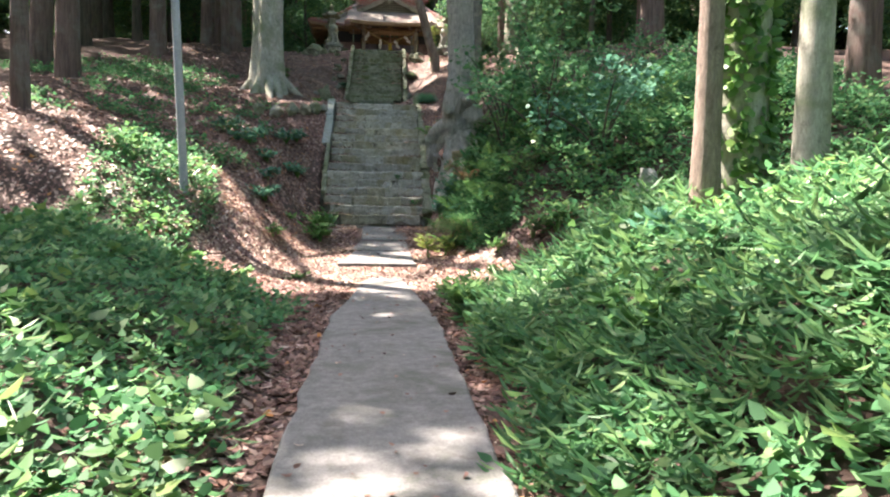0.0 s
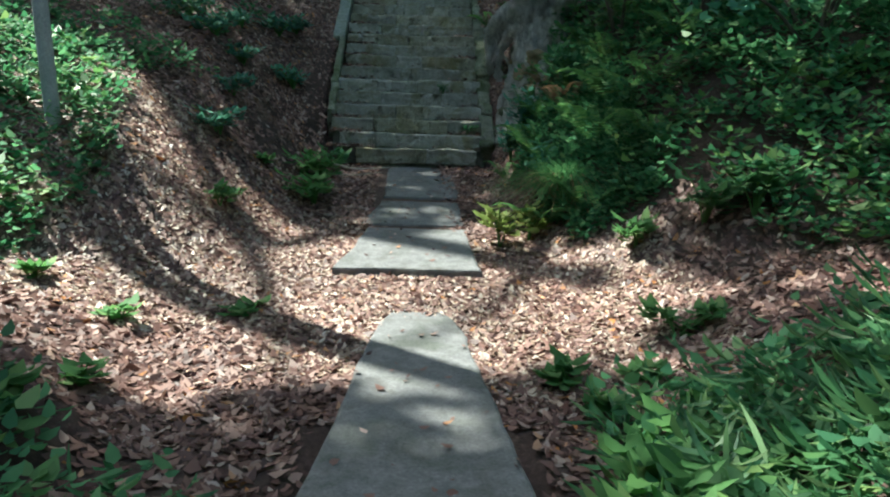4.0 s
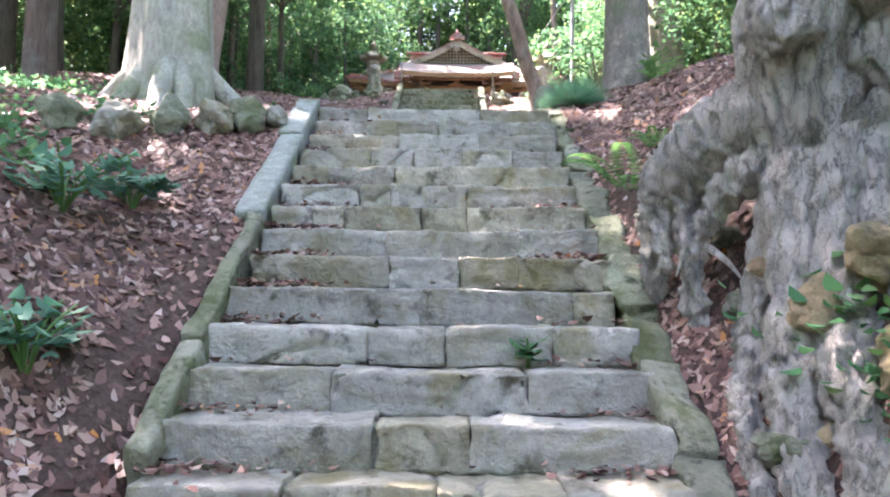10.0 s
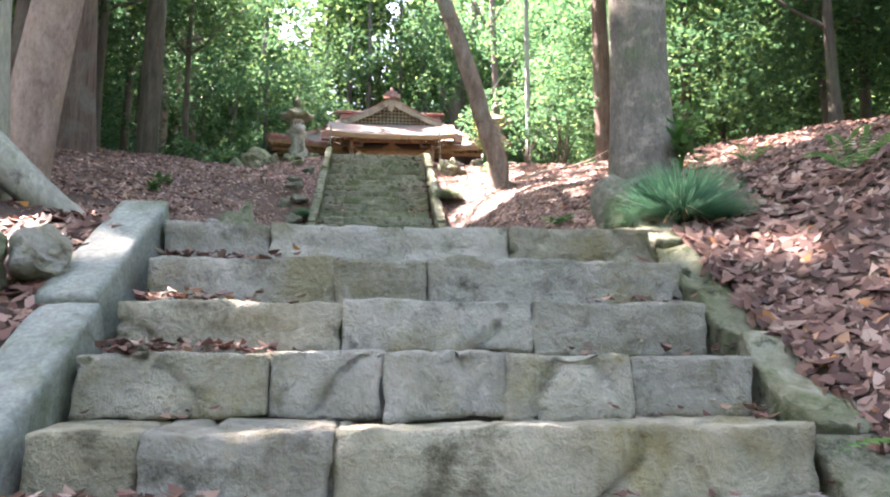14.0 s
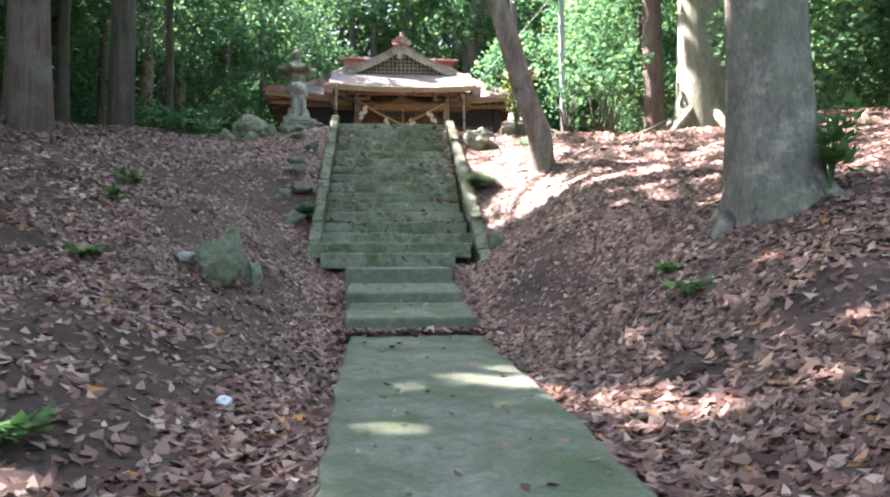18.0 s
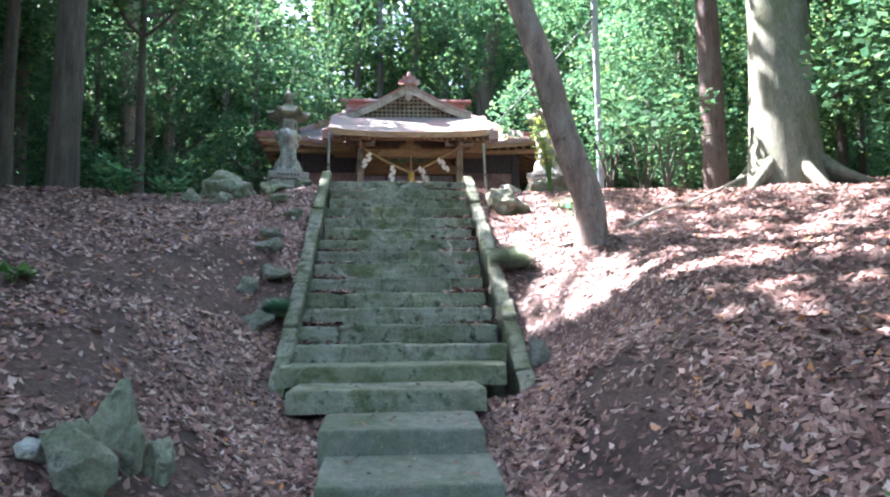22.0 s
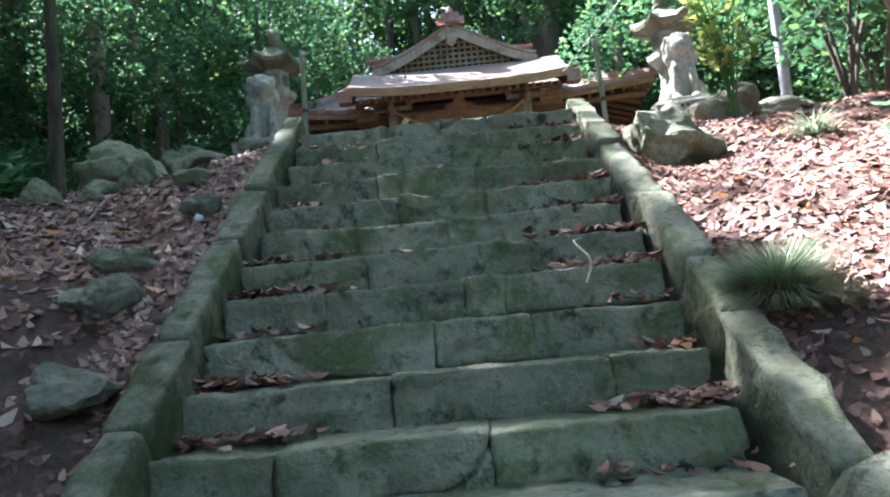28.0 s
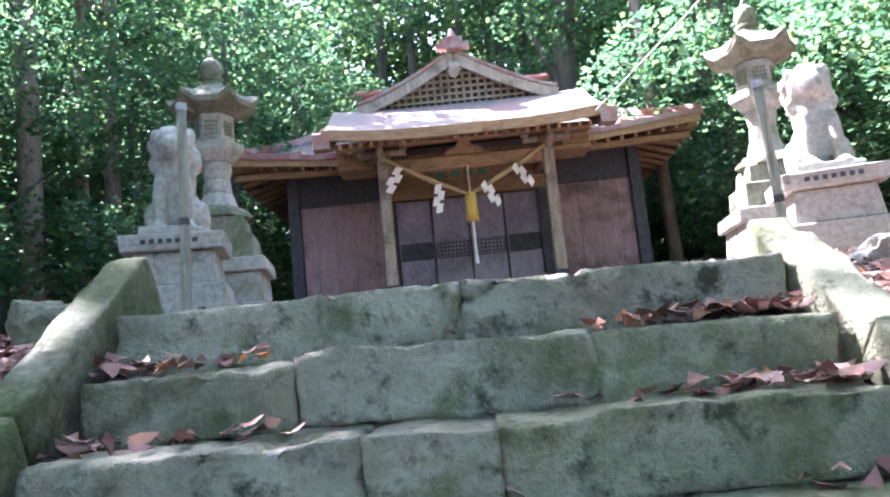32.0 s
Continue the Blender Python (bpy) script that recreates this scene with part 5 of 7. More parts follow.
def herbs(name, n, xr, yr, keep, lo, hi, leaf, material, label, per=7, wide=0.12, slim_leaf=0.36):
    """Low plants: a few leaves on each stalk."""
    p = bank_points(n, xr, yr, keep)
    top = p + np.stack([rng.normal(0, 0.05, len(p)), rng.normal(0, 0.05, len(p)), rng.uniform(lo, hi, len(p)) * (0.7 + 0.45 * wave(p[:, 0], p[:, 1], 0, 1.6) + 0.3 * wave(p[:, 0] + 3, p[:, 1], 0, 5.0))], 1)
    k = np.repeat(np.arange(len(p)), per)
    f = rng.uniform(0.25, 1, (len(k), 1))
    base = p[k] + (top - p)[k] * f
    axis, side = spread(len(k), -0.5, 0.6)
    size = leaf * rng.uniform(0.55, 1.3, (len(k), 1))
    base = base + axis * rng.uniform(0, wide, (len(k), 1))
    return tagged(part_of(name, leaf_quads(name, base, axis * size, side * size * slim_leaf, fine=True), material), label, "undergrowth", kind="stuff")


def green_right(x, y):
    edge = 1.62 + 0.22 * wave(x, y, 0, 1.5)
    ragged = (x < 8.6 + 1.5 * wave(x, y, 0, 0.7) + 0.6 * wave(x, y, 0, 2.3)) & (y > -0.8 + 0.9 * wave(x + 2, y, 0, 0.9))
    return ragged & (x > edge) & ((x > 2.7 + 0.3 * wave(x, y, 0, 1.9) + 1.1 * np.exp(-((y - 10.3) / 1.1) ** 2)) & (y < 16.3 + 0.8 * wave(x, y, 0, 1.2)) | (y < 9.4 + 0.3 * wave(x, y, 0, 2.0)) | (y > 11.7 + 0.3 * wave(x, y, 0, 2.0)) & (x > np.where(y < 15, 2.45, 2.05) + 0.12 * wave(x, y, 0, 1.7)) & (y < 16.3))


def green_left(x, y):
    ragged = (x > -7.4 + 1.5 * wave(x, y, 0, 0.7) + 0.6 * wave(x, y, 0, 2.3)) & (y > -0.8 + 0.9 * wave(x + 2, y, 0, 0.9))
    return ragged & (x < 0.05 + 0.3 * wave(x, y, 0, 1.3)) & ((y < 8.9 + 0.4 * wave(x, y, 0, 2.0)) | (x < -1.5 + 0.4 * wave(x, y, 0, 1.1)) & (x > -3.3 + 0.6 * wave(x, y, 0, 0.9)) & (y < 14.0))


herbs("undergrowth", 21000, (1.3, 10.5), (-1.8, 17.5), green_right, 0.08, 0.32, 0.078, GREEN_LEAF, "dense green leafy undergrowth on the bank", per=8, slim_leaf=0.36)
herbs("undergrowth", 18000, (-9.5, 0.5), (-1.8, 14.0), green_left, 0.06, 0.26, 0.07, GREEN_LEAF, "dense green leafy undergrowth beside the path", per=8, slim_leaf=0.34)
herbs("undergrowth", 1500, (1.3, 7.5), (1.5, 16.2), lambda x, y: green_right(x, y) & (wave(x, y + 2, 0, 1.1) > -0.2), 0.22, 0.44, 0.105, IVY_LEAF, "taller fresh green sprigs in the undergrowth", per=9, wide=0.06, slim_leaf=0.3)
herbs("undergrowth", 1100, (-6, 0.3), (1.5, 13.5), lambda x, y: green_left(x, y) & (wave(x, y + 2, 0, 1.3) > -0.1), 0.18, 0.36, 0.11, IVY_LEAF, "taller fresh green sprigs beside the path", per=8, wide=0.05, slim_leaf=0.34)
herbs("grass", 8000, (1.4, 7), (1.5, 10.4), lambda x, y: green_right(x, y) & (wave(x + 2, y, 0, 0.9) > -0.25), 0.14, 0.38, 0.18, GRASS_LEAF, "narrow-leaved bamboo grass in the undergrowth", per=6, wide=0.05, slim_leaf=0.05)
herbs("grass", 1500, (-6, 0.3), (1.5, 12), green_left, 0.06, 0.2, 0.15, GRASS_LEAF, "grass blades in the undergrowth beside the path", per=5, wide=0.05, slim_leaf=0.028)
herbs("undergrowth", 3000, (1.85, 2.7), (11.9, 15.4), lambda x, y: x > 1.95 + 0.12 * wave(x, y, 0, 2.2), 0.04, 0.2, 0.06, GREEN_LEAF, "low green plants on the cut bank", per=7, wide=0.06, slim_leaf=0.34)
herbs("undergrowth", 900, (-5.2, -1.5), (14.2, 19.5), lambda x, y: wave(x, y, 0, 1.9) + 0.5 * wave(x, y, 0, 5.0) > 0.35, 0.06, 0.18, 0.07, GREEN_LEAF, "patches of green leaves on the brown bank", per=9, slim_leaf=0.4)
herbs("undergrowth", 700, (-9, -3.4), (18.5, 24), lambda x, y: y > 17, 0.06, 0.22, 0.09, GREEN_LEAF, "green ground cover under the trees", per=7, slim_leaf=0.36)
herbs("undergrowth", 900, (3.0, 9), (12, 19), lambda x, y: x > 2.6, 0.1, 0.5, 0.11, GREEN_LEAF, "green leaves on the upper bank", per=8, slim_leaf=0.34)

# ---- the shrine hall ----
YARD = 7.0
SHRINE = (0.92, 40.5)
SK = Matrix.Diagonal((1.07, 1.07, 1.07, 1))


def sheet(fx, u0, u1, v0, v1, nu, nv, thick):
    """A curved sheet with thickness: fx(u, v) gives a point."""
    us, vs = np.linspace(u0, u1, nu), np.linspace(v0, v1, nv)
    top = np.array([[fx(u, v) for u in us] for v in vs]).reshape(-1, 3)
    low = top - (0, 0, thick)
    n = nu * nv
    q = []
    for j in range(nv - 1):
        for i in range(nu - 1):
            a, b, c, d = j * nu + i, j * nu + i + 1, (j + 1) * nu + i + 1, (j + 1) * nu + i
            q += [(a, b, c, d), (n + d, n + c, n + b, n + a)]
    for i in range(nu - 1):
        q += [(i + 1, i, n + i, n + i + 1), ((nv - 1) * nu + i, (nv - 1) * nu + i + 1, n + (nv - 1) * nu + i + 1, n + (nv - 1) * nu + i)]
    for j in range(nv - 1):
        q += [(j * nu, (j + 1) * nu, n + (j + 1) * nu, n + j * nu), ((j + 1) * nu + nu - 1, j * nu + nu - 1, n + j * nu + nu - 1, n + (j + 1) * nu + nu - 1)]
    me = bpy.data.meshes.new("sheet")
    me.from_pydata(np.vstack([top, low]).tolist(), [], q)
    me.update()
    return me


def strip(points, w, h):
    """One continuous squared bar along a line of points."""
    pts = [Vector(p) for p in points]
    bm = bmesh.new()
    rings = []
    for k, p in enumerate(pts):
        d = (pts[min(k + 1, len(pts) - 1)] - pts[max(k - 1, 0)]).normalized()
        u = d.cross(Vector((0, 0, 1))).normalized() * w / 2
        v = u.cross(d).normalized() * h / 2
        rings.append([bm.verts.new(p + a * u + b * v) for a, b in ((-1, -1), (1, -1), (1, 1), (-1, 1))])
    for r, q in zip(rings, rings[1:]):
        for i in range(4):
            bm.faces.new((r[i], r[(i + 1) % 4], q[(i + 1) % 4], q[i]))
    bm.faces.new(rings[0][::-1])
    bm.faces.new(rings[-1])
    bmesh.ops.recalc_face_normals(bm, faces=bm.faces)
    return bm


def beam(bm, p, q, w, h):
    """A squared timber from p to q."""
    p, q = Vector(p), Vector(q)
    d = q - p
    m = Matrix.Translation(p) @ d.to_track_quat("Y", "Z").to_matrix().to_4x4()
    box(bm, -w / 2, w / 2, 0, d.length, -h / 2, h / 2, m)


def one(p, q, w, h, bevel=0.008):
    bm = bmesh.new()
    beam(bm, p, q, w, h)
    bmesh.ops.bevel(bm, geom=bm.edges[:], offset=bevel, segments=1, affect="EDGES")
    return bm


def shrine():
    top = thing("shrine", pose(SHRINE[0], SHRINE[1], YARD + 0.05) @ SK, "small wooden shrine hall with faded red sheet roof and closed walls", "shrine")
    hw, wy, wh, dep = 3.0, 1.9, 3.0, 4.4              # wall half width, front, height, depth
    part("plinth", box_bm(-hw - 0.15, hw + 0.15, wy - 0.15, wy + dep + 0.15, -0.2, 0.3, 0.02), GRANITE_DARK, top, "low stone plinth")
    for s in (-1, 1):
        a, b = (-hw, -1.27) if s < 0 else (1.27, hw)
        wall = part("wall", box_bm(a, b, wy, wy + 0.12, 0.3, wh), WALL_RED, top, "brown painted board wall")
        k = 5
        for i in range(k):
            x0 = a + (b - a) * i / k
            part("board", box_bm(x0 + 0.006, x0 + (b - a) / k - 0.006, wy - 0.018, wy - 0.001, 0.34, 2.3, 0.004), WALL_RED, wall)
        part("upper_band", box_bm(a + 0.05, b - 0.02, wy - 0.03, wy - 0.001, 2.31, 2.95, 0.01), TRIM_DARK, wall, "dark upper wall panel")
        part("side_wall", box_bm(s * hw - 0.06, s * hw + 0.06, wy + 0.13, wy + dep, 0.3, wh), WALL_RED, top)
        for y in (wy - 0.06, wy + dep):
            part("corner_post", box_bm(s * hw - 0.1, s * hw + 0.1, y - 0.1, y + 0.12, 0.28, wh + 0.05, 0.01), TRIM_DARK, top, "dark corner post")
        part("door_post", box_bm(s * 1.35 - 0.09, s * 1.35 + 0.09, wy - 0.08, wy - 0.031, 0.3, wh, 0.01), TRIM_DARK, top)
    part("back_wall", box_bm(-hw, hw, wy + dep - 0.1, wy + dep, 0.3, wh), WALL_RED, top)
    # doors: four leaves with a lattice in the middle
    for i, (a, b) in enumerate(((-1.26, -0.64), (-0.63, 0.0), (0.01, 0.63), (0.64, 1.26))):
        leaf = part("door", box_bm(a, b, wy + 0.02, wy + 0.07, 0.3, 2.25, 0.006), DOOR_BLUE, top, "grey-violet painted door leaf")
        part("stile", box_bm(a, a + 0.03, wy - 0.005, wy + 0.019, 0.32, 2.23, 0.004), TRIM_DARK, leaf)
        part("rail", box_bm(a + 0.05, b, wy - 0.005, wy + 0.019, 1.2, 1.5, 0.004), TRIM_DARK, leaf)
        if i in (1, 2):
            bm = bmesh.new()
            for k in range(8):
                box(bm, a + 0.08 + k * 0.068, a + 0.098 + k * 0.068, wy - 0.028, wy - 0.012, 1.21, 1.49)
            for k in range(5):
                box(bm, a + 0.07, b - 0.02, wy - 0.038, wy - 0.029, 1.21 + k * 0.065, 1.228 + k * 0.065)
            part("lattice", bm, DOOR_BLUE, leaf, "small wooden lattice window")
    part("lintel", box_bm(-1.45, 1.45, wy - 0.12, wy - 0.005, 2.26, 2.5, 0.01), WOOD, top)
    part("transom", box_bm(-1.3, 1.3, wy - 0.04, wy + 0.03, 2.51, 3.0, 0.01), WOOD, top)
    bm = box_bm(-0.55, 0.55, wy - 0.16, wy - 0.13, 2.52, 2.78, 0.01)
    plate = part("name_board", bm, WOOD, top, "wooden name board with green lettering")
    paint = mat("green_paint", (0.08, 0.22, 0.12), (0.14, 0.3, 0.18), bump=0.0)
    for k in range(4):
        part("lettering", box_bm(-0.46 + k * 0.24, -0.3 + k * 0.24, wy - 0.172, wy - 0.161, 2.58, 2.73), paint, plate)
    for y in (wy, wy + dep):
        part("wall_plate", box_bm(-hw - 0.7, hw + 0.7, y - 0.1, y + 0.1, wh, wh + 0.18, 0.01), WOOD, top)
    for s in (-1, 1):
        part("wall_plate", box_bm(s * hw - 0.1, s * hw + 0.1, wy + 0.11, wy + dep - 0.11, wh, wh + 0.18, 0.01), WOOD, top)

    # main hipped roof
    ex, y0, y1, yr, rl, ze, zr = 3.95, 0.95, 7.3, 4.1, 1.75, 2.93, 4.75

    def roof(x, y):
        t = min((ex - abs(x)) / (ex - rl), (y - y0) / (yr - y0), (y1 - y) / (y1 - yr))
        t = max(0.0, min(1.0, t))
        corner = max(0.0, abs(x) / ex - 0.6) * max(0.0, abs(y - yr) / (yr - y0) - 0.5)
        return (x, y, ze + (zr - ze) * (0.72 * t + 0.28 * t * t) + 0.9 * corner)

    part_of("roof", sheet(roof, -ex, ex, y0, y1, 63, 41, 0.11), ROOF_GREY, top, "bleached sheet-metal hipped roof")
    for s in (-1, 1):
        for ya in (y0, y1):
            line = [roof(s * (ex - (ex - rl) * k / 8), ya + (yr - ya) * k / 8) for k in range(9)]
            bm = strip([(p[0], p[1], p[2] + 0.05) for p in line], 0.2, 0.12)
            part("hip_ridge", bm, ROOF_RED, top, "red sheet hip cap")
    ridge = part("ridge", box_bm(-rl - 0.1, rl + 0.1, yr - 0.16, yr + 0.16, zr - 0.05, zr + 0.24, 0.01), ROOF_RED, top, "boxed red ridge")
    part("ridge_cap", box_bm(-rl - 0.28, rl + 0.28, yr - 0.27, yr + 0.27, zr + 0.24, zr + 0.33, 0.02), ROOF_RED, ridge)
    for s in (-1, 1):
        part("eave_cap", strip([(roof(s * (2.05 + (ex - 2.05) * k / 6), y0)[0], y0 - 0.03, roof(s * (2.05 + (ex - 2.05) * k / 6), y0)[2] + 0.0) for k in range(7)], 0.1, 0.09), ROOF_RED, top, "red sheet eave edge")
        part("eave_cap", strip([(s * (ex + 0.03), y0 + (y1 - y0) * k / 8, roof(s * ex, y0 + (y1 - y0) * k / 8)[2]) for k in range(9)], 0.1, 0.09), ROOF_RED, top, "red sheet eave edge")
    # rafters and fascia of the main roof
    for i in range(34):
        x = -3.8 + 7.6 * i / 33
        if abs(x) > 1.95:
            zx = roof(x, y0)[2]
            part("rafter", one((x, y0 + 0.04, zx - 0.17), (x, wy + 0.3, zx + 0.12), 0.06, 0.08), WOOD, top)
    for s in (-1, 1):
        for i in range(16):
            y = y0 + 0.3 + 0.37 * i
            part("rafter", one((s * (ex - 0.04), y, roof(s * ex, y)[2] - 0.17), (s * (hw - 0.3), y, ze + 0.22), 0.06, 0.08), WOOD, top)
        part("hip_rafter", one((s * (ex - 0.05), y0 + 0.05, roof(s * ex, y0)[2] - 0.18), (s * 2.6, wy + 0.4, ze + 0.12), 0.12, 0.14), WOOD, top)
        part("fascia", one((s * 1.99, y0 - 0.02, ze - 0.1), (s * ex, y0 - 0.02, roof(ex, y0)[2] - 0.1), 0.05, 0.15), WOOD, top, "brown eave board")
        part("soffit_board", one((s * 1.95, y0 + 0.28, ze - 0.2), (s * ex * 0.97, y0 + 0.28, ze - 0.14), 0.12, 0.1), WOOD, top)

    # front porch: posts, brackets, beams
    for s in (-1, 1):
        part("post_base", box_bm(s * 1.25 - 0.16, s * 1.25 + 0.16, -0.16, 0.16, -0.1, 0.2, 0.03), GRANITE, top, "stone post base")
        post = part("post", box_bm(s * 1.25 - 0.085, s * 1.25 + 0.085, -0.085, 0.085, 0.2, 2.55, 0.018), WOOD_GREY, top, "grey weathered square post")
        part("collar", box_bm(s * 1.25 - 0.1, s * 1.25 + 0.1, -0.1, 0.1, 0.55, 0.62, 0.006), TRIM_DARK, post)
        br = part("bracket", box_bm(s * 1.25 - 0.13, s * 1.25 + 0.13, -0.13, 0.13, 2.551, 2.66, 0.03), WOOD, top, "carved bracket block")
        for a in (-1, 1):
            part("bracket_arm", one((s * 1.25 + a * 0.131, 0, 2.62), (s * 1.25 + a * 0.36, 0, 2.62), 0.1, 0.08), WOOD_GREY, br)
            part("bearing_block", box_bm(s * 1.25 + a * 0.32 - 0.06, s * 1.25 + a * 0.32 + 0.06, -0.06, 0.06, 2.665, 2.72, 0.015), WOOD_GREY, br)
        part("nosing", one((s * 1.25, -0.131, 2.5), (s * 1.25, -0.42, 2.58), 0.1, 0.13, 0.03), WOOD_GREY, br, "carved beam end with a pale face")
        part("tie_beam", one((s * 1.25, 0.09, 2.45), (s * 1.3, wy - 0.05, 2.62), 0.11, 0.16), WOOD, top)
    part("rainbow_beam", box_bm(-1.16, 1.16, -0.07, 0.07, 2.28, 2.5, 0.02), WOOD, top, "curved cross beam between the posts")
    # frog-leg strut
    bm = bmesh.new()
    prof = [(-0.3, 0), (-0.26, 0.08), (-0.12, 0.13), (-0.07, 0.26), (0.07, 0.26), (0.12, 0.13), (0.26, 0.08), (0.3, 0)]
    fv = [bm.verts.new((x, -0.05, 2.501 + z)) for x, z in prof]
    f = bm.faces.new(fv)
    r = bmesh.ops.extrude_face_region(bm, geom=[f])
    for v in [g for g in r["geom"] if isinstance(g, bmesh.types.BMVert)]:
        v.co.y += 0.1
    bmesh.ops.recalc_face_normals(bm, faces=bm.faces)
    part("frog_leg_strut", bm, WOOD, top, "carved frog-leg strut")
    part("purlin", box_bm(-1.95, 1.95, -0.08, 0.08, 2.725, 2.81, 0.012), WOOD, top)

    # porch roof: long curved slope up to the gable
    kw, ky, kz = 2.0, -0.95, 2.66

    def porch(u, v):
        t = v
        y = ky + (2.2 - ky) * t
        z = kz + float(np.interp(t, (0, 0.25, 0.52, 0.75, 1), (0, 0.38, 0.9, 1.12, 1.24))) + 0.1 * abs(u) ** 3 * (1 - t)
        return (kw * u * (1 + 0.02 * t), y, z)

    part_of("porch_roof", sheet(porch, -1, 1, 0, 1, 25, 13, 0.09), ROOF_GREY, top, "bleached sheet-metal porch roof")
    for i in range(8):
        a, b = -1 + i * 0.25, -1 + (i + 1) * 0.25
        pa, pb = porch(a, 0), porch(b, 0)
        part("fascia", one((pa[0], ky - 0.03, pa[2] - 0.055), (pb[0], ky - 0.03, pb[2] - 0.055), 0.05, 0.15, 0.004), WOOD, top)
    for i in range(27):
        x = -1.9 + 3.8 * i / 26
        part("rafter", one((x, ky + 0.06, kz - 0.12), (x, 0.9, kz + 0.42), 0.05, 0.07), WOOD, top)
    for s in (-1, 1):
        part("fascia_end", box_bm(s * kw - 0.12, s * kw + 0.12, ky - 0.06, ky + 0.16, kz - 0.16, kz + 0.07, 0.01), ROOF_RED, top, "red sheet corner cap")
        part("barge_board", one((s * (kw + 0.02), ky + 0.17, kz - 0.06), (s * (kw + 0.02), 1.1, kz + 0.72), 0.06, 0.2), WOOD, top)
        for k in range(4):
            part("stepped_soffit", box_bm(min(s * (1.4 + 0.14 * k), s * (1.98)), max(s * (1.4 + 0.14 * k), s * 1.98), 0.3 + 0.001 * k, 0.9, 2.5 + 0.09 * k, 2.585 + 0.09 * k, 0.01), WOOD, top, "stepped wooden soffit")
    # gable over the porch
    gy, gz0, gh, gw = 0.75, 3.57, 0.82, 1.62

    def gable(s):
        def fx(u, v):
            x = gw * (1 - v)
            z = gz0 + gh * (v ** 1.18) + 0.06 * (1 - v) ** 3
            return (s * x, gy - 0.12 + (3.6 - gy) * u, z)
        return fx

    for s in (-1, 1):
        me = sheet(gable(s), 0, 1, 0, 1, 2, 11, 0.07)
        me.flip_normals() if s > 0 else None
        part_of("gable_roof", me, ROOF_RED, top, "red sheet gable roof")
        bm = strip([(p[0], gy - 0.15, p[2] - 0.1) for p in (gable(s)(0, k / 8) for k in range(9))], 0.05, 0.17)
        part("bargeboard", bm, WOOD_GREY, top, "curved pale bargeboard")
        bm = strip([(p[0], gy - 0.14, p[2] + 0.03) for p in (gable(s)(0, k / 8) for k in range(9))], 0.1, 0.05)
        part("gable_edge", bm, ROOF_RED, top)
    # backing board, its dark colour standing for shade behind the lattice
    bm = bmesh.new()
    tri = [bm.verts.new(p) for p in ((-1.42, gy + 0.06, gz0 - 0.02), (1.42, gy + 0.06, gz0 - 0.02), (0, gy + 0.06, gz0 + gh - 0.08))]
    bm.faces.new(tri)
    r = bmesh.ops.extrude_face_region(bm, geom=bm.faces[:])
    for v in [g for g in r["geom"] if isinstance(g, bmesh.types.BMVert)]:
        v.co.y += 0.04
    part("gable_back", bm, WOOD_SHADED, top, "board behind the lattice, coloured dark as the recess's shade")
    for k in range(21):
        x = -1.2 + 0.12 * k
        h = (gh - 0.1) * (1 - abs(x) / 1.42) - 0.06
        if h > 0.05:
            part("lattice_bar", box_bm(x - 0.02, x + 0.02, gy + 0.0, gy + 0.03, gz0, gz0 + h), WOOD_GREY, top)
    for k in range(6):
        z = 0.04 + 0.11 * k
        w = 1.3 * (1 - (z + 0.08) / (gh - 0.02))
        if w > 0.08:
            part("lattice_bar", box_bm(-w, w, gy - 0.025, gy - 0.001, gz0 + z, gz0 + z + 0.035), WOOD_GREY, top)
    part("gable_pendant", rock_bm(0.13, 0.04, 0.15, 3.3, 2), WOOD_GREY, top, "carved gable pendant").location = (0, gy - 0.2, gz0 + gh - 0.3)
    part("gable_ridge", box_bm(-0.1, 0.1, gy - 0.2, 3.6, gz0 + gh - 0.02, gz0 + gh + 0.14, 0.02), ROOF_RED, top)
    bm = bmesh.new()
    box(bm, -0.27, 0.27, gy - 0.27, gy - 0.12, gz0 + gh + 0.03, gz0 + gh + 0.12)
    box(bm, -0.17, 0.17, gy - 0.27, gy - 0.12, gz0 + gh + 0.121, gz0 + gh + 0.21)
    bmesh.ops.create_cone(bm, cap_ends=True, segments=10, radius1=0.09, radius2=0.02, depth=0.16, matrix=Matrix.Translation((0, gy - 0.195, gz0 + gh + 0.29)))
    part("ridge_end", bm, ROOF_RED, top, "red ridge-end ornament with a finial")
    return top


shrine()


# ---- sacred rope with paper streamers ----
def twisted(pts, r, turns=26, strands=3, sides=6):
    """A rope of twisted strands along points."""
    pts = np.asarray(pts, float)
    s = np.linspace(0, 1, len(pts))
    out = []
    for k in range(strands):
        a = 2 * np.pi * (k / strands + turns * s)
        off = np.stack([0 * a, np.cos(a), np.sin(a)], 1) * r[:, None] * 0.55
        out.append(tube(pts + off, r * 0.62, sides, 0.0))
    return tube_mesh("rope", out)


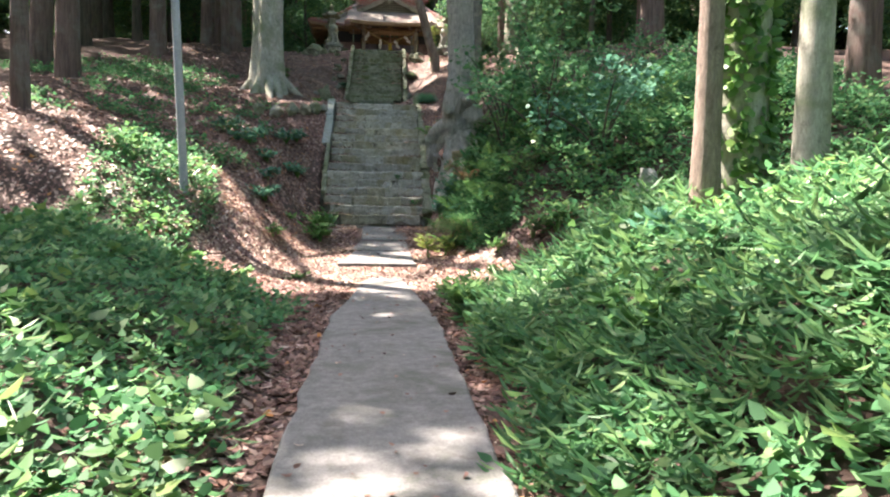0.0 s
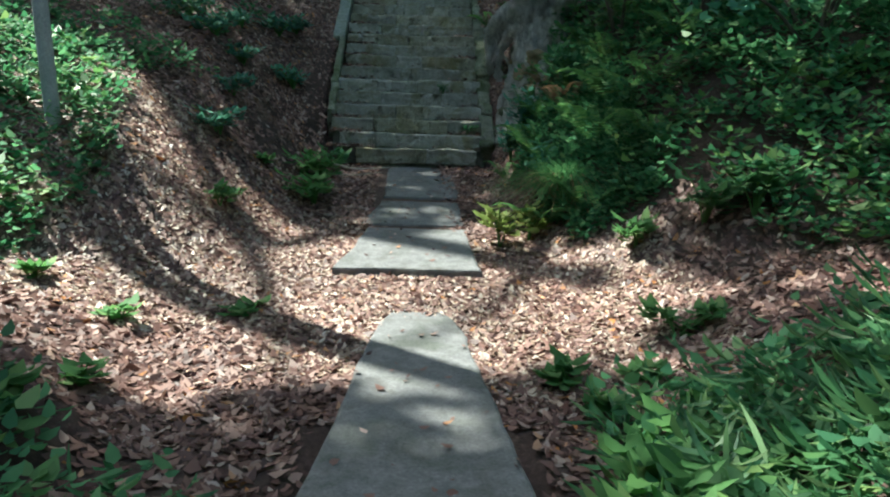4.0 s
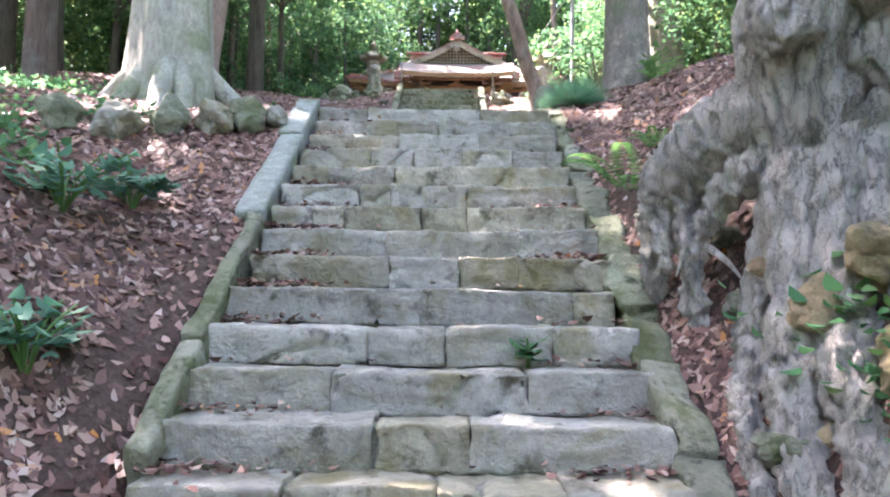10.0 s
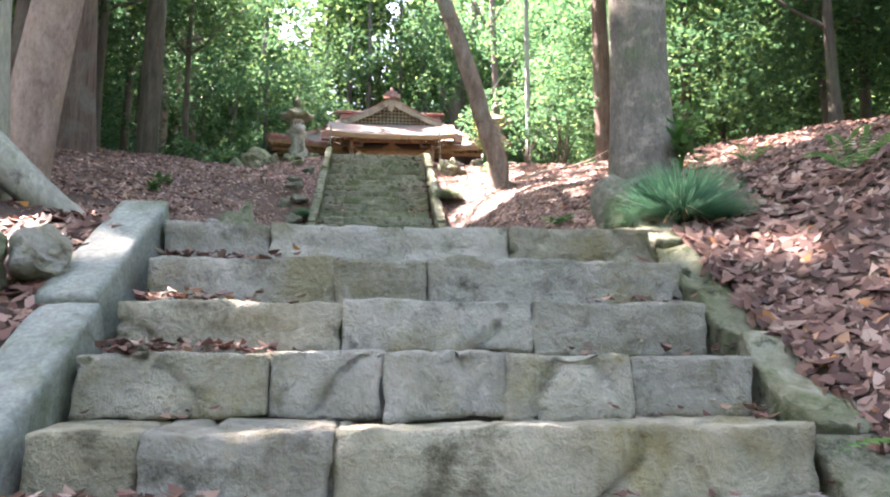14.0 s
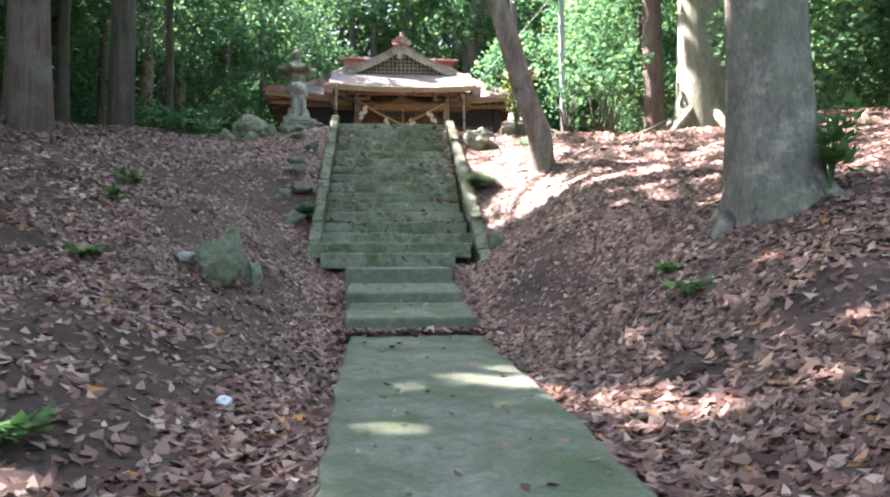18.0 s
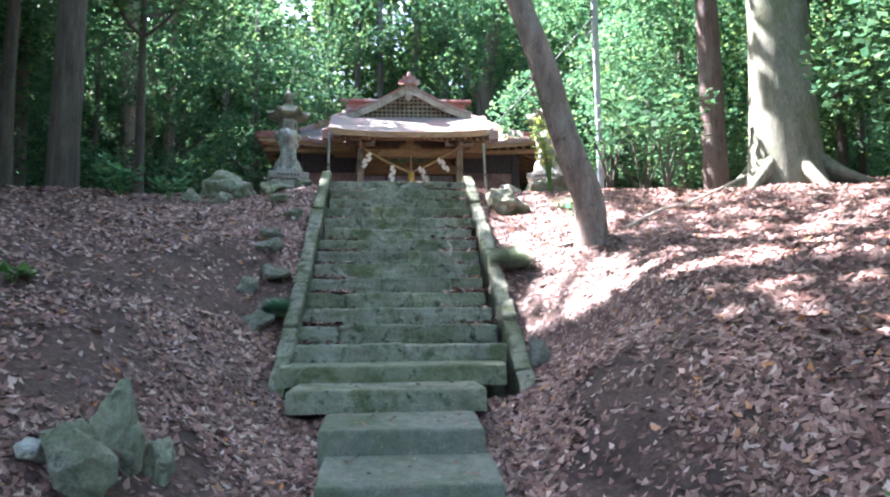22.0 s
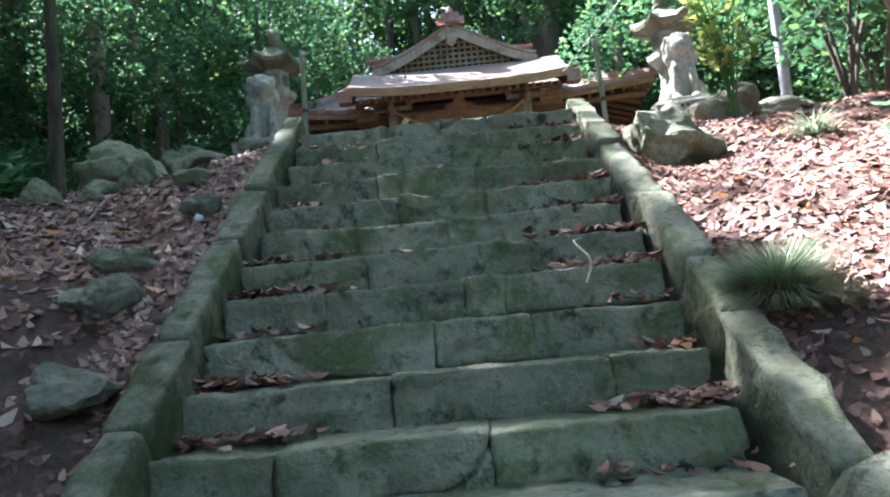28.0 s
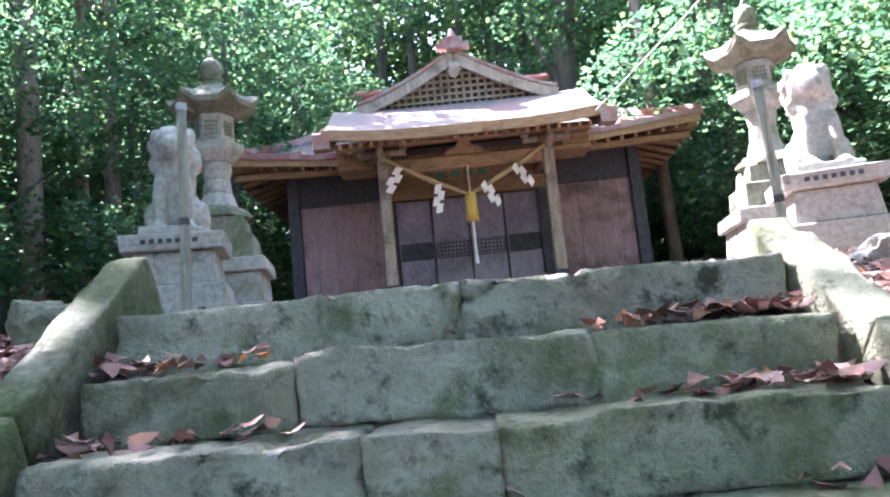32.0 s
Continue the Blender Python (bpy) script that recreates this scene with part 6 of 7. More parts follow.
def streamer(parent, x, y, z, turn, size=1.0):
    bm = bmesh.new()
    for k in range(4):
        ox = (0.05 if k % 2 else -0.03) * size
        c = [(ox - 0.07 * size, 0, -0.13 * size * k), (ox + 0.07 * size, 0, -0.13 * size * k + 0.03), (ox + 0.07 * size, 0.02, -0.13 * size * (k + 1.15)), (ox - 0.07 * size, 0.02, -0.13 * size * (k + 1.15) - 0.03)]
        vs = [bm.verts.new((a, b + 0.006 * k, d)) for a, b, d in c] + [bm.verts.new((a, b + 0.006 * k + 0.003, d)) for a, b, d in c]
        for q in ((0, 1, 2, 3), (7, 6, 5, 4), (0, 4, 5, 1), (1, 5, 6, 2), (2, 6, 7, 3), (3, 7, 4, 0)):
            bm.faces.new([vs[i] for i in q])
    ob = part("paper_streamer", bm, PAPER, parent, "white zigzag folded paper")
    ob.matrix_basis = pose(x, y, z, 0, turn, 20)


rope = thing("sacred_rope", pose(SHRINE[0], SHRINE[1] - 0.14, YARD + 0.05) @ SK, "straw rope in a V with white paper streamers", "rope")
for s in (-1, 1):
    u = np.linspace(0, 1, 40)
    pts = np.stack([s * 1.22 * (1 - u), 0 * u, 2.52 - 0.66 * u - 0.035 * np.sin(np.pi * u)], 1)
    part_of("rope", twisted(pts, 0.022 + 0.014 * np.sin(np.pi * u), 9), ROPE, rope, smooth=True)
for x, z, a in ((-0.98, 2.33, 34), (-0.42, 2.02, 10), (0.24, 2.0, -30), (0.72, 2.22, -40)):
    streamer(rope, x, -0.05, z, a, 0.72)
bell = thing("bell_cord", pose(SHRINE[0] + 0.02, SHRINE[1] - 0.1, YARD + 0.05) @ SK, "gilt bell cord with a hanging tassel", "bell cord")
bm = bmesh.new()
bmesh.ops.create_cone(bm, cap_ends=True, segments=14, radius1=0.1, radius2=0.085, depth=0.42, matrix=Matrix.Translation((0, 0, 1.66)))
part("sleeve", bm, BRASS, bell, "golden cloth sleeve", True)
u = np.linspace(0, 1, 20)
part_of("tassel", twisted(np.stack([0 * u, 0 * u, 1.46 - 0.62 * u], 1), 0.03 + 0.02 * u, 6), PAPER, bell, "pale twisted tassel", True)
part_of("cord", twisted(np.stack([0 * u, 0 * u, 2.3 - 0.44 * u], 1), 0.03 + 0 * u, 4), mat("red_white_cord", (0.5, 0.2, 0.16), (0.7, 0.6, 0.5), scale=40), bell, "red and white cord", True)


# ---- stone lanterns and guardian dogs ----
def prism(bm, n, r0, r1, z0, z1, turn=0.0, cx=0.0, cy=0.0):
    a = [turn + 2 * math.pi * k / n for k in range(n)]
    lo = [bm.verts.new((cx + r0 * math.cos(t), cy + r0 * math.sin(t), z0)) for t in a]
    hi = [bm.verts.new((cx + r1 * math.cos(t), cy + r1 * math.sin(t), z1)) for t in a]
    bm.faces.new(lo[::-1])
    bm.faces.new(hi)
    for k in range(n):
        bm.faces.new((lo[k], lo[(k + 1) % n], hi[(k + 1) % n], hi[k]))


def turned(profile, n, turn=0.0, bevel=0.012):
    bm = bmesh.new()
    for (r0, z0), (r1, z1) in zip(profile, profile[1:]):
        if abs(z1 - z0) > 1e-4:
            prism(bm, n, r0, r1, z0, z1, turn)
    if bevel:
        bmesh.ops.bevel(bm, geom=[e for e in bm.edges if e.calc_length() > bevel * 4], offset=bevel, segments=1, affect="EDGES")
    return bm


def stone_lantern(x, y, turn):
    t = thing("stone_lantern", pose(x, y, YARD, 0, 0, turn) @ Matrix.Diagonal((0.72, 0.72, 0.84, 1)), "tall weathered stone lantern on a stepped base", "lantern", "pair of stone lanterns")
    q = math.pi / 4
    part("base", turned([(0.95, -0.2), (0.92, 0.28)], 4, q), GRANITE, t, "wide pale base course")
    part("base_block", turned([(0.84, 0.285), (0.8, 0.62)], 4, q), GRANITE, t)
    part("base_slab", turned([(0.92, 0.625), (0.9, 0.78)], 4, q), GRANITE, t)
    part("plinth", turned([(0.7, 0.785), (0.66, 1.08)], 4, q), GRANITE_DARK, t, "mossy plinth block")
    part("plinth_step", turned([(0.55, 1.085), (0.5, 1.3)], 4, q), GRANITE_DARK, t)
    part("foot", turned([(0.46, 1.305), (0.42, 1.37), (0.3, 1.44)], 6), GRANITE_DARK, t)
    part("shaft", turned([(0.27, 1.445), (0.2, 1.62), (0.18, 1.78), (0.22, 1.98)], 8), GRANITE, t)
    part("platform", turned([(0.24, 1.985), (0.38, 2.1), (0.4, 2.2)], 6), GRANITE, t)
    fire = part("fire_box", turned([(0.27, 2.205), (0.27, 2.56)], 6), GRANITE, t)
    bm = bmesh.new()
    for k in range(6):
        a = math.pi / 6 + k * math.pi / 3
        m = Matrix.Translation((0.236 * math.cos(a), 0.236 * math.sin(a), 2.38)) @ pose(0, 0, 0, 0, 0, math.degrees(a))
        for j in range(4):
            box(bm, 0.0, 0.012, -0.075 + j * 0.045, -0.06 + j * 0.045, -0.09, 0.09, m)
            box(bm, 0.0, 0.01, -0.09, 0.09, -0.08 + j * 0.05, -0.066 + j * 0.05, m)
    part("lattice", bm, GRANITE_DARK, fire)
    bm = bmesh.new()
    n = 6
    rings = [(0.3, 2.565, 0.0), (0.62, 2.62, 0.1), (0.64, 2.68, 0.12), (0.4, 2.8, 0.02), (0.2, 2.93, 0), (0.12, 3.0, 0)]
    vs = []
    for r, z, lift in rings:
        ring = []
        for k in range(24):
            a = 2 * math.pi * k / 24
            c = math.cos(math.pi / n) / math.cos((a % (2 * math.pi / n)) - math.pi / n)
            up = lift * max(0.0, (c - 0.9) / 0.1) if c > 0.9 else 0
            ring.append(bm.verts.new((r * c * math.cos(a), r * c * math.sin(a), z + up)))
        vs.append(ring)
    for a, b in zip(vs, vs[1:]):
        for k in range(24):
            bm.faces.new((a[k], a[(k + 1) % 24], b[(k + 1) % 24], b[k]))
    bm.faces.new(vs[0][::-1])
    bm.faces.new(vs[-1])
    part("roof", bm, GRANITE_DARK, t, "broad hexagonal stone cap with raised corners")
    bm = bmesh.new()
    bmesh.ops.create_uvsphere(bm, u_segments=14, v_segments=9, radius=0.15, matrix=Matrix.Translation((0, 0, 3.16)))
    prism(bm, 14, 0.1, 0.17, 2.99, 3.04)
    bmesh.ops.create_cone(bm, cap_ends=True, segments=14, radius1=0.06, radius2=0.01, depth=0.14, matrix=Matrix.Translation((0, 0, 3.34)))
    part("finial", bm, GRANITE_DARK, t, "jewel finial", True)
    return t


def guardian(x, y, flip, turn):
    base = thing("statue_pedestal", pose(x, y, YARD, 0, 0, turn) @ Matrix.Diagonal((0.67, 0.67, 0.67, 1)), "stepped granite pedestal with carved lettering", "pedestal", "pair of pedestals")
    part("lower_block", turned([(0.78, -0.2), (0.72, 0.36)], 4, math.pi / 4), GRANITE, base, "rough battered lower block")
    part("upper_block", turned([(0.62, 0.365), (0.57, 0.72)], 4, math.pi / 4), GRANITE, base)
    cap = part("cap", turned([(0.72, 0.725), (0.74, 0.9)], 4, math.pi / 4), GRANITE, base, "overhanging cap slab")
    for k in range(7):
        part("lettering", box_bm(-0.3 + 0.085 * k, -0.25 + 0.085 * k, -0.532, -0.526, 0.79, 0.84), TRIM_DARK, cap)
    # one plain carved mesh, seated, built of swelling forms
    bm = bmesh.new()
    s = flip
    forms = [((0, 0.1, 0.32), (0.3, 0.36, 0.32)), ((0, -0.02, 0.62), (0.27, 0.26, 0.36)), ((0.0, -0.1, 0.98), (0.27, 0.26, 0.26)), ((0.02 * s, -0.28, 0.94), (0.17, 0.18, 0.14)), ((0.17, -0.27, 0.32), (0.09, 0.1, 0.36)), ((-0.17, -0.27, 0.32), (0.09, 0.1, 0.36)), ((0.18, -0.36, 0.06), (0.11, 0.16, 0.08)), ((-0.18, -0.36, 0.06), (0.11, 0.16, 0.08)), ((0.28, 0.05, 0.2), (0.14, 0.26, 0.22)), ((-0.28, 0.05, 0.2), (0.14, 0.26, 0.22)), ((0, 0.36, 0.55), (0.15, 0.14, 0.4)), ((0, 0.3, 0.95), (0.13, 0.12, 0.2)), ((0.2, -0.05, 1.12), (0.09, 0.08, 0.1)), ((-0.2, -0.05, 1.12), (0.09, 0.08, 0.1))]
    for k in range(16):
        a = 2 * math.pi * k / 16
        forms.append(((0.26 * math.cos(a), 0.02 + 0.22 * math.sin(a), 0.8 + 0.12 * (k % 3)), (0.09, 0.09, 0.1)))
    for c, r in forms:
        sub = bmesh.ops.create_icosphere(bm, subdivisions=2, radius=1.0, matrix=Matrix.Translation(c) @ Matrix.Diagonal((*r, 1)))
    box(bm, -0.4, 0.4, -0.5, 0.5, -0.03, 0.06)
    for v in bm.verts:
        v.co += noise.noise_vector(v.co * 9) * 0.022 + noise.noise_vector(v.co * 22) * 0.012
    statue = tagged(part("guardian_dog_statue", bm, GRANITE, None, smooth=False), "weathered pale stone guardian dog seated on its pedestal", "statue", "pair of guardian dogs")
    statue.matrix_basis = pose(x, y, YARD + 0.62, 0, 0, turn) @ Matrix.Diagonal((0.56, 0.58, 0.68, 1))
    fuse = statue.modifiers.new("fuse", "REMESH")
    fuse.mode, fuse.voxel_size, fuse.use_smooth_shade = "VOXEL", 0.028, True


LANTERNS = ((-1.72, 36.0, 8), (3.72, 36.0, -8))
DOGS = ((-1.47, 34.2, 1, 12), (3.28, 34.2, -1, -14))
for a in LANTERNS:
    stone_lantern(*a)
for a in DOGS:
    guardian(*a)

# banner poles at the head of the stairs, with a cord to the right one
for x, lean, zt in ((-0.54, 1.0, 6.78), (1.81, -1.5, 6.64)):
    pl = thing("banner_pole", pose(x, 31.72, zt, 0, lean, 0), "weathered upright wooden banner pole", "pole", "pair of banner poles")
    part_of("shaft", tube_mesh("shaft", [tube(np.stack([0 * np.linspace(0, 1, 9)] * 2 + [np.linspace(-0.3, 0.9, 9)], 1), np.full(9, 0.019), 10, 0.03)]), POLE_WOOD, pl, smooth=True)
    part("cap", turned([(0.024, 0.89), (0.022, 0.92)], 10, 0, 0), STEEL, pl, "metal cap")
    part("band", turned([(0.021, 0.42), (0.021, 0.45)], 10, 0, 0), TRIM_DARK, pl)

# ---- rocks ----
def rock(x, y, sx, sy, sz, seed, label, material=None, sink=0.35, turn=0.0, z=None, group=""):
    ob = tagged(part("rock", rock_bm(sx, sy, sz, seed, 4, rough=0.42), material or ROCK), label, "rock", group)
    ob.matrix_basis = pose(x, y, (gz(x, y) if z is None else z) + sz * (1 - 2 * sink), random.Random(seed).uniform(-12, 12), random.Random(seed + 1).uniform(-12, 12), turn)
    return ob


rock(-1.06, 24.55, 0.17, 0.11, 0.27, 1.1, "mossy green stone slab leaning on the leafy bank", ROCK_MOSSY, turn=20, sink=0.2)
rock(-0.98, 24.86, 0.15, 0.1, 0.26, 2.6, "upright mossy stone slab behind another", ROCK_MOSSY, turn=-15, sink=0.2)
rock(-0.84, 25.0, 0.08, 0.09, 0.15, 2.1, "small grey stone against a mossy slab", ROCK_MOSSY, turn=50, sink=0.2)
rock(-1.3, 24.6, 0.085, 0.07, 0.06, 3.1, "small pale rounded stone beside a mossy slab", GRANITE, sink=0.2)
rock(1.88, 30.55, 0.27, 0.25, 0.26, 4.6, "broad sunlit mossy rock at the head of the stairs", ROCK_MOSSY, turn=-20, sink=0.5, z=6.42)
rock(2.12, 31.55, 0.16, 0.14, 0.1, 4.9, "low pale rock at the edge of the yard", GRANITE, sink=0.4)
rock(2.75, 31.9, 0.3, 0.24, 0.2, 5.2, "rounded grey rock at the edge of the yard", sink=0.3)
rock(3.3, 32.2, 0.34, 0.2, 0.16, 5.7, "low grey rock at the edge of the yard", sink=0.3)
rock(-1.98, 31.7, 0.46, 0.34, 0.3, 6.2, "large low boulder on the yard's edge", ROCK_MOSSY, sink=0.32)
rock(3.8, 9.85, 0.15, 0.14, 0.3, 7.2, "pale stone block among green leaves", GRANITE, sink=0.5, z=1.1)
rock(1.62, 27.2, 0.1, 0.09, 0.16, 8.2, "upright grey stone at the foot of the kerb", sink=0.2)
rock(1.62, 19.75, 0.14, 0.24, 0.26, 9.2, "tall kerb stone at the head of the lower steps", turn=10, sink=0.25)
for k, (x, y, a, b, c) in enumerate(((-1.95, 31.15, 0.17, 0.15, 0.15), (-1.6, 31.2, 0.16, 0.15, 0.15), (-1.2, 31.15, 0.26, 0.2, 0.17), (-0.85, 31.3, 0.16, 0.18, 0.1), (-2.35, 31.2, 0.2, 0.18, 0.16), (-1.05, 30.6, 0.15, 0.13, 0.08), (-0.94, 29.4, 0.17, 0.14, 0.08), (-0.92, 29.1, 0.18, 0.15, 0.12), (-0.82, 28.6, 0.22, 0.16, 0.11), (-1.03, 28.28, 0.12, 0.11, 0.11), (-0.82, 27.75, 0.13, 0.12, 0.12), (-0.8, 30.0, 0.13, 0.12, 0.08))):
    rock(x, y, a, b, c, 20 + k * 1.3, "half-buried mossy rock beside the stairs", ROCK_MOSSY if k < 6 else ROCK, turn=37 * k, sink=0.42, group="rocks beside the upper stairs")
for k, (x, y, z, a) in enumerate(((2.16, 16.05, 1.62, 0.16), (2.1, 16.35, 1.78, 0.14), (2.3, 15.75, 1.45, 0.2), (2.38, 15.45, 1.25, 0.17), (2.12, 15.8, 1.2, 0.13), (2.28, 15.95, 1.8, 0.14), (2.5, 15.6, 1.7, 0.18), (2.2, 15.35, 0.95, 0.15))):
    rock(x, y, a, a * 0.7, a * 0.8, 90 + k * 1.7, "ochre rock bared between the tree's roots", OCHRE, turn=41 * k, sink=0.5, z=z, group="rocks under the gnarled tree")
for k, (x, y, a, b) in enumerate(((-0.56, 18.9, 0.11, 0.1), (-0.76, 18.75, 0.15, 0.15), (-0.95, 18.62, 0.13, 0.15), (-1.2, 18.5, 0.17, 0.16), (-1.55, 18.4, 0.18, 0.16), (-1.9, 18.35, 0.16, 0.15))):
    rock(x, y, a, 0.13, b, 50 + k * 1.7, "weathered brownish stone of a low retaining row", ROCK_MOSSY if k % 2 else STONE, turn=9 * k - 14, sink=0.15, group="low retaining stones")
for x, y, s in ((1.95, 15.9, 0.13), (2.05, 16.5, 0.12), (2.1, 16.9, 0.1), (-0.2, 19.75, 0.12), (0.0, 20.1, 0.08)):
    rock(x, y, s, s * 0.8, s * 0.6, 70 + s * 50 + y, "small field stone in the earth", ROCK)
rock(-0.25, 20.0, 0.24, 0.12, 0.035, 81.0, "flat pale stone lying on the leaves", GRANITE, sink=0.2)
flat = tagged(part_of("wood_plank", block(0.34, 0.07, 0.025, 0.05, 0.003, 3.0, 0.004, 0.5), STICK), "pale weathered plank lying on the slope", "plank")
flat.matrix_basis = pose(2.33, 28.85, gz(2.33, 28.85) + 0.06, 22, -8, -38)


# ---- tufts, ferns, leafy plants ----
def blades(name, r, h, n, droop, width):
    """Arching blades that spring from one foot, each in two pieces."""
    a = rng.uniform(0, 2 * np.pi, n)
    lean = 1.25 * rng.uniform(0, 1, n) ** 0.7
    out = np.stack([np.cos(a), np.sin(a), 0 * a], 1)
    up = np.array([[0.0, 0.0, 1.0]])
    ln = ((h + (r - h) * np.clip(lean, 0, 1)) * rng.uniform(0.75, 1.2, n))[:, None]
    f0 = out * (rng.uniform(0, 0.3, n) * r)[:, None]
    f1 = f0 + 0.55 * ln * (out * np.sin(lean)[:, None] + up * np.cos(lean)[:, None])
    bow = lean + droop
    f2 = f1 + 0.5 * ln * (out * np.sin(bow)[:, None] + up * np.cos(bow)[:, None])
    sd = np.stack([-np.sin(a), np.cos(a), 0 * a], 1) * width
    v = np.stack([f0 - sd, f0 + sd, f1 + sd, f1 - sd, f2 + sd * 0.25, f2 - sd * 0.25], 1).reshape(-1, 3)
    k = np.arange(n)[:, None] * 6
    return mesh_np(name, v, np.concatenate([k + [[0, 1, 2, 3]], k + [[3, 2, 4, 5]]]))


def tuft(name, x, y, r, h, n, material, label, z=None, droop=0.6, width=0.0035):
    """A tussock: living blades over a skirt of dry ones."""
    ob = thing(name, pose(x, y, (gz(x, y) if z is None else z) - 0.02), label, "grass")
    part_of("blade_clump", blades("blade_clump", r, h, n, droop, width), material, ob)
    part_of("dry_skirt", blades("dry_skirt", r * 1.05, h * 0.5, n // 8, droop + 0.3, width), DEAD_FERN, ob, "withered blades at the foot")
    return ob


tuft("grass_tuft", 1.82, 19.55, 0.27, 0.3, 3600, TUFT_LEAF, "dense blue-green tussock at the head of the lower steps", droop=0.55, width=0.0026, z=3.24)
tuft("grass_tuft", -0.68, 27.98, 0.2, 0.2, 2400, TUFT_LEAF, "dark green tussock beside the mossy kerb", droop=0.7, width=0.0026)
tuft("grass_tuft", 1.68, 28.77, 0.27, 0.27, 2600, PALE_TUFT, "pale green tussock on the sunlit slope", droop=0.7, width=0.002)
tuft("grass_tuft", 2.6, 30.2, 0.2, 0.16, 250, PALE_TUFT, "small pale green tussock on the sunlit slope", droop=0.8)


tuft("grass_tuft", 2.1, 12.7, 0.55, 0.36, 1500, GRASS_LEAF, "arching fine grass tussock at the foot of the bank", droop=0.9, width=0.003)


def fern_mesh(fronds, length, seed):
    q = np.random.default_rng(seed)
    base, axis, side = [], [], []
    for k in range(fronds):
        a = 2 * np.pi * k / fronds + q.uniform(-0.3, 0.3)
        ln = length * q.uniform(0.75, 1.15)
        for s in np.linspace(0.12, 1, 22):
            c = np.array([np.cos(a) * ln * s, np.sin(a) * ln * s, ln * (1.5 * s - 1.0 * s * s)])
            for w in (-1, 1):
                d = np.array([-np.sin(a) * w + 0.45 * np.cos(a), np.cos(a) * w + 0.45 * np.sin(a), -0.1])
                reach = ln * 0.3 * (1.02 - s) ** 0.7 * min(1, s * 4)
                base.append(c)
                axis.append(d * reach)
                side.append(np.array([np.cos(a), np.sin(a), 0.2]) * ln * 0.027)
    return leaf_quads("fern", np.array(base), np.array(axis), np.array(side), 0.15)


FERNS = [fern_mesh(7, 0.42, k) for k in range(3)]
for k, (x, y, s) in enumerate(((2.0, 13.9, 1.0), (2.35, 13.4, 1.2), (2.7, 13.9, 1.1), (1.95, 14.7, 0.8), (2.9, 12.9, 1.0), (2.5, 14.9, 0.9), (1.86, 17.8, 0.95), (3.2, 13.4, 1.1), (-0.15, 15.0, 0.5), (2.1, 18.1, 0.6), (2.45, 19.3, 0.55), (3.2, 21.5, 0.45), (1.85, 12.4, 0.9), (2.2, 12.2, 1.1), (2.05, 13.5, 1.2), (1.75, 13.7, 0.8), (2.3, 14.0, 1.2), (2.15, 14.4, 1.0), (2.4, 12.9, 1.3), (2.6, 13.2, 1.2), (2.75, 12.4, 1.1), (2.35, 15.2, 0.9), (2.05, 15.2, 0.7), (3.0, 14.2, 1.2), (2.7, 15.0, 1.1))):
    ob = tagged(part_of("fern", FERNS[k % 3], FERN_LEAF) if k not in (16, 21) else part_of("fern", fern_mesh(6, 0.42, 40 + k), DEAD_FERN), "bright green fern growing on the bank" if k not in (16, 21) else "withered brown fern on the bank", "fern", "ferns on the banks")
    ob.matrix_basis = pose(x, y, gz(x, y), 0, 0, 67 * k) @ Matrix.Diagonal((s, s, s, 1))


def broad_plant(name, x, y, h, r, n, leaf, material, label, seed, z=None, category="plant"):
    """A stalk plant with broad leaves, on a few stems."""
    q = np.random.default_rng(seed)
    top = thing(name, pose(x, y, gz(x, y) if z is None else z), label, category)
    base, axis, side = [], [], []
    for k in range(max(3, n // 9)):
        a = q.uniform(0, 2 * np.pi)
        tip = np.array([np.cos(a) * r * q.uniform(0.2, 0.9), np.sin(a) * r * q.uniform(0.2, 0.9), h * q.uniform(0.6, 1.0)])
        part_of("stem", tube_mesh("stem", [tube(bent([(0, 0, -0.03), tip * (0.3, 0.3, 0.6), tip], 7), taper(7, 0.008, 0.004), 5, 0)]), FERN_LEAF, top)
        for j in range(9):
            f = q.uniform(0.4, 1.0)
            b = q.uniform(0, 2 * np.pi)
            d = np.array([np.cos(b), np.sin(b), q.uniform(-0.35, 0.45)])
            ln = leaf * q.uniform(0.7, 1.25)
            base.append(tip * (0.3 + 0.7 * f, 0.3 + 0.7 * f, f))
            axis.append(d * ln)
            sd = np.cross(d, (0, 0, 1))
            side.append(sd / np.linalg.norm(sd) * ln * (0.32 if leaf < 0.125 else 0.26))
    part_of("leaves", leaf_quads("leaves", np.array(base), np.array(axis), np.array(side), 0.3, True), material, top)
    return top


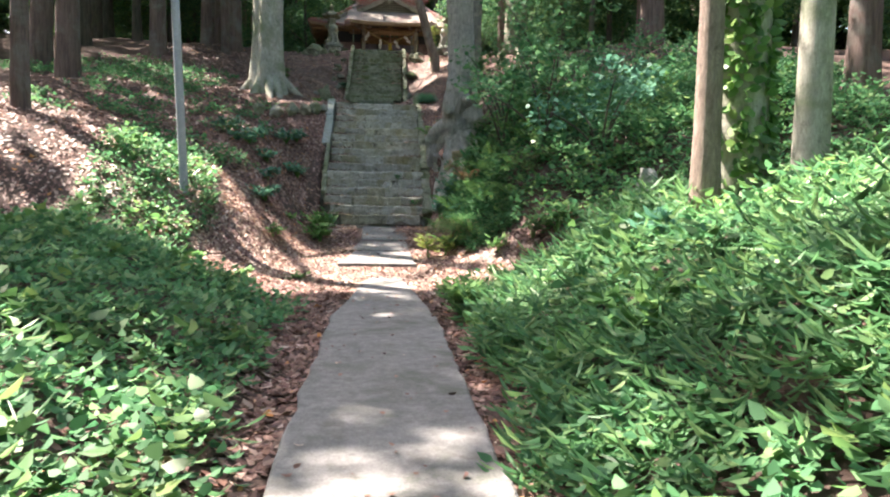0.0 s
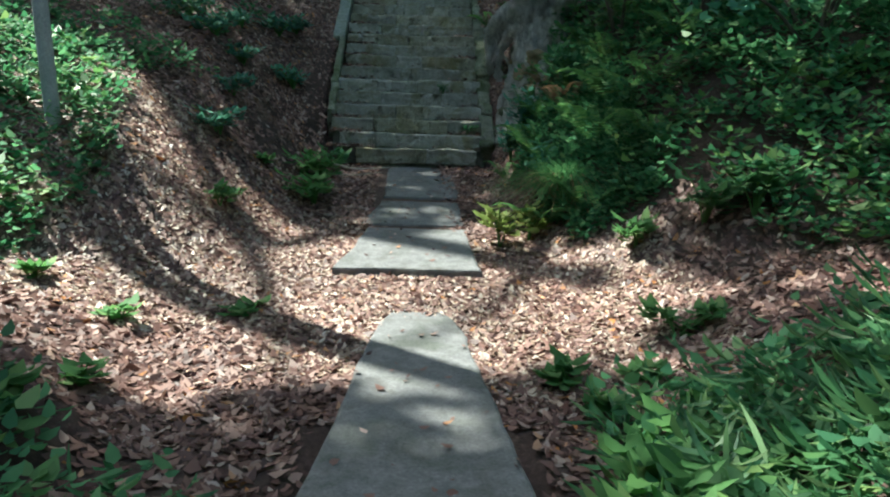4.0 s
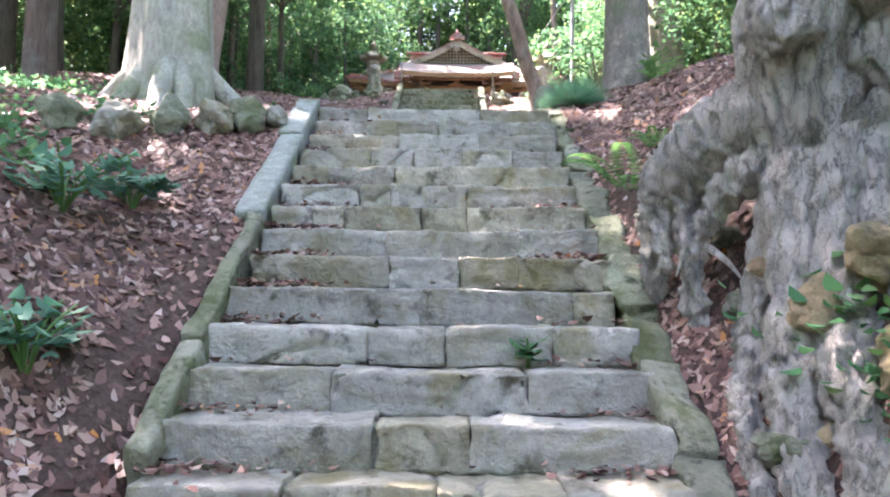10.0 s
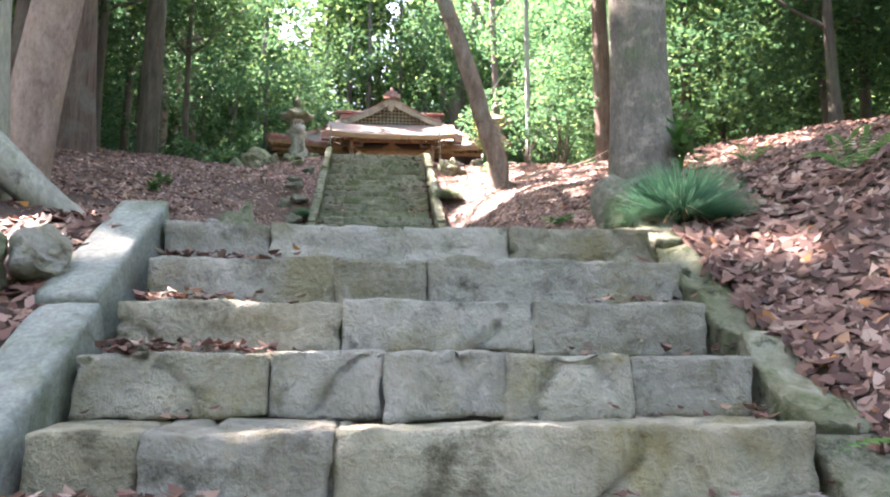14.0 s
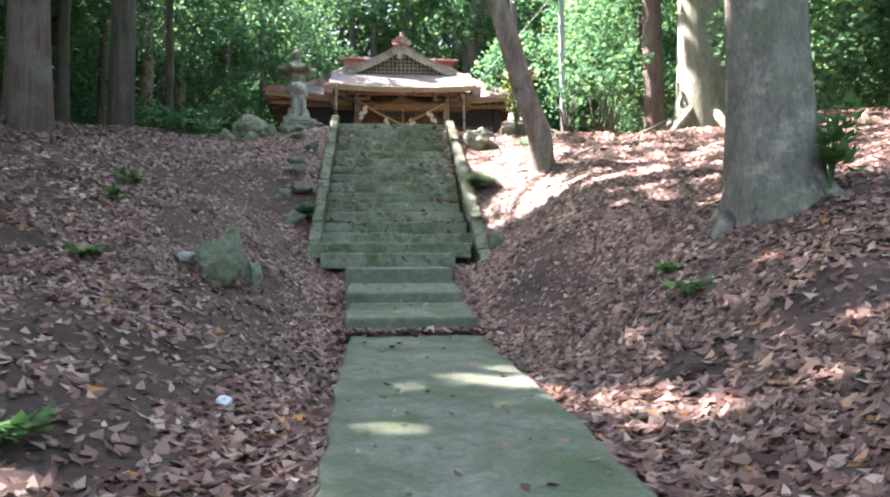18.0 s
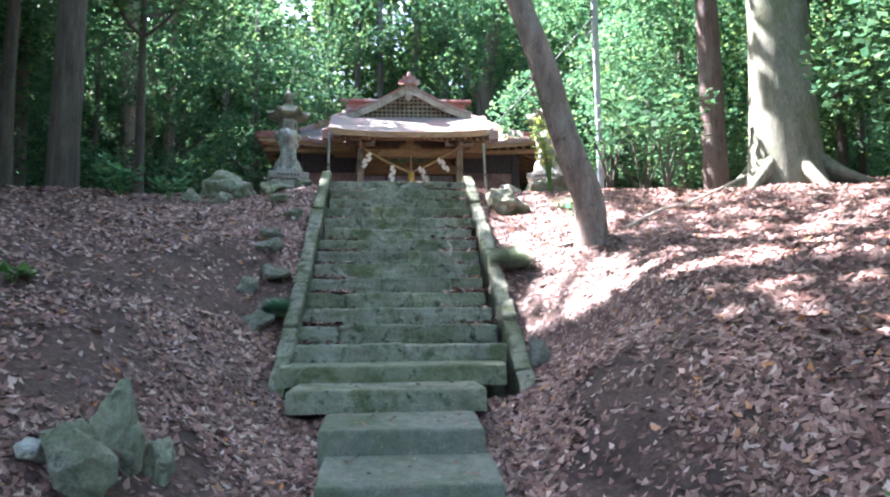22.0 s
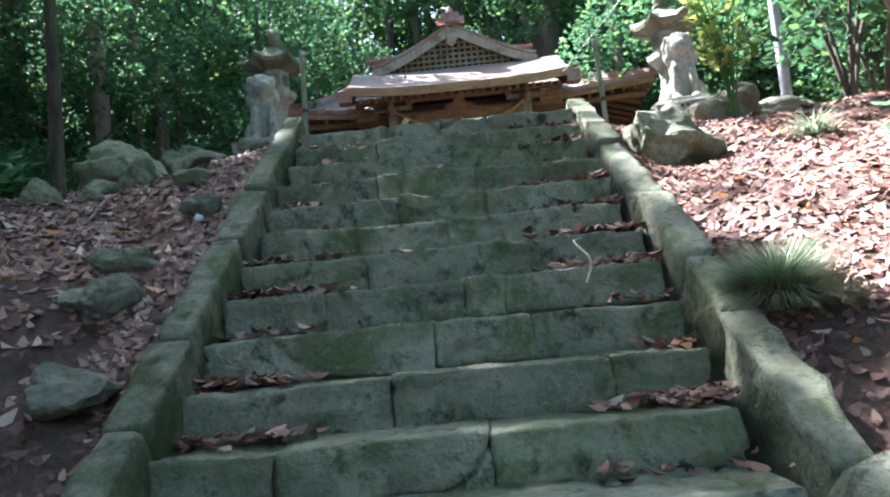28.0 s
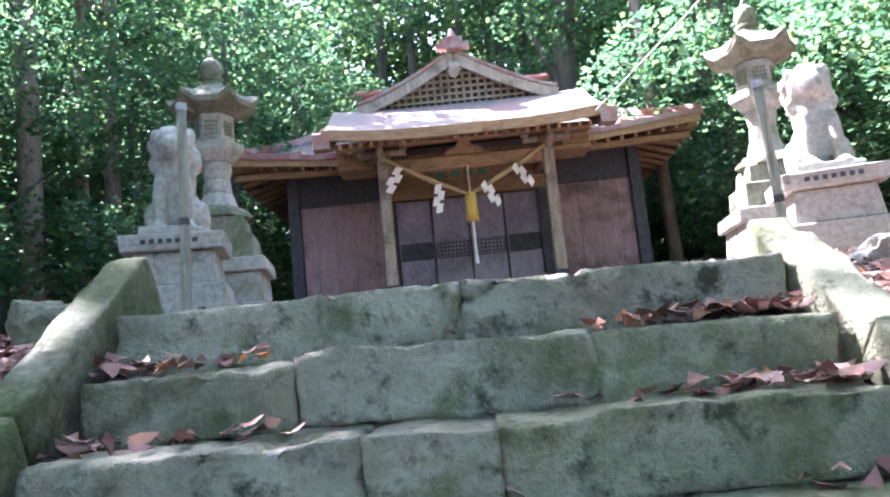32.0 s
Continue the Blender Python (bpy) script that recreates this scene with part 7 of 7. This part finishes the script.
for k, (x, y, h, r, n, leaf, m, lab) in enumerate((
        (-1.3, 10.6, 0.1, 0.14, 18, 0.1, FERN_LEAF, "small bright plant in the sunlit leaf litter"),
        (-0.7, 10.3, 0.12, 0.12, 18, 0.1, FERN_LEAF, "small bright plant in the sunlit leaf litter"),
        (-0.1, 10.6, 0.1, 0.14, 18, 0.1, FERN_LEAF, "small bright plant in the sunlit leaf litter"),
        (-0.5, 9.4, 0.12, 0.1, 18, 0.1, FERN_LEAF, "small bright plant in the leaf litter"),
        (-0.6, 9.0, 0.14, 0.12, 18, 0.11, FERN_LEAF, "small bright plant in the leaf litter"),
        (1.6, 9.7, 0.12, 0.12, 18, 0.11, FERN_LEAF, "small bright plant in the leaf litter"),
        (2.0, 9.8, 0.1, 0.12, 18, 0.1, FERN_LEAF, "small bright plant in the leaf litter"),
        (1.75, 9.45, 0.12, 0.14, 18, 0.1, FERN_LEAF, "small bright plant in the leaf litter"),
        (2.15, 9.35, 0.12, 0.14, 27, 0.1, FERN_LEAF, "small bright plant in the leaf litter"),
        (2.5, 10.3, 0.1, 0.12, 18, 0.1, FERN_LEAF, "small bright plant in the leaf litter"),
        (2.85, 11.45, 0.4, 0.25, 63, 0.15, GRASS_LEAF, "sunlit tufted plant at the edge of the hollow"),
        (3.15, 11.35, 0.45, 0.28, 72, 0.15, GRASS_LEAF, "sunlit tufted plant at the edge of the hollow"),
        (2.3, 10.25, 0.18, 0.18, 36, 0.12, FERN_LEAF, "small bright plant in the leaf litter"),
        (2.4, 11.5, 0.25, 0.2, 36, 0.13, FERN_LEAF, "small bright plant in the leaf litter"),
        (-0.65, 12.05, 0.18, 0.16, 36, 0.12, FERN_LEAF, "small bright plant in the sunlit leaf litter"),
        (1.82, 14.35, 0.45, 0.22, 72, 0.13, BLUE_LEAF, "glossy blue-green plant at the foot of the bank"),
        (2.0, 14.6, 0.6, 0.25, 90, 0.14, BLUE_LEAF, "glossy blue-green plant at the foot of the bank"),
        (1.98, 13.3, 0.35, 0.22, 54, 0.12, BLUE_LEAF, "glossy broad-leaved shrub at the foot of the bank"),
        (2.35, 14.2, 0.6, 0.3, 80, 0.17, GREEN_LEAF, "glossy broad-leaved shrub on the cut bank"),
        (1.5, 12.05, 0.4, 0.2, 45, 0.15, YELLOW_LEAF, "sunlit yellow-green plant beside the slab"),
        (1.75, 12.25, 0.35, 0.2, 36, 0.13, YELLOW_LEAF, "sunlit yellow-green plant beside the slab"),
        (1.6, 8.35, 0.36, 0.26, 63, 0.15, FERN_LEAF, "fresh green nettle-like plant at the path's edge"),
        (1.72, 8.75, 0.34, 0.24, 54, 0.14, FERN_LEAF, "fresh green nettle-like plant at the path's edge"),
        (1.62, 7.45, 0.26, 0.2, 45, 0.13, FERN_LEAF, "low fresh green plant at the path's edge"),
        (-0.1, 13.2, 0.3, 0.28, 63, 0.14, FERN_LEAF, "green plant on the leaf litter"),
        (3.0, 7.3, 0.32, 0.3, 45, 0.17, BLUE_LEAF, "dark blue-green shrub with long drooping leaves"),
        (-1.9, 5.2, 0.3, 0.25, 45, 0.14, FERN_LEAF, "fresh green nettle-like plant in the undergrowth"),
        (2.3, 5.6, 0.4, 0.25, 54, 0.14, FERN_LEAF, "fresh green nettle-like plant in the undergrowth"),
        (1.85, 6.6, 0.3, 0.22, 45, 0.13, FERN_LEAF, "fresh green nettle-like plant at the path's edge"),
        (-0.1, 15.1, 0.25, 0.12, 27, 0.12, GREEN_LEAF, "young green plant beside the steps"),
        (1.43, 15.83, 0.18, 0.1, 18, 0.09, GREEN_LEAF, "seedling growing in a step joint"),
        (1.13, 16.6, 0.16, 0.1, 18, 0.08, GREEN_LEAF, "seedling growing in a step joint"),
        (-1.64, 15.7, 0.28, 0.42, 117, 0.11, BLUE_LEAF, "low broad-leaved plant on the brown bank"),
        (-1.3, 15.6, 0.24, 0.34, 90, 0.1, BLUE_LEAF, "low broad-leaved plant on the brown bank"),
        (-1.15, 17.0, 0.3, 0.42, 126, 0.1, BLUE_LEAF, "low broad-leaved plant on the brown bank"),
        (-0.8, 16.15, 0.3, 0.36, 108, 0.1, BLUE_LEAF, "low broad-leaved plant on the brown bank"),
        (-0.98, 17.4, 0.26, 0.34, 81, 0.1, BLUE_LEAF, "low broad-leaved plant on the brown bank"),
        (-1.05, 14.1, 0.26, 0.32, 72, 0.12, BLUE_LEAF, "low broad-leaved plant on the brown bank"),
        (-0.92, 13.1, 0.26, 0.32, 72, 0.12, BLUE_LEAF, "low broad-leaved plant on the brown bank"),
        (-0.57, 13.35, 0.14, 0.14, 27, 0.1, FERN_LEAF, "fresh green plant in the leaf litter"),
        (-0.12, 13.65, 0.42, 0.3, 99, 0.15, FERN_LEAF, "fresh green broad-leaved plant in the leaf litter"),
        (-1.5, 16.4, 0.26, 0.36, 90, 0.1, BLUE_LEAF, "low broad-leaved plant on the brown bank"),
        (-2.1, 16.2, 0.28, 0.45, 117, 0.1, BLUE_LEAF, "low broad-leaved plant on the brown bank"),
        (-0.86, 20.85, 0.12, 0.2, 36, 0.08, FERN_LEAF, "low green plant in the dead leaves"),
        (-1.86, 24.05, 0.1, 0.12, 18, 0.09, FERN_LEAF, "low green plant in the dead leaves"),
        (-2.5, 26.8, 0.16, 0.16, 27, 0.1, FERN_LEAF, "low green plant on the leafy bank"),
        (2.3, 23.65, 0.14, 0.2, 27, 0.1, FERN_LEAF, "low bright green plant in the dead leaves"),
        (3.62, 23.7, 0.75, 0.32, 108, 0.14, FERN_LEAF, "leafy shoots at the foot of the grey tree"),
        (2.5, 29.2, 0.4, 0.2, 36, 0.12, GREEN_LEAF, "leafy shoots beside the leaning tree"),
        (2.05, 22.6, 0.12, 0.16, 27, 0.1, FERN_LEAF, "low bright green plant in the dead leaves"),
        (-1.9, 21.6, 0.14, 0.25, 36, 0.1, FERN_LEAF, "low green plant in the dead leaves"),
        (-2.3, 26.0, 0.16, 0.16, 27, 0.1, FERN_LEAF, "low green plant on the leafy bank"),
        (-3.2, 30.9, 0.5, 0.5, 110, 0.14, GREEN_LEAF, "dark leafy shrub beside the boulder"),
        (-2.6, 31.0, 0.35, 0.35, 60, 0.13, GREEN_LEAF, "dark leafy shrub beside the boulder"),
        (-3.0, 9.2, 0.3, 0.3, 60, 0.12, GREEN_LEAF, "leafy plant at the edge of the litter"),
        (3.4, 14.8, 1.1, 0.8, 220, 0.13, GREEN_LEAF, "dark green shrub high on the bank"),
        (3.3, 16.2, 1.6, 0.8, 260, 0.13, GREEN_LEAF, "dark green shrub beside the gnarled tree"),
        (4.2, 17.6, 1.6, 1.0, 240, 0.13, GREEN_LEAF, "dark green shrub high on the bank"))):
    broad_plant("shrub" if h > 0.9 else "leafy_plant", x, y, h, r, n, leaf, m, lab, 100 + k, category="shrub" if h > 0.9 else "plant", z={"seedling growing in a step joint": 0.83 if y < 16.5 else 1.34}.get(lab))


def bush(x, y, h, r, leaf, per, material, label, seed):
    """A shrub of clumped leaves on a few woody stems."""
    q = random.Random(seed)
    top = thing("shrub", pose(x, y, gz(x, y)), label, "shrub")
    clumps = []
    for k in range(9):
        a, f = 2.4 * k, q.uniform(0.25, 1.0)
        tip = (r * f * math.cos(a), r * f * math.sin(a), h * q.uniform(0.35, 0.95))
        clumps.append((*tip, r * q.uniform(0.3, 0.48)))
        if k % 2 == 0:
            part_of("stem", tube_mesh("stem", [tube(bent([(0, 0, -0.05), (tip[0] * 0.4, tip[1] * 0.4, tip[2] * 0.6), tip], 8), taper(8, 0.022, 0.008), 6, 0.05, 4)]), BARK_DARK, top, smooth=True)
    part_of("foliage", crown_mesh("foliage", clumps, per, leaf, flat=0.8, seed=seed), material, top)
    return top


for k, (x, y, h, r, leaf, per, m, lab) in enumerate((
        (4.3, 31.0, 1.5, 0.75, 0.12, 650, DARK_CROWN, "tall blue-green leafy shrub beside the pale tree"),
        (3.7, 31.7, 1.2, 0.6, 0.11, 650, DARK_CROWN, "leafy blue-green shrub at the edge of the yard"),
        (4.6, 32.8, 2.0, 0.9, 0.12, 600, DARK_CROWN, "tall leafy shrub at the edge of the yard"),
        (2.85, 14.25, 1.3, 0.8, 0.11, 650, GREEN_LEAF, "glossy evergreen shrub overhanging the cut bank"),
        (3.4, 13.5, 1.7, 1.0, 0.12, 520, GREEN_LEAF, "glossy evergreen shrub overhanging the cut bank"),
        (3.05, 15.3, 1.6, 0.75, 0.11, 600, GREEN_LEAF, "glossy evergreen shrub overhanging the cut bank"),
        (4.1, 12.7, 1.4, 0.9, 0.12, 520, BLUE_LEAF, "blue-green shrub high on the bank"),
        (3.9, 15.2, 2.2, 1.1, 0.12, 480, GREEN_LEAF, "tall evergreen shrub high on the bank"))):
    bush(x, y, h, r, leaf, per, m, lab, 300 + k)
# a branch of pale leaves in the sun beside the leaning tree
broad_plant("leafy_branch", 2.75, 31.6, 1.3, 0.4, 160, 0.1, YELLOW_LEAF, "bright sunlit branch of large leaves at the yard edge", 222, category="plant")

# ivy on the grey trunk
n = 3600
a, h = rng.uniform(0, 2 * np.pi, n), rng.uniform(0.1, 6.0, n)
ok = wave(a * 2, h, 0, 1.2) + 0.5 * wave(a * 3, h + 2, 0, 4.0) > -0.15
a, h = a[ok], h[ok]
r = 0.235 - 0.004 * h
base = np.stack([r * np.cos(a), r * np.sin(a), h], 1)
out = np.stack([np.cos(a), np.sin(a), 0 * a], 1)
axis = out * 0.35 + np.stack([rng.normal(0, 0.5, len(a)), rng.normal(0, 0.5, len(a)), rng.uniform(-1, 0.1, len(a))], 1)
axis *= 0.11 / np.linalg.norm(axis, axis=1, keepdims=True)
side = np.cross(axis, out)
side *= 0.042 / np.linalg.norm(side, axis=1, keepdims=True)
ivy = tagged(part_of("ivy", leaf_quads("ivy", base, axis, side, 0.2, True), IVY_LEAF), "bright green ivy climbing the grey trunk", "ivy", kind="stuff")
ivy.location = (3.88, 7.85, gz(3.88, 7.85))

# ---- pole, twigs, litter ----
pole = thing("steel_pole", pose(-1.8, 11.96, gz(-1.8, 11.96) - 0.1, 0, -2.5, 0), "tall grey painted steel pole standing in the undergrowth", "pole")
part_of("shaft", tube_mesh("shaft", [tube(np.stack([np.zeros(12), np.zeros(12), np.linspace(-0.3, 6.5, 12)], 1), np.full(12, 0.055), 14, 0.0)]), STEEL, pole, smooth=True)
part("cap", turned([(0.06, 6.49), (0.03, 6.55)], 14, 0, 0), STEEL, pole)
pole = thing("steel_pole", pose(4.12, 33.6, 6.95), "grey painted steel pole behind the yard's edge", "pole")
part_of("shaft", tube_mesh("shaft", [tube(np.stack([np.zeros(12), np.zeros(12), np.linspace(-0.2, 6.0, 12)], 1), np.full(12, 0.055), 14, 0.0)]), STEEL, pole, smooth=True)


wire = bent([(2.85, 39.5, 9.9), (3.48, 36.5, 10.1), (4.12, 33.6, 10.5)], 16)
tagged(part_of("cable", tube_mesh("cable", [tube(wire, np.full(16, 0.008), 6, 0.0)]), STEEL, smooth=True), "pale cable from the steel pole to the shrine eave", "cable")


def twig(points, r, label):
    pts = bent(points, 14)
    return tagged(part_of("twig", tube_mesh("twig", [tube(pts, taper(14, r, r * 0.8, r * 0.4), 6, 0.1, 9)]), STICK, smooth=True), label, "twig")


twig([(1.02, 28.92, 5.55), (1.06, 28.95, 5.64), (1.0, 29.06, 5.73), (1.05, 29.1, 5.74)], 0.0055, "pale dry twig caught on the mossy steps")
z0 = gz(0.15, 14.6)
twig([(-0.15, 14.9, gz(-0.15, 14.9) + 0.1), (0.1, 14.75, z0 + 0.08), (0.35, 14.85, z0 + 0.09), (0.6, 14.9, 0.49)], 0.012, "dry branch lying at the foot of the steps")
twig([(-0.1, 14.5, gz(-0.1, 14.5) + 0.05), (0.15, 14.45, gz(0.15, 14.45) + 0.06), (0.45, 14.4, 0.47)], 0.009, "dry twig lying at the foot of the steps")
twig([(3.9, 29.4, gz(3.9, 29.4) + 0.03), (4.4, 29.7, gz(4.4, 29.7) + 0.06), (4.8, 29.6, gz(4.8, 29.6) + 0.22)], 0.018, "grey fallen branch on the bank")
twig([(3.0, 28.9, gz(3.0, 28.9) + 0.02), (3.6, 29.3, gz(3.6, 29.3) + 0.05), (4.2, 29.2, gz(4.2, 29.2) + 0.03)], 0.02, "dark surface root on the bank")
rag = tagged(part("paper_scrap", rock_bm(0.035, 0.03, 0.03, 9.9, 2), LITTER), "crumpled white paper scrap on the leaves", "litter")
rag.location = (-0.39, 21.7, gz(-0.39, 21.7) + 0.02)
rag = tagged(part("paper_scrap", rock_bm(0.03, 0.03, 0.025, 8.9, 2), LITTER), "crumpled pale scrap on the bank beside the steps", "litter")
rag.location = (-0.8, 29.9, gz(-0.8, 29.9) + 0.02)
